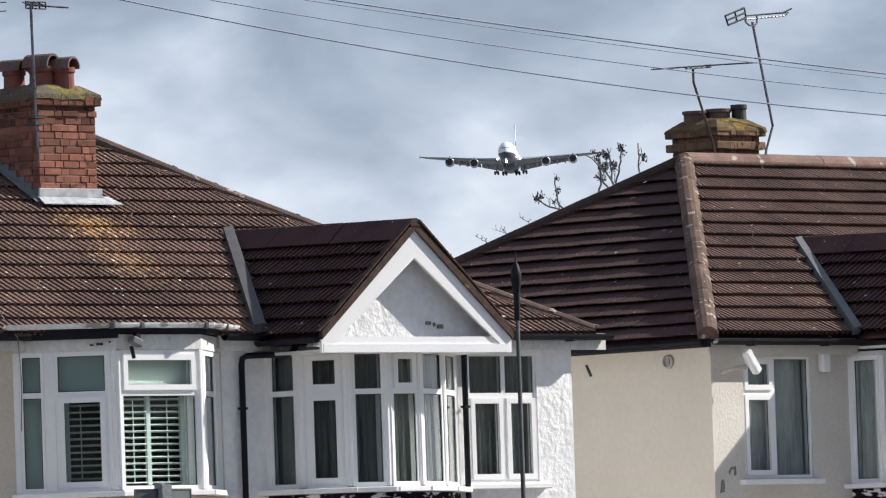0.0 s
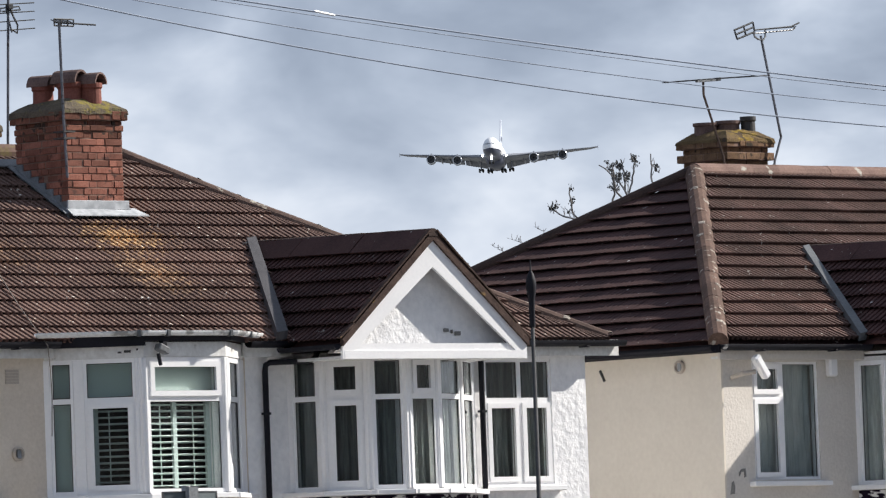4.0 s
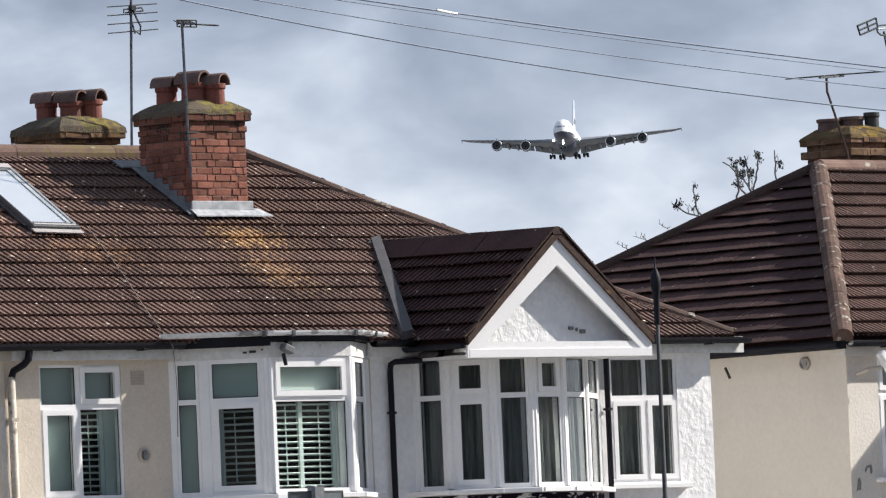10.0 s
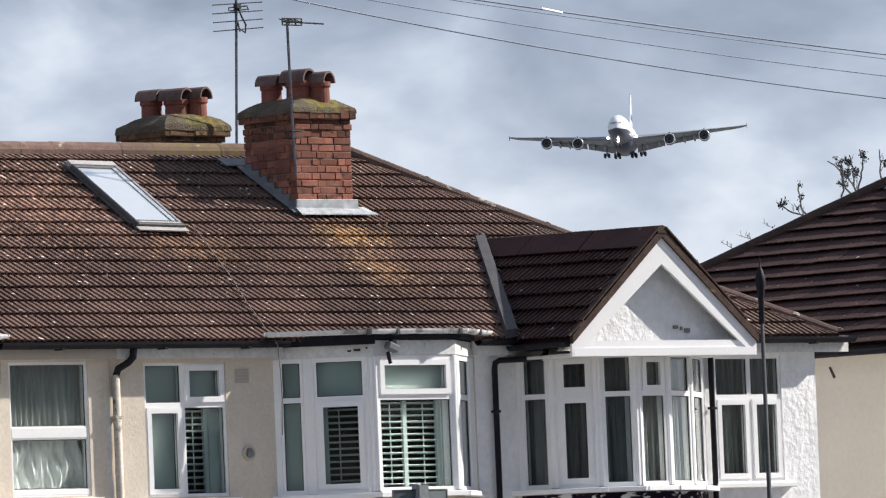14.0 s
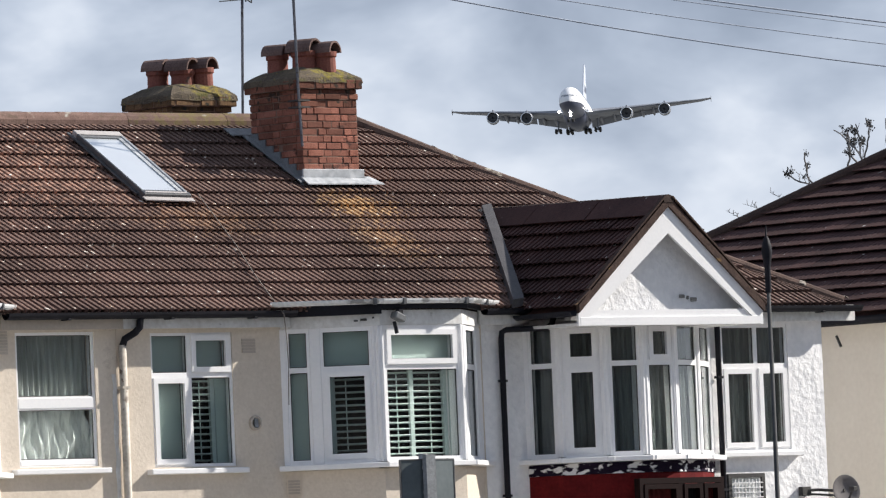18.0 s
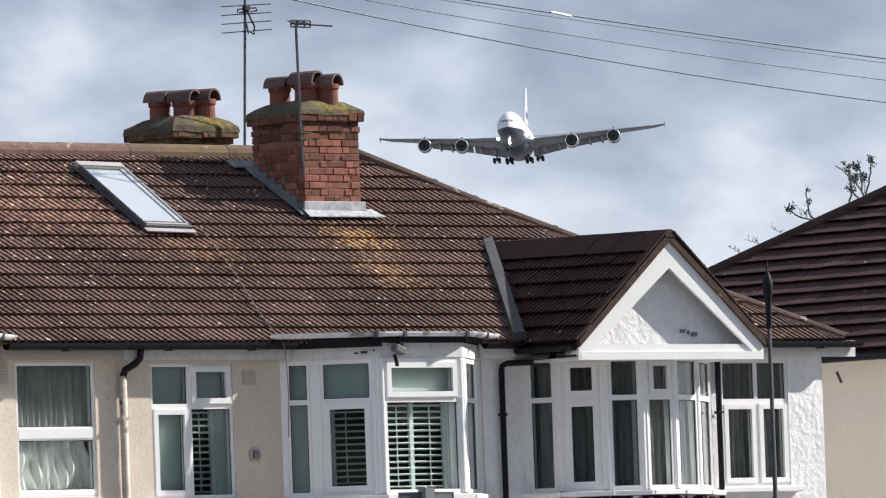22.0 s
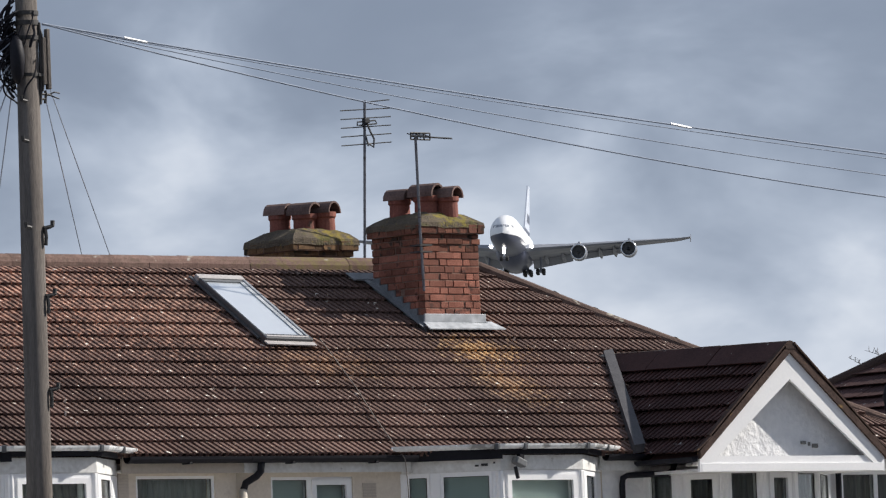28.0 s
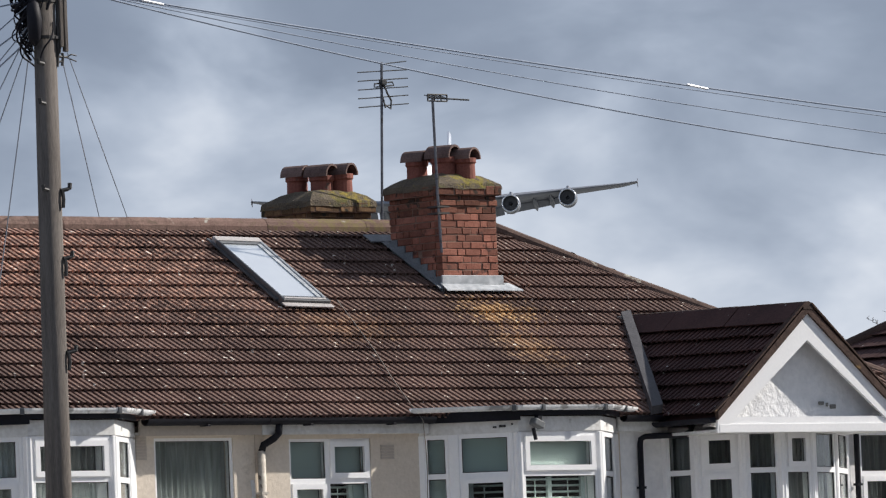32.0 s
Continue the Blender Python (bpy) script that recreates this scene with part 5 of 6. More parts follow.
# ---- the neighbouring house ----
def neighbour():
    m = D_M
    h = thing("corner_house", "cream rendered end house with a brown hipped tile roof", "house", at=None)
    wd = 3.743
    tn = 0.585
    co = 1 / math.sqrt(1 + tn * tn)
    sl = wd / co
    ln = 16.0
    wall("front_wall", h, m @ pose(0, 0.12, 0), 0.156, ln, 0, 5.0, [(0.66, 1.75, 3.56, 4.88), (2.5, 5.0, 3.5, 4.9)], M_D_WALL)
    wall("side_wall", h, m @ pose(0.15, 2 * wd - 0.1, 0, 0, 0, -90), 0, 2 * wd - 0.217, 0, 5.0, [], M_CREAM_SMOOTH, thick=0.03)
    window(h, m @ pose(0.66, 0.14, 3.56), 1.09, 1.32, [(0, 0.50, 0, 0.93, True, "net"), (0.50, 1.09, 0, 1.32, False, "net"), (0, 0.50, 0.93, 1.32, True, "net")])
    pts = [(2.38, 0.12), (2.45, -0.30), (3.0, -0.62), (3.6, -0.72), (4.2, -0.62), (4.8, 0.12)]
    world_pts = [(m @ Vector((*p, 0)))[:2] for p in pts]
    bay(h, world_pts, 3.50, 4.86, [[(0, 1, 0, 1, False, "net")]] * 5, M_RED)
    eaves(h, 0.0, 2.4, m, board=M_D_WALL)
    gutter(h, [m @ Vector((-0.075, 2 * wd, 5.04)), m @ Vector((-0.075, 0, 5.04))], 0.06, M_BLACK)
    bm = B()
    box(bm, -0.012, 0.02, -0.02, 2 * wd, 4.975, 5.07, m)
    part("side_fascia", bm, M_BLACK, h)
    bm = B()
    box(bm, 0.021, 0.149, 0, 2 * wd, 4.98, 4.998, m)
    part("side_soffit", bm, M_BLACK, h)
    bm = B()
    e = -0.03
    v = [bm.verts.new(m @ Vector(p)) for p in ((0, 0, ZE + e), (ln, 0, ZE + e), (ln, 2 * wd, ZE + e), (0, 2 * wd, ZE + e), (wd, wd, ZE + wd * tn + e), (ln, wd, ZE + wd * tn + e))]
    for q in ((0, 1, 5, 4), (3, 0, 4), (2, 3, 4, 5), (1, 2, 5), (0, 3, 2, 1)):
        bm.faces.new([v[i] for i in q])
    roof = part("roof", bm, M_TILE_DARK, h)
    gauge = sl / 14.6
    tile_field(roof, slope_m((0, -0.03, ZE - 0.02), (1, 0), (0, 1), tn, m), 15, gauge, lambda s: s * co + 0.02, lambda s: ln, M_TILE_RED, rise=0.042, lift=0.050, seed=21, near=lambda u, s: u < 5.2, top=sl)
    # Darker tiles than on the front: the side slope's shade in their colour.
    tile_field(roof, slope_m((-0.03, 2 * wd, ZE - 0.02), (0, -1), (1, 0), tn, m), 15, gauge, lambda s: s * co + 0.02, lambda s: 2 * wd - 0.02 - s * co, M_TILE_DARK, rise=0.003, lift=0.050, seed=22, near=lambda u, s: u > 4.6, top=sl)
    top = ZE + wd * tn + 0.03
    ridge_run(roof, m @ Vector((wd, wd, top)), m @ Vector((ln, wd, top + 0.02)), M_RIDGE, r=0.125, step=0.45)
    ridge_run(roof, m @ Vector((-0.02, -0.02, ZE + 0.03)), m @ Vector((wd, wd, top)), M_HIP, r=0.116, step=0.40, name="hip_tile", joints=True)
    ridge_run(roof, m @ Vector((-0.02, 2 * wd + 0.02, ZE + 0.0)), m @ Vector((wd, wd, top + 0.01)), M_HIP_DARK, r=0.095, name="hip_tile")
    bm = B()
    box(bm, 0.15, ln, 2 * wd - 0.1, 2 * wd + 0.1, 0, 5.0, m)
    part("rear_wall", bm, M_CREAM, h)
    return h


neighbour()
gable_roof(D_M, 3.65, -1.0, 6.20, 1.27, 1.08, "front gable with dark brown tiles on the neighbouring house", "front gables")
vl2 = thing("valley_lead", "grey lead valley strip beside the neighbouring gable", "flashing")
bm = B()
a, b = Vector((2.24, -0.08, 5.10)), Vector((3.50, 1.88, 6.22))
prism(bm, [a, a + Vector((0.13, 0, 0.02)), b + Vector((0.10, 0, 0.02)), b], (0, -0.03, 0.09), D_M)
part("strip", bm, M_LEAD_DIM, vl2)
chimney(D_M @ pose(4.62, 4.02, 0), 0.72, 0.72, 6.60, 7.475, M_BRICK_OLD, "weathered yellow-brown brick chimney stack with squat pots",
                  [(0.18, 0.50, 0.14, 0.15), (0.40, 0.34, 0.14, 0.17), (0.60, 0.20, 0.088, 0.215)], (0, 0, 0), ((0.055, 0.09), (0.0, 0.065), (0.06, 0.075)), M_BRICK_OLD, (M_HOOD, M_HOOD, M_IRON), M_MOSS_OCHRE, 0.020)

bm = B()
tube(bm, [(-3.46, 2.05, ZE + 2.05 * TAN + 0.110), (-3.62, 1.55, ZE + 1.55 * TAN + 0.110), (-3.79, 1.03, ZE + 1.03 * TAN + 0.110), (-4.02, 0.45, ZE + 0.45 * TAN + 0.110), (-4.16, -0.03, ZE + 0.07), (-4.17, -0.20, 5.02), (-4.13, -0.18, 4.75), (-4.09, -0.14, 4.50), (-4.07, -0.10, 4.25), (-4.06, -0.08, 4.10)], 0.0055, 5)
tagged(part("aerial_cable", bm, M_CABLE_GREY), "thin pale cable lying down the tiles and wall", "cable")


# ---- aerials, pole, wires, lamp ----
def aerial(name, label, mast, mast_mat, boom, bars, m=I4):
    """A thin mast, a boom and cross bars."""
    t = thing(name, label, "aerial", "television aerials")
    bm = B()
    tube(bm, mast, 0.016, 6, m)
    part("mast", bm, mast_mat, t)
    bm = B()
    tube(bm, boom, 0.010, 6, m)
    part("boom", bm, M_COLUMN, t)
    for a, b in bars:
        bm = B()
        tube(bm, (a, b), 0.0065, 5, m)
        part("element", bm, M_COLUMN, t)
    return t


# comb aerial behind the ridge
bars = [((-1.04, 4.2, 9.12), (-0.70, 4.2, 9.157))]
for k in range(5):
    z = 9.021 - 0.0955 * k
    bars.append(((-1.38, 4.2, z), (-0.69, 4.2, z + 0.044 + 0.003 * k)))
comb = aerial("television_aerial", "comb-shaped television aerial on a thin mast behind the ridge", [(-1.13, 4.2, 7.2), (-1.041, 4.2, 9.14)], M_MAST, [(-1.06, 4.14, 8.64), (-1.00, 4.3, 8.90)], bars)
bm = B()
tube(bm, [(-1.17, 4.18, 8.86), (-1.17, 4.18, 8.90), (-0.92, 4.18, 8.925), (-0.90, 4.18, 8.89), (-1.15, 4.18, 8.865)], 0.009, 5)
box(bm, -1.085, -1.015, 4.15, 4.21, 8.89, 8.945, bevel=0.006)
part("dipole", bm, M_COLUMN, comb)
bm = B()
tube(bm, [(-1.05, 4.17, 8.90), (-1.01, 4.16, 8.80), (-0.96, 4.16, 8.72), (-0.97, 4.16, 8.63), (-1.05, 4.17, 8.68)], 0.011, 5)
part("cable_tail", bm, M_IRON, comb)
# small aerial on the red stack
t1 = aerial("television_aerial", "small television aerial on a mast strapped to the red chimney", [(-1.915, 2.2, 6.92), (-1.94, 2.2, 7.55), (-1.955, 2.2, 8.57)], M_MAST,
            [(-2.02, 2.2, 8.565), (-1.46, 2.2, 8.55)], [((-2.0 + 0.05 * k, 2.12, 8.545), (-2.0 + 0.05 * k, 2.28, 8.60)) for k in range(5)] + [((-1.55 + 0.04 * k, 2.17, 8.55), (-1.55 + 0.04 * k, 2.23, 8.55)) for k in range(2)])
bm = B()
for z in (8.53, 8.60):
    tube(bm, [(-2.02, 2.2, z), (-1.76, 2.2, z)], 0.009, 5)
for x in (-2.02, -1.93, -1.84, -1.76):
    tube(bm, [(x, 2.2, 8.53), (x, 2.2, 8.60)], 0.009, 5)
part("reflector", bm, M_IRON, t1)
for z in (7.33, 7.40):
    bm = B()
    box(bm, -1.96, -1.80, 2.18, 2.36, z, z + 0.018)
    part("bracket", bm, M_IRON, t1)

# two aerials on the neighbour's stack
t2 = aerial("television_aerial", "tall bent-masted television aerial with a box reflector", [(5.29, 3.9, 7.30), (5.315, 3.9, 7.46), (5.443, 3.9, 7.75), (5.154, 3.9, 8.95)], M_MAST,
            [(5.04, 3.9, 9.015), (5.70, 3.9, 9.075), (5.84, 3.9, 9.125)], [((5.3 + 0.06 * k, 3.84, 9.035 + 0.005 * k), (5.3 + 0.06 * k, 3.96, 9.035 + 0.005 * k)) for k in range(8)], D_M)
bm = B()
for f, r in ((0.0, 0.012), (0.5, 0.012), (1.0, 0.012)):
    tube(bm, [(4.739 - 0.043 * f, 3.9, 8.899 + 0.106 * f), (5.05 - 0.023 * f, 3.9, 8.994 + 0.114 * f)], r, 6, D_M)
for f in (0.0, 0.5, 1.0):
    tube(bm, [(4.739 + 0.311 * f, 3.9, 8.899 + 0.095 * f), (4.696 + 0.331 * f, 3.9, 9.005 + 0.103 * f)], 0.012, 6, D_M)
part("reflector", bm, M_COLUMN, t2)
bm = B()
tube(bm, [(5.06, 3.9, 8.975), (5.715, 3.9, 9.035), (5.76, 3.9, 9.06)], 0.009, 6, D_M)
part("lower_boom", bm, M_FRAME_DARK, t2)
bm = B()
tube(bm, [(5.03, 3.9, 9.0), (5.045, 3.9, 8.94), (5.10, 3.9, 8.91), (5.19, 3.9, 8.90), (5.235, 3.9, 8.94), (5.235, 3.9, 9.02)], 0.013, 6, D_M)
part("bracket", bm, M_STEEL, t2)
t3 = aerial("television_aerial", "thin flat television aerial on a bent mast on the chimney", [(4.44, 3.9, 7.40), (4.42, 3.9, 7.512), (4.12, 3.9, 8.22), (4.119, 3.9, 8.40)], M_RUST,
            [(3.457, 3.9, 8.354), (4.4, 3.9, 8.425), (5.228, 3.9, 8.48)], [((3.52 + 0.09 * k, 3.80, 8.36 + 0.0065 * k), (3.52 + 0.09 * k, 4.0, 8.36 + 0.0065 * k)) for k in range(17)], D_M)
bm = B()
box(bm, -0.20, 0.13, -0.02, 0.02, -0.016, 0.016, D_M @ pose(4.18, 3.88, 8.395, 0, -4), 0.004)
part("balun_box", bm, M_STEEL, t3)
bm = B()
box(bm, 0.135, 0.21, -0.022, 0.022, -0.02, 0.02, D_M @ pose(4.18, 3.88, 8.40, 0, -4), 0.004)
part("end_cap", bm, M_COLUMN, t3)


def telegraph_pole():
    p = thing("telegraph_pole", "weathered wooden telegraph pole with cables, steps and a junction cluster", "pole")
    bm = B()
    x, y = -11.895, -4.5
    tube(bm, [(x - 0.03, y, 0), (x - 0.02, y, 4.5), (x + 0.02, y, 9.11)], [0.135, 0.121, 0.102], 20)
    part("shaft", bm, M_WOODPOLE, p, smooth=True)
    for z, s in ((8.95, 0.02), (8.86, 0.022), (8.72, 0.02), (8.375, 0.016)):
        bm = B()
        lathe(bm, [(0.104, z - s), (0.115, z - s), (0.115, z + s), (0.104, z + s)], 20, pose(x + 0.015, y, 0))
        part("band", bm, M_IRON, p)
    rnd = random.Random(5)
    for k in range(64):
        bm = B()
        a = rnd.uniform(1.7, 3.1) if k < 60 else rnd.uniform(3.3, 4.6)
        r0, z0 = 0.115, 8.25 + rnd.uniform(0, 0.68)
        sw, bulge, tall = rnd.uniform(0.3, 1.3), rnd.uniform(0.02, 0.17 if k < 60 else 0.05), rnd.uniform(0.1, 0.45)
        pts = []
        for i in range(13):
            f = i / 12
            aa = a + (f - 0.5) * sw
            rr = r0 + math.sin(f * math.pi) * bulge
            pts.append((x + math.cos(aa) * rr * 1.1, y + math.sin(aa) * rr, z0 + (f - 0.5) * tall + math.sin(f * 9 + k) * 0.012))
        tube(bm, pts, rnd.choice((0.007, 0.009, 0.013)), 5)
        part("cable_loop", bm, M_BLACK, p)
    bm = B()
    tube(bm, [(x - 0.15, y - 0.06, 8.30), (x - 0.18, y - 0.10, 8.36), (x - 0.17, y - 0.10, 8.52), (x - 0.16, y - 0.07, 8.66), (x - 0.13, y - 0.03, 8.72)], [0.025, 0.058, 0.070, 0.062, 0.03], 14)
    part("junction_box", bm, M_BLACK, p, smooth=True)
    bm = B()
    tube(bm, [(x + 0.085, y - 0.078, 8.10), (x + 0.095, y - 0.085, 8.25), (x + 0.10, y - 0.09, 8.60), (x + 0.095, y - 0.085, 8.86)], 0.016, 8)
    tube(bm, [(x + 0.10, y - 0.10, 8.22), (x + 0.125, y - 0.11, 8.40), (x + 0.12, y - 0.105, 8.70), (x + 0.10, y - 0.09, 8.80)], 0.012, 8)
    part("cable_guard", bm, M_IRON, p)
    for dx, z0, z1 in ((0.122, 8.28, 8.72), (0.172, 8.24, 8.80)):
        bm = B()
        box(bm, x + dx - 0.020, x + dx + 0.020, y - 0.125, y - 0.075, z0, z1, bevel=0.006)
        part("guard_strip", bm, M_WOODPOLE, p, "grey weathered guard strip")
    bm = B()
    box(bm, x + 0.05, x + 0.15, y - 0.115, y - 0.085, 8.355, 8.385, bevel=0.004)
    part("guard_clip", bm, M_IRON, p)
    for z, sd in ((6.95, 1), (6.95, -1), (6.32, 1), (5.45, 1), (7.75, -1), (8.12, -1)):
        bm = B()
        if sd > 0:
            tube(bm, [(x + 0.06, y - 0.10, z), (x + 0.11, y - 0.12, z + 0.01), (x + 0.14, y - 0.125, z + 0.02), (x + 0.145, y - 0.125, z + 0.07)], 0.021, 6)
            tube(bm, [(x + 0.07, y - 0.11, z), (x + 0.075, y - 0.115, z - 0.08), (x + 0.07, y - 0.11, z - 0.16)], 0.018, 6)
        else:
            tube(bm, [(x - 0.10, y - 0.12, z), (x - 0.17, y - 0.14, z + 0.01), (x - 0.175, y - 0.14, z + 0.05)], 0.018, 6)
        part("step_iron", bm, M_IRON, p)
    # eye bracket of the drop wires
    bm = B()
    tube(bm, [(x + 0.08, y, 8.23), (x + 0.16, y, 8.205), (x + 0.26, y, 8.20)], 0.012, 6)
    tube(bm, [(x + 0.08, y, 8.13), (x + 0.15, y, 8.155), (x + 0.205, y, 8.16)], 0.012, 6)
    tube(bm, [(x + 0.24, y, 8.20), (x + 0.30, y - 0.01, 8.225), (x + 0.36, y - 0.01, 8.215)], 0.007, 5)
    tube(bm, [(x + 0.24, y, 8.20), (x + 0.30, y + 0.01, 8.185), (x + 0.37, y + 0.01, 8.165)], 0.007, 5)
    tube(bm, [(x + 0.205, y, 8.24), (x + 0.21, y, 8.20), (x + 0.20, y, 8.12)], 0.014, 6)
    part("wire_bracket", bm, M_IRON, p)
    return p


telegraph_pole()


def cable(a, b, sag, r, label, group="overhead cables"):
    bm = B()
    a, b = Vector(a), Vector(b)
    n = 36
    tube(bm, [a.lerp(b, i / n) - Vector((0, 0, sag * 4 * (i / n) * (1 - i / n))) for i in range(n + 1)], r, 6)
    return tagged(part("overhead_cable", bm, M_WIRE), label, "cable", group)


PX, PY = -11.70, -4.5
# span of 24 m to the next pole: end height and sag
for z0, z1, sag, r, lab in ((8.86, 6.986, 0.660, 0.0085, "black cable from the pole across the street front"),
                            (8.86, 7.055, 0.468, 0.006, "thin black cable from the pole across the street front"),
                            (8.86, 7.050, 0.244, 0.0095, "thick black cable from the pole across the street front"),
                            (8.85, 7.025, 0.272, 0.005, "thin pale cable from the pole across the street front")):
    cable((PX, PY, z0), (PX + 24, PY, z1), sag, r, lab)
cable((PX, PY, 8.205), (5.81, 18.45, 7.652), 0.0, 0.0055, "thin drop wire from the pole over the roof")
cable((PX + 0.05, PY, 8.29), (6.421, 18.45, 7.602), 0.0, 0.0055, "thin drop wire from the pole over the roof")
cable((PX - 0.2, PY, 8.75), (-17.5, -2.0, 7.9), 0.1, 0.008, "thin drop wire from the pole along the terrace")
cable((PX - 0.2, PY, 8.60), (-15.2, 0.1, 5.2), 0.06, 0.008, "thin drop wire from the pole to a house front")
cable((PX - 0.2, PY, 8.48), (-14.0, 0.1, 5.1), 0.06, 0.008, "thin drop wire from the pole to a house front")
for z0, end in ((8.46, (-9.5, 0.05, 5.15)), (8.44, (-10.6, 0.05, 5.1)), (8.50, (-11.3, 0.05, 5.1)), (8.52, (-12.9, 0.05, 5.1)), (8.70, (-14.6, 0.05, 5.1))):
    cable((PX - 0.36, PY - 0.05, z0), end, 0.05, 0.006, "thin drop wire from the pole to a house front")

# white sleeves on the upper cable
for x in (-3.98, -10.63):
    f = (x - PX) / 24
    z = 8.86 + (7.05 - 8.86) * f - 4 * 0.244 * f * (1 - f)
    bm = B()
    tube(bm, [(x - 0.13, PY, z + 0.017), (x + 0.13, PY, z - 0.020)], 0.013, 8)
    tagged(part("cable_sleeve", bm, M_PVC), "short white plastic sleeve on the overhead cable", "sleeve", "cable sleeves")


def lamp_post():
    p = thing("street_lamp", "slim grey steel street lamp column with a wrapped black head", "street lamp")
    x, y = -1.39, -4.5
    bm = B()
    tube(bm, [(x, y, 0), (x, y, 1.2), (x, y, 1.25), (x, y, 5.1)], [0.075, 0.075, 0.028, 0.019], 12)
    part("column", bm, M_COLUMN, p, smooth=True)
    bm = B()
    lathe(bm, [(0.030, 4.97), (0.031, 5.22), (0.042, 5.29), (0.054, 5.37), (0.052, 5.43), (0.032, 5.50), (0.010, 5.54), (0.006, 5.64)], 12, pose(x, y, 0))
    part("head", bm, M_BLACK, p, smooth=True)


lamp_post()


def road_sign():
    p = thing("road_sign", "back of two dark grey sign plates on a pale steel post", "road sign")
    x, y = -5.955, -4.5
    bm = B()
    tube(bm, [(x, y, 0), (x, y, 3.44)], 0.045, 12)
    part("post", bm, M_STEEL, p, smooth=True)
    for s, u0, u1, turn in ((-1, -0.300, -0.040, -10), (1, 0.050, 0.405, 12)):
        bm = B()
        mm = pose(x, y - 0.055, 0, 0, 0, turn)
        box(bm, u0, u1, -0.010, 0.010, 2.985, 3.385, mm, 0.008)
        plate = part("plate", bm, M_SIGN, p)
        bm = B()
        ring(bm, mm, u0 - 0.004, u1 + 0.004, 2.981, 3.389, 0.014, -0.016, 0.014)
        part("rim", bm, M_FRAME_DARK, plate)
        for z in (3.05, 3.29):
            bm = B()
            box(bm, -0.06 if s < 0 else 0.0, 0.0 if s < 0 else 0.06, -0.022, -0.011, z, z + 0.03, mm, 0.003)
            part("clip", bm, M_STEEL, plate)
    # pale folded channel that joins the plates
    bm = B()
    prism(bm, [(x - 0.078, y - 0.085, 2.93), (x - 0.055, y - 0.115, 2.93), (x + 0.060, y - 0.115, 2.93), (x + 0.082, y - 0.075, 2.93), (x + 0.005, y - 0.060, 2.93)], (0, 0, 0.50))
    part("channel", bm, M_LEAD_DARK, p, "mid grey channel between the plates")


road_sign()


def satellite_dish():
    p = thing("satellite_dish", "grey satellite dish on a dark wall bracket", "satellite dish")
    at = Vector((3.375, -0.28, 3.060))
    bm = B()
    mm = Matrix.Translation(at) @ pose(0, 0, 0, 80, 0, -10)
    lathe(bm, [(0.0001, -0.03), (0.07, -0.024), (0.125, -0.009), (0.168, 0.010), (0.172, 0.009), (0.133, -0.016), (0.07, -0.032), (0.0001, -0.038)], 24, mm)
    part("dish", bm, M_DISH, p, smooth=True)
    bm = B()
    tube(bm, [at + Vector((0, 0.02, 0)), at + Vector((-0.02, 0.10, 0.0)), (3.24, 0.0, 3.08), (3.12, 0.06, 3.08)], 0.016, 8)
    tube(bm, [at + Vector((0, 0.03, -0.06)), (3.24, 0.01, 3.03), (3.12, 0.06, 3.04)], 0.012, 8)
    part("bracket", bm, M_IRON, p)
    bm = B()
    box(bm, 3.04, 3.17, 0.045, 0.115, 3.02, 3.12, bevel=0.006)
    part("wall_plate", bm, M_IRON, p)
    bm = B()
    tube(bm, [at + Vector((-0.02, -0.02, -0.165)), at + Vector((-0.07, -0.12, -0.09)), at + Vector((-0.09, -0.20, 0.0))], 0.012, 8)
    box(bm, -0.028, 0.028, -0.04, 0.04, -0.025, 0.025, Matrix.Translation(at + Vector((-0.09, -0.21, 0.01))), 0.006)
    part("receiver", bm, M_IRON, p)


satellite_dish()


# ---- small fittings ----
def fitting(name, label, category, m, pieces):
    t = thing(name, label, category)
    for nm, mat, fn in pieces:
        bm = B()
        fn(bm, m)
        part(nm, bm, mat, t)
    return t


fitting("security_light", "white tube-shaped security light on a wall arm", "wall light", D_M, [
    ("lamp_body", M_PVC, lambda bm, m: box(bm, -0.05, 0.05, -0.05, 0.05, -0.15, 0.15, m @ pose(0.53, -0.14, 4.81, 0, -38), 0.02)),
    ("arm", M_GREIGE, lambda bm, m: tube(bm, [(0.30, 0.10, 4.70), (0.34, -0.03, 4.74), (0.48, -0.10, 4.76)], 0.026, 8, m))])
fitting("alarm_box", "white plastic alarm box on the wall", "alarm box", D_M, [
    ("cover", M_PVC, lambda bm, m: box(bm, 1.87, 2.01, 0.03, 0.12, 4.71, 4.98, m, 0.02))])
for mm, x, z, lab in ((pose(0, WALL_Y, 0), -4.36, 3.93, "round plastic wall vent"), (D_M @ pose(0.15, 0, 0, 0, 0, -90), -0.73, 4.85, "round plastic wall vent")):
    fitting("wall_vent", lab, "vent", mm, [
        ("collar", M_GREIGE, lambda bm, m, x=x, z=z: lathe(bm, [(0.075, 0.0), (0.075, 0.03), (0.055, 0.04), (0.045, 0.01)], 18, m @ pose(x, 0, z, 90))),
        ("flap", M_STEEL, lambda bm, m, x=x, z=z: box(bm, x - 0.02, x + 0.03, -0.03, -0.012, z - 0.045, z + 0.045, m))])
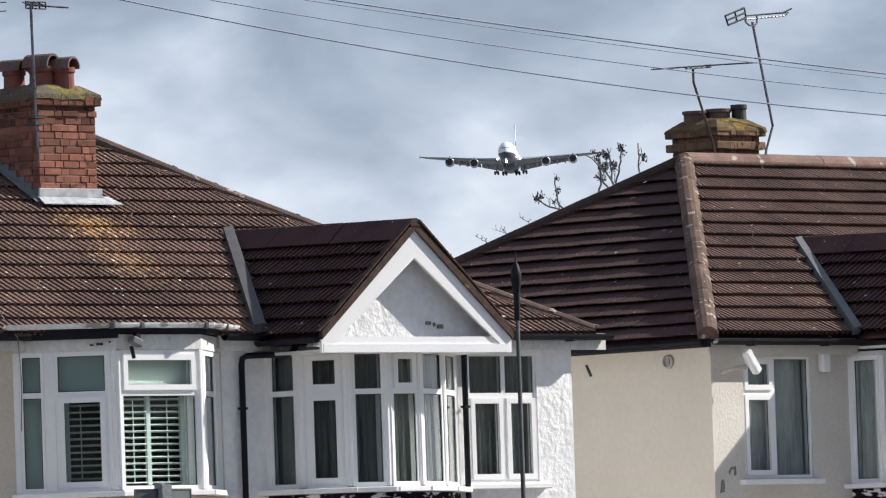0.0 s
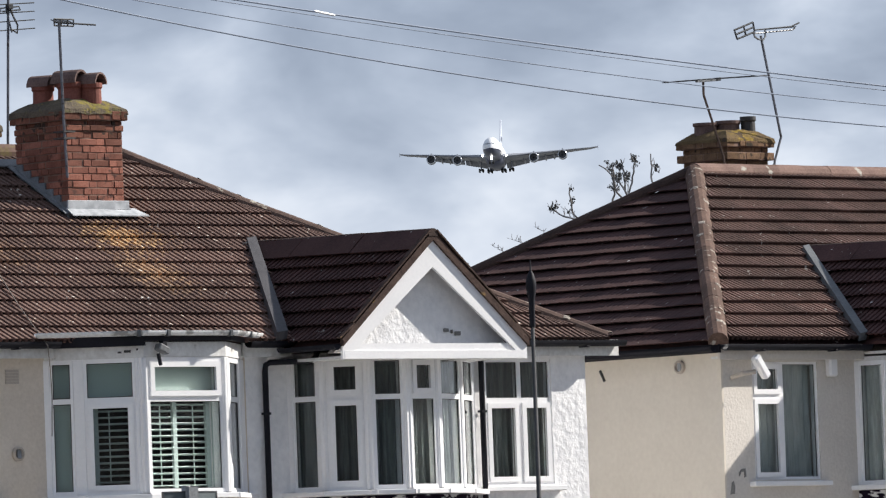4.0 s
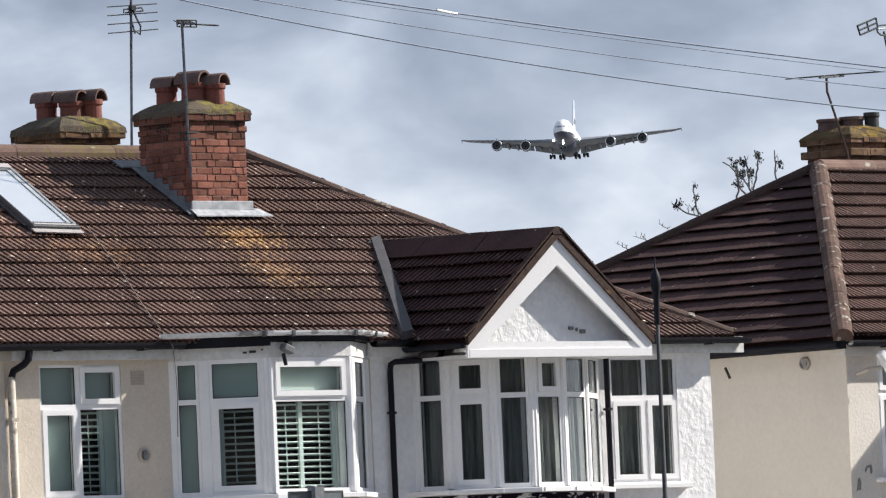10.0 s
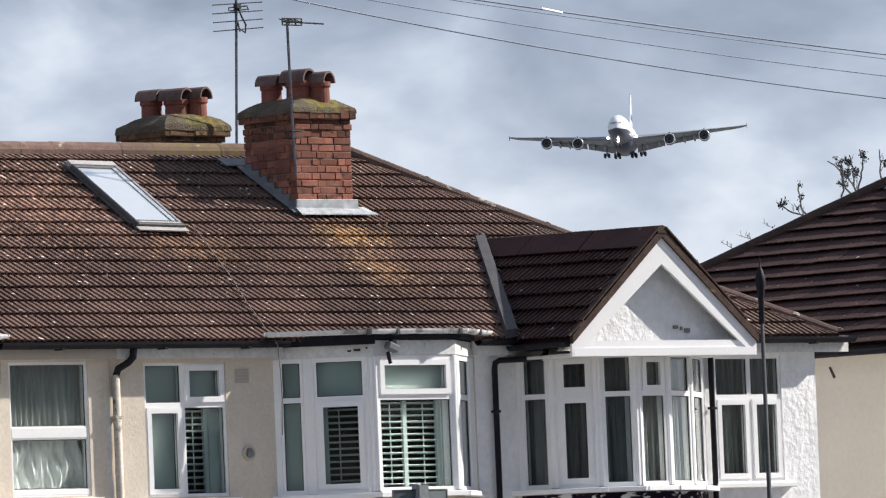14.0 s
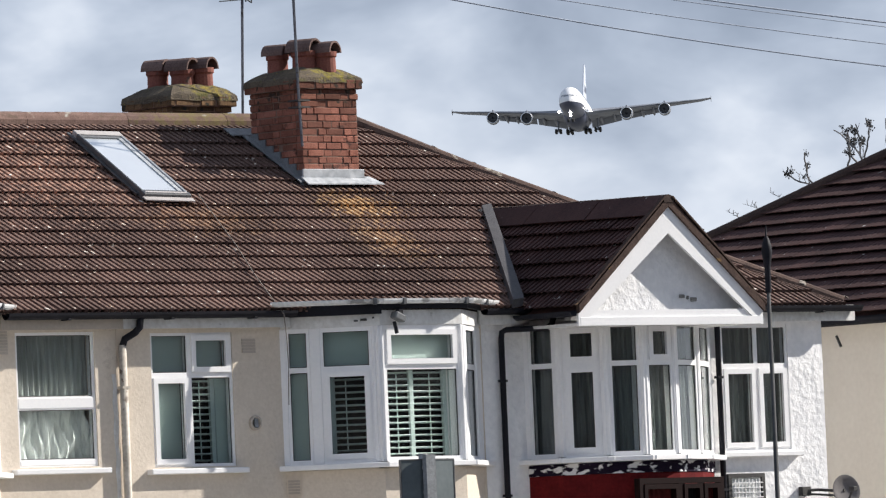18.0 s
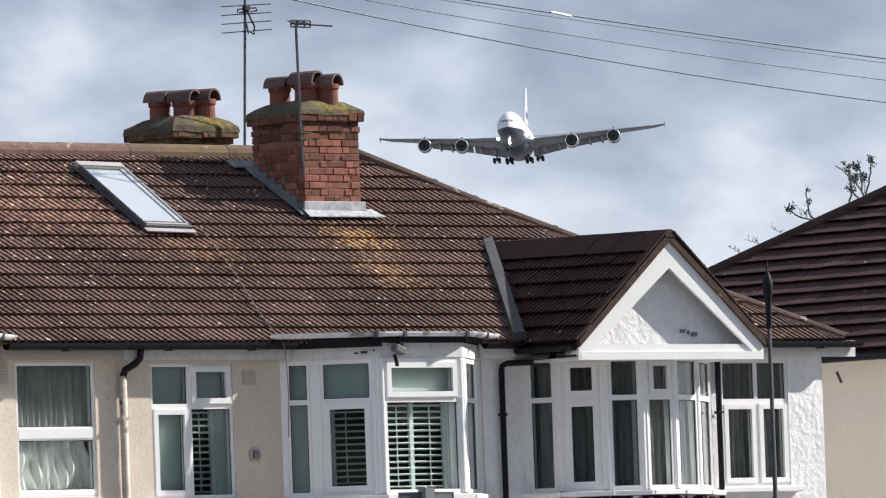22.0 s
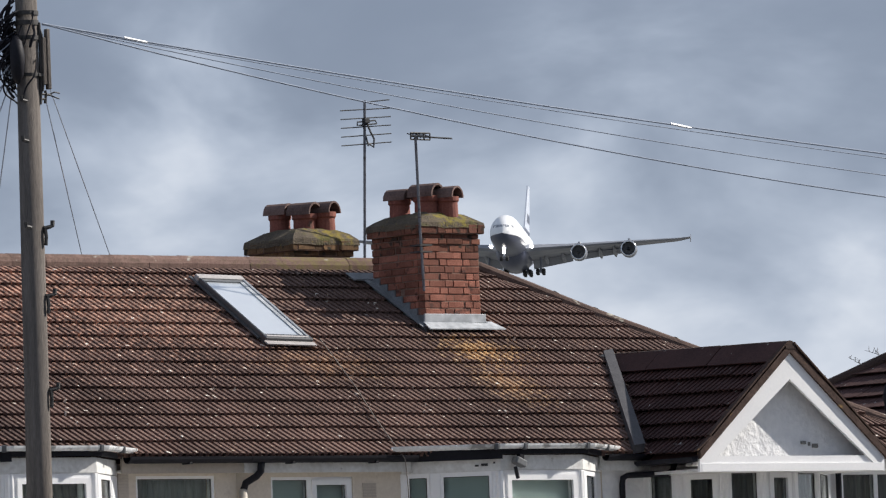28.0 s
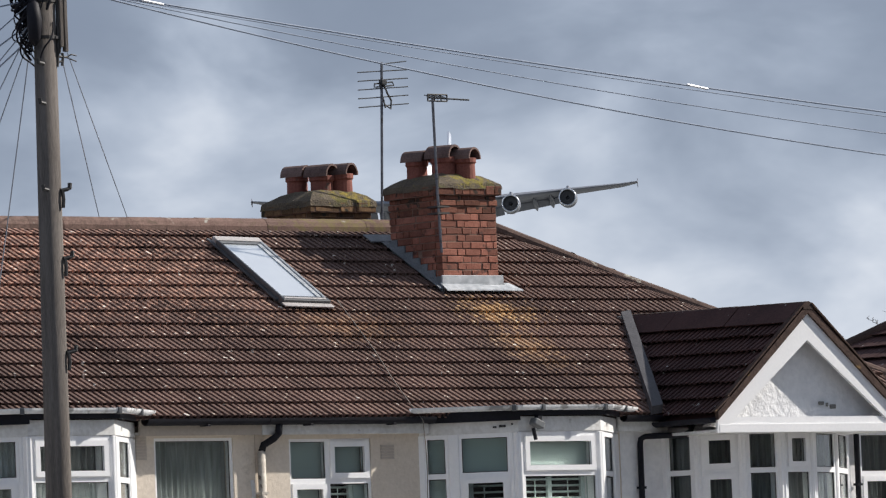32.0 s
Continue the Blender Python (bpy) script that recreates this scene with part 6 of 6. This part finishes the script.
for x, z, hw, n in ((-4.40, 4.72, 0.085, 5), (-7.525, 4.74, 0.065, 8)):
    fitting("air_brick", "beige air brick in the wall", "vent", pose(0, WALL_Y, 0), [
        ("grille", M_GREIGE, lambda bm, m, x=x, z=z, hw=hw, n=n: [box(bm, x - hw, x + hw, -0.012, 0.0, z - 0.075 + 0.03 * k, z - 0.075 + 0.03 * k + 0.026, m) for k in range(n)])])

fitting("floodlight", "small grey floodlight with a black sensor under the bay's gutter", "wall light", pose(0, 0, 0), [
    ("lamp_body", M_LEAD_DIM, lambda bm, m: box(bm, -0.08, 0.06, -0.05, 0.05, -0.04, 0.035, m @ pose(-3.05, -0.68, 4.955, 0, 24), 0.012)),
    ("bracket", M_BLACK, lambda bm, m: box(bm, -0.03, 0.03, 0.0, 0.06, 0.03, 0.09, m @ pose(-3.02, -0.68, 4.955), 0.005)),
    ("sensor", M_BLACK, lambda bm, m: tube(bm, [(-3.125, -0.69, 4.91), (-3.11, -0.69, 4.85), (-3.095, -0.69, 4.79)], 0.02, 8, m))])
for nm, loop in (("small", ((0.23, 3.40), (0.30, 3.41), (0.31, 3.49), (0.29, 3.55), (0.26, 3.53), (0.25, 3.47))),
                 ("hooked", ((0.38, 3.63), (0.42, 3.68), (0.49, 3.69), (0.50, 3.60), (0.47, 3.585), (0.47, 3.655), (0.42, 3.65), (0.39, 3.60)))):
    fitting("plaster_patch", "bare grey chip in the cream render", "wall damage", D_M, [
        ("chip", M_CHIP, lambda bm, m, loop=loop: prism(bm, [(x, 0.112, z) for x, z in loop], (0, 0.007, 0), m))])

fitting("air_brick", "brown air brick below the bay's sill", "vent", hm, [
    ("grille", M_GREIGE, lambda bm, m: [box(bm, 0.06, 0.18, -0.010, 0.0, 3.19 + 0.03 * k, 3.213 + 0.03 * k, m) for k in range(5)])])

# strip of old paint beside the white pipe
rnd = random.Random(8)
scar = [(-6.163 + 0.030 * (k / 26) + rnd.uniform(-0.012, 0.012), 4.45 - 0.14 * k) for k in range(32)]
scar += [(x + 0.055 + rnd.uniform(-0.012, 0.014), z) for x, z in reversed(scar)]
fitting("paint_scar", "pale strip of old paint beside the rainwater pipe", "wall damage", I4, [
    ("strip", M_PAINT, lambda bm, m: prism(bm, [(x, WALL_Y - 0.005, z) for x, z in scar], (0, 0.004, 0), m))])
x = -5.88
while x < -4.35:
    ln = rnd.uniform(0.05, 0.22)
    bm = B()
    box(bm, x, x + ln, -0.035, -0.012, 5.075, 5.092, pose(0, 0, 0, 0, rnd.uniform(-0.1, 0.1)), 0.005)
    part("mortar_dab", bm, M_JOINT, house_b)
    x += ln + rnd.uniform(0.05, 0.30)

# tie and mark on the neighbour's side wall
fitting("wall_tie", "short rusty iron tie on the side wall", "wall tie", D_M, [
    ("bar", M_IRON, lambda bm, m: box(bm, 0.13, 0.149, -0.07, 0.07, -0.012, 0.012, m @ pose(0, 1.93, 4.81, 62)))])


# ---- tree behind the houses ----
def tree(at, leaders, seed):
    """A tree whose limbs rise from one bole; leaders: x, height where a spray begins, x, height of its tip, leafiness."""
    t = thing("bare_tree", "nearly bare tree with thin twigs and dark leaf clumps", "tree", "trees behind the roofs")
    rnd = random.Random(seed)
    at = Vector(at)
    bole = min(l[1] for l in leaders) - 1.6
    bm, leaf = B(), B()
    tube(bm, [at, at + Vector((0.04, 0, bole * 0.5)), at + Vector((0, 0, bole))], [0.12, 0.10, 0.075], 8)

    def clump(q, r):
        for _ in range(30):
            c = q + Vector((rnd.gauss(0, r * 0.45), rnd.gauss(0, r * 0.45), rnd.gauss(-r * 0.2, r * 0.5)))
            s = rnd.uniform(0.3, 0.55) * r
            e = Euler((rnd.uniform(0, 6), rnd.uniform(0, 6), rnd.uniform(0, 6))).to_matrix()
            leaf.faces.new([leaf.verts.new(c + e @ Vector(v) * s) for v in ((1, 0, 0.2), (0, 0.6, 0), (-1, 0, -0.2), (0, -0.6, 0))])

    def twig(p, d, ln, r, leafy, depth):
        pts, q, dd = [p], p, d.copy()
        for i in range(5):
            dd = (dd + Vector((rnd.uniform(-0.25, 0.25), rnd.uniform(-0.25, 0.25), rnd.uniform(-0.05, 0.22)))).normalized()
            q = q + dd * ln / 5
            pts.append(q)
        tube(bm, pts, [max(r * (1 - 0.12 * i), 0.0035) for i in range(6)], 5)
        if rnd.random() < leafy * 1.25:
            clump(pts[rnd.randint(2, 5)], rnd.uniform(0.028, 0.056))
        if depth:
            for k in range(2):
                a = rnd.uniform(0, 6.28)
                twig(pts[rnd.randint(1, 4)], Vector((math.cos(a) * 0.7, math.sin(a) * 0.7, 0.75)).normalized(), ln * 0.5, r * 0.7, leafy, depth - 1)

    for x0, z0, x1, z1, leafy in leaders:
        foot = at + Vector((0, 0, bole - rnd.uniform(0.0, 0.8)))
        base, tip = Vector((x0, at.y + rnd.uniform(-0.3, 0.3), z0)), Vector((x1, at.y + rnd.uniform(-0.3, 0.3), z1))
        tube(bm, [foot, foot.lerp(base, 0.45) + Vector((0, 0, -0.12)), foot.lerp(base, 0.8) + Vector((0, 0, -0.08)), base], [0.05, 0.035, 0.022, 0.016 if leafy else 0.008], 6)
        pts = []
        bend = (tip - base).cross(Vector((0, 1, 0))) * rnd.uniform(-0.16, 0.16)
        for i in range(9):
            f = i / 8
            pts.append(base.lerp(tip, f) + bend * math.sin(f * math.pi) + Vector((rnd.uniform(-0.012, 0.012), rnd.uniform(-0.02, 0.02), 0)))
        tube(bm, pts, [(0.016 if leafy else 0.008) - 0.0008 * i for i in range(9)], 6)
        ln = (tip - base).length
        for i in range(2, 8):
            if rnd.random() < 0.75:
                a = rnd.choice((-1, 1))
                twig(pts[i], Vector((a * rnd.uniform(0.4, 0.9), rnd.uniform(-0.4, 0.4), 0.7)).normalized(), ln * rnd.uniform(0.14, 0.30), 0.007 if leafy else 0.0045, leafy, 1 if i < 6 else 0)
    part("trunk", bm, M_TWIG, t)
    part("crown", leaf, M_BUD, t)


tree((24.2, 22.0, 0.0), [(24.10, 8.10, 23.66, 8.70, 0.30), (24.16, 8.16, 23.84, 8.64, 0.42), (24.24, 8.20, 24.04, 8.74, 0.36), (24.40, 8.28, 24.20, 8.80, 0.30), (24.50, 8.33, 24.34, 8.88, 0.14), (24.52, 8.33, 24.52, 8.86, 0.12)], 4)
tree((23.2, 22.2, 0.0), [(23.38, 7.90, 23.12, 8.36, 0.20), (23.36, 7.90, 23.04, 8.14, 0.22), (22.80, 7.66, 22.70, 7.84, 0.0)], 9)
tree((21.8, 22.2, 0.0), [(22.10, 7.44, 21.98, 7.58, 0.0), (22.40, 7.54, 22.33, 7.68, 0.0), (21.40, 7.22, 21.33, 7.36, 0.0)], 11)



# ---- the airliner ----
def airliner():
    a = thing("airliner", "four-engined white and dark blue airliner with its wheels down", "aeroplane")
    # y ahead is the nose; x to the aircraft's right; origin at the nose
    sec = []
    prof = [(0.0, 0.05, -0.3), (0.6, 1.1, -0.2), (2.0, 2.1, 0.0), (4.5, 3.05, 0.25), (8.0, 3.5, 0.4), (13.0, 3.57, 0.45), (45.0, 3.57, 0.45), (54.0, 3.1, 0.9), (62.0, 2.1, 1.7), (69.0, 0.9, 2.6), (72.5, 0.25, 3.0)]
    up, low = B(), B()
    seg = 28
    rows = []
    for d, r, zc in prof:
        row = []
        for k in range(seg):
            an = 2 * math.pi * k / seg
            ry = 1.22 if math.sin(an) > 0 else 1.10
            row.append(Vector((math.cos(an) * r, -d, zc + math.sin(an) * r * ry)))
        rows.append(row)
    for bmx, keep in ((up, lambda k: not (seg // 2 + 1 <= k < seg - 1)), (low, lambda k: seg // 2 + 1 <= k < seg - 1)):
        vv = [[bmx.verts.new(p) for p in row] for row in rows]
        for ra, rb in zip(vv, vv[1:]):
            for k in range(seg):
                if keep(k):
                    bmx.faces.new((ra[k], ra[(k + 1) % seg], rb[(k + 1) % seg], rb[k]))
        for v in [v for v in bmx.verts if not v.link_faces]:
            bmx.verts.remove(v)
    fus = part("fuselage", up, M_PLANE_WHITE, a, "white upper fuselage", smooth=True)
    part("belly", low, M_PLANE_BELLY, a, "dark blue lower fuselage", smooth=True)
    # belly fairing
    bm = B()
    tube(bm, [(0, -20, -1.6), (0, -25, -1.7), (0, -36, -1.8), (0, -44, -1.7)], [1.9, 3.75, 3.85, 1.6], 20)
    part("belly_fairing", bm, M_PLANE_BELLY, a, smooth=True)
    # cockpit windows follow the nose
    def nose_y(x, z):
        lo_d, hi_d = 0.0, 9.0
        for _ in range(30):
            d = (lo_d + hi_d) / 2
            k = next(i for i in range(len(prof) - 1) if prof[i][0] <= d <= prof[i + 1][0])
            f = (d - prof[k][0]) / (prof[k + 1][0] - prof[k][0])
            r, zc = prof[k][1] + f * (prof[k + 1][1] - prof[k][1]), prof[k][2] + f * (prof[k + 1][2] - prof[k][2])
            inside = (x / r) ** 2 + ((z - zc) / (r * 1.22)) ** 2 < 1
            lo_d, hi_d = (lo_d, d) if inside else (d, hi_d)
        return -lo_d + 0.05

    for k in range(-3, 3):
        bm = B()
        xa, xb = k * 0.78 + 0.05, k * 0.78 + 0.73
        quad = [bm.verts.new((x * 1.01, nose_y(x, z), z)) for x, z in ((xa, 1.10), (xb, 1.10), (xb, 1.72), (xa, 1.72))]
        bm.faces.new(quad)
        part("cockpit_window", bm, M_PLANE_GLASS, fus)
    # wings: loops of chord sections
    stations = [(2.6, -22.5, 17.5, -1.3, 2.4), (12.0, -30.2, 11.4, 0.1, 1.35), (24.0, -38.2, 7.4, 1.8, 0.85), (36.0, -46.0, 4.2, 3.4, 0.45), (38.9, -48.3, 2.4, 4.0, 0.22)]
    for s in (-1, 1):
        bm = B()
        rws = []
        for x, yl, ch, z, th in stations:
            row = []
            for fx, fz in ((0, 0.0), (0.06, 0.42), (0.3, 0.62), (0.65, 0.36), (1.0, -0.10), (0.65, -0.30), (0.3, -0.42), (0.06, -0.30)):
                row.append(bm.verts.new((s * x, yl - fx * ch, z + fz * th - fx * ch * 0.045)))
            rws.append(row)
        for ra, rb in zip(rws, rws[1:]):
            for k in range(8):
                bm.faces.new((ra[k], ra[(k + 1) % 8], rb[(k + 1) % 8], rb[k]))
        bm.faces.new(rws[0])
        bm.faces.new(rws[-1][::-1])
        wing = part("wing", bm, M_PLANE_WING, a, "grey swept wing")
        # lowered flaps
        bm = B()
        for (xa, ya, za, ca), (xb, yb, zb, cb) in (((3.6, -39.4, -2.1, 3.6), (12.5, -41.4, -0.65, 2.6)), ((12.9, -41.6, -0.6, 2.5), (24.5, -45.4, 1.25, 1.9))):
            prism(bm, [(s * xa, ya, za), (s * xb, yb, zb), (s * xb, yb - cb * 0.86, zb - cb * 0.5), (s * xa, ya - ca * 0.86, za - ca * 0.5)], (0, 0, 0.22))
        part("flap", bm, M_PLANE_WING, wing)
        for x, yl, z in ((6.8, -38.0, -1.95), (10.6, -40.0, -1.35), (18.8, -43.0, -0.1), (22.0, -44.4, 0.45)):
            bm = B()
            tube(bm, [(s * x, yl + 5, z + 0.55), (s * x, yl + 2, z), (s * x, yl - 2, z - 0.5), (s * x, yl - 4.2, z - 0.95)], [0.1, 0.48, 0.46, 0.08], 8)
            part("flap_fairing", bm, M_PLANE_WING, wing)
        for x, yl, z in ((14.9, -27.8, -1.55), (25.7, -35.8, 0.05)):
            bm = B()
            em = Matrix.Translation((s * x, yl, z)) @ pose(0, 0, 0, 90)
            lathe(bm, [(1.50, 0.1), (1.62, 0.0), (1.80, 0.25), (1.92, 1.2), (1.86, 3.0), (1.5, 4.6), (1.05, 5.6), (0.55, 6.6), (0.01, 7.2)], 24, em)
            nac = part("engine", bm, M_PLANE_WING, a, "grey engine nacelle", smooth=True)
            bm = B()
            lathe(bm, [(1.50, 0.12), (1.62, -0.03), (1.80, 0.10), (1.83, 0.42)], 24, em)
            part("inlet_lip", bm, M_ENGINE_LIP, nac, "bare metal inlet lip", smooth=True)
            bm = B()
            lathe(bm, [(1.51, 0.12), (1.46, 0.9), (0.4, 0.95), (0.01, 0.5)], 24, em)
            part("fan", bm, M_FAN, nac)
            bm = B()
            prism(bm, [(s * x - 0.2, yl - 0.8, z + 1.7), (s * x + 0.2, yl - 0.8, z + 1.7), (s * x + 0.2, yl - 6.5, z + 2.0), (s * x - 0.2, yl - 6.5, z + 2.0)], (0, -0.6, 0.75))
            part("pylon", bm, M_PLANE_WING, nac)
        # tailplane
        bm = B()
        prism(bm, [(s * 1.2, -60.5, 2.5), (s * 15.2, -69.5, 3.9), (s * 15.2, -72.2, 3.9), (s * 1.2, -69.0, 2.5)], (0, 0, 0.5))
        part("tailplane", bm, M_PLANE_WING, a)
        # winglet fence
        bm = B()
        prism(bm, [(s * 38.9, -48.2, 3.9), (s * 38.9, -50.0, 4.8), (s * 38.9, -51.3, 3.9), (s * 38.9, -50.1, 3.0)], (s * 0.12, 0, 0))
        part("wing_fence", bm, M_PLANE_WING, wing)
        bm = B()
        bmesh.ops.create_icosphere(bm, subdivisions=2, radius=0.42, matrix=Matrix.Translation((s * 4.6, -23.2, -0.75)))
        part("landing_light", bm, M_LAMP, a, "lit landing light")
    # fin
    bm = B()
    prism(bm, [(-0.15, -54.0, 4.2), (-0.15, -65.2, 18.2), (-0.15, -69.6, 18.2), (-0.15, -69.2, 4.2)], (0.30, 0, 0))
    part("fin", bm, M_PLANE_FIN, a, "pale tail fin with dark blue marks")
    bm = B()
    prism(bm, [(-0.17, -53.9, 4.1), (-0.17, -56.8, 7.6), (-0.17, -69.7, 7.6), (-0.17, -69.4, 4.1)], (0.34, 0, 0))
    part("fin_foot", bm, M_PLANE_BELLY, a)
    bm = B()
    prism(bm, [(-0.17, -62.0, 9.4), (-0.17, -64.0, 11.6), (-0.17, -69.5, 11.2), (-0.17, -69.3, 9.4)], (0.34, 0, 0))
    part("fin_mark", bm, M_PLANE_BELLY, a)
    # gear
    for x, y, n, rw in ((0, -5.4, 1, 0.6), (-5.9, -33.0, 2, 0.72), (5.9, -33.0, 2, 0.72), (-2.7, -36.0, 3, 0.72), (2.7, -36.0, 3, 0.72)):
        bm = B()
        zb = -5.5
        tube(bm, [(x, y, -2.2), (x, y, zb)], 0.26, 10)
        if n > 1:
            tube(bm, [(x, y + 1.0 * (n - 1), zb), (x, y - 1.0 * (n - 1), zb)], 0.2, 8)
        gear = part("landing_gear", bm, M_PLANE_WING, a)
        for i in range(n):
            yy = y + (i - (n - 1) / 2) * 1.75
            for sx in (-1, 1):
                bm = B()
                lathe(bm, [(0.25, -0.33), (rw * 0.9, -0.33), (rw, -0.22), (rw, 0.22), (rw * 0.9, 0.33), (0.25, 0.33)], 14, Matrix.Translation((x + sx * 0.66, yy, zb)) @ pose(0, 0, 0, 0, 90), close=True)
                part("wheel", bm, M_TYRE, gear)
    for z in (-3.35, -4.05):
        bm = B()
        bmesh.ops.create_icosphere(bm, subdivisions=2, radius=0.36, matrix=Matrix.Translation((0, -5.0, z)))
        part("nose_light", bm, M_LAMP, a, "lit taxi light")
    return a


plane = airliner()
# seconds, place of the nose, bearing seen from the street
PLANE = [
    (0, 2262.9, 2527.1, 208.9, 41.81),
    (1, 2225.4, 2489.7, 208.2, 41.76),
    (2, 2187.6, 2452.4, 206.0, 41.70),
    (3, 2149.8, 2414.6, 203.7, 41.65),
    (4, 2112.0, 2376.4, 201.7, 41.60),
    (5, 2074.2, 2337.9, 199.8, 41.55),
    (6, 2036.2, 2299.1, 197.7, 41.50),
    (7, 1997.9, 2260.2, 195.4, 41.45),
    (8, 1959.3, 2221.2, 192.9, 41.39),
    (9, 1920.3, 2182.1, 190.3, 41.32),
    (10, 1881.0, 2143.0, 187.5, 41.25),
    (11, 1841.4, 2103.8, 184.7, 41.18),
    (12, 1801.5, 2064.3, 181.6, 41.09),
    (13, 1761.4, 2024.7, 178.2, 41.01),
    (14, 1721.2, 1984.9, 174.7, 40.92),
    (15, 1680.9, 1944.7, 170.9, 40.83),
    (16, 1640.5, 1904.3, 167.0, 40.74),
    (17, 1600.0, 1863.5, 163.2, 40.65),
    (18, 1559.4, 1822.4, 159.7, 40.55),
    (19, 1518.6, 1781.1, 156.4, 40.46),
    (20, 1477.6, 1739.5, 153.4, 40.35),
    (21, 1436.4, 1697.6, 150.5, 40.25),
    (22, 1394.9, 1655.6, 147.7, 40.13),
    (23, 1353.2, 1613.4, 144.8, 40.01),
    (24, 1311.3, 1571.1, 141.5, 39.88),
    (25, 1269.2, 1528.5, 138.0, 39.74),
    (26, 1226.9, 1485.7, 134.2, 39.60),
    (27, 1184.6, 1442.5, 130.4, 39.45),
    (28, 1142.2, 1399.0, 126.8, 39.29),
    (29, 1099.8, 1355.0, 123.5, 39.14),
    (30, 1057.4, 1310.7, 120.3, 38.98),
    (31, 1015.0, 1266.0, 116.9, 38.82),
    (32, 972.4, 1221.0, 113.3, 38.64),
]


def motions():
    rows = []
    for t, x, y, z, bearing in PLANE:
        turn = 3.6 + 1.4 * t / 32
        bank = float(np.interp(t, (0, 2.5, 6, 9, 19, 23, 25.5, 27.5, 29, 31, 32), (-0.4, -0.4, 0.4, 0.4, 0.3, 0.8, 0.8, -2.2, -1.6, -0.2, 0.4)))
        # the nose points back towards the street, a little to its left
        rows.append((t, pose(x, y, z, 0, 0, 180 - bearing - turn) @ pose(0, 0, 0, 3.0) @ pose(0, 0, 0, 0, bank) @ pose(1.35, 0, 0)))
    walk(plane, rows)


motions()
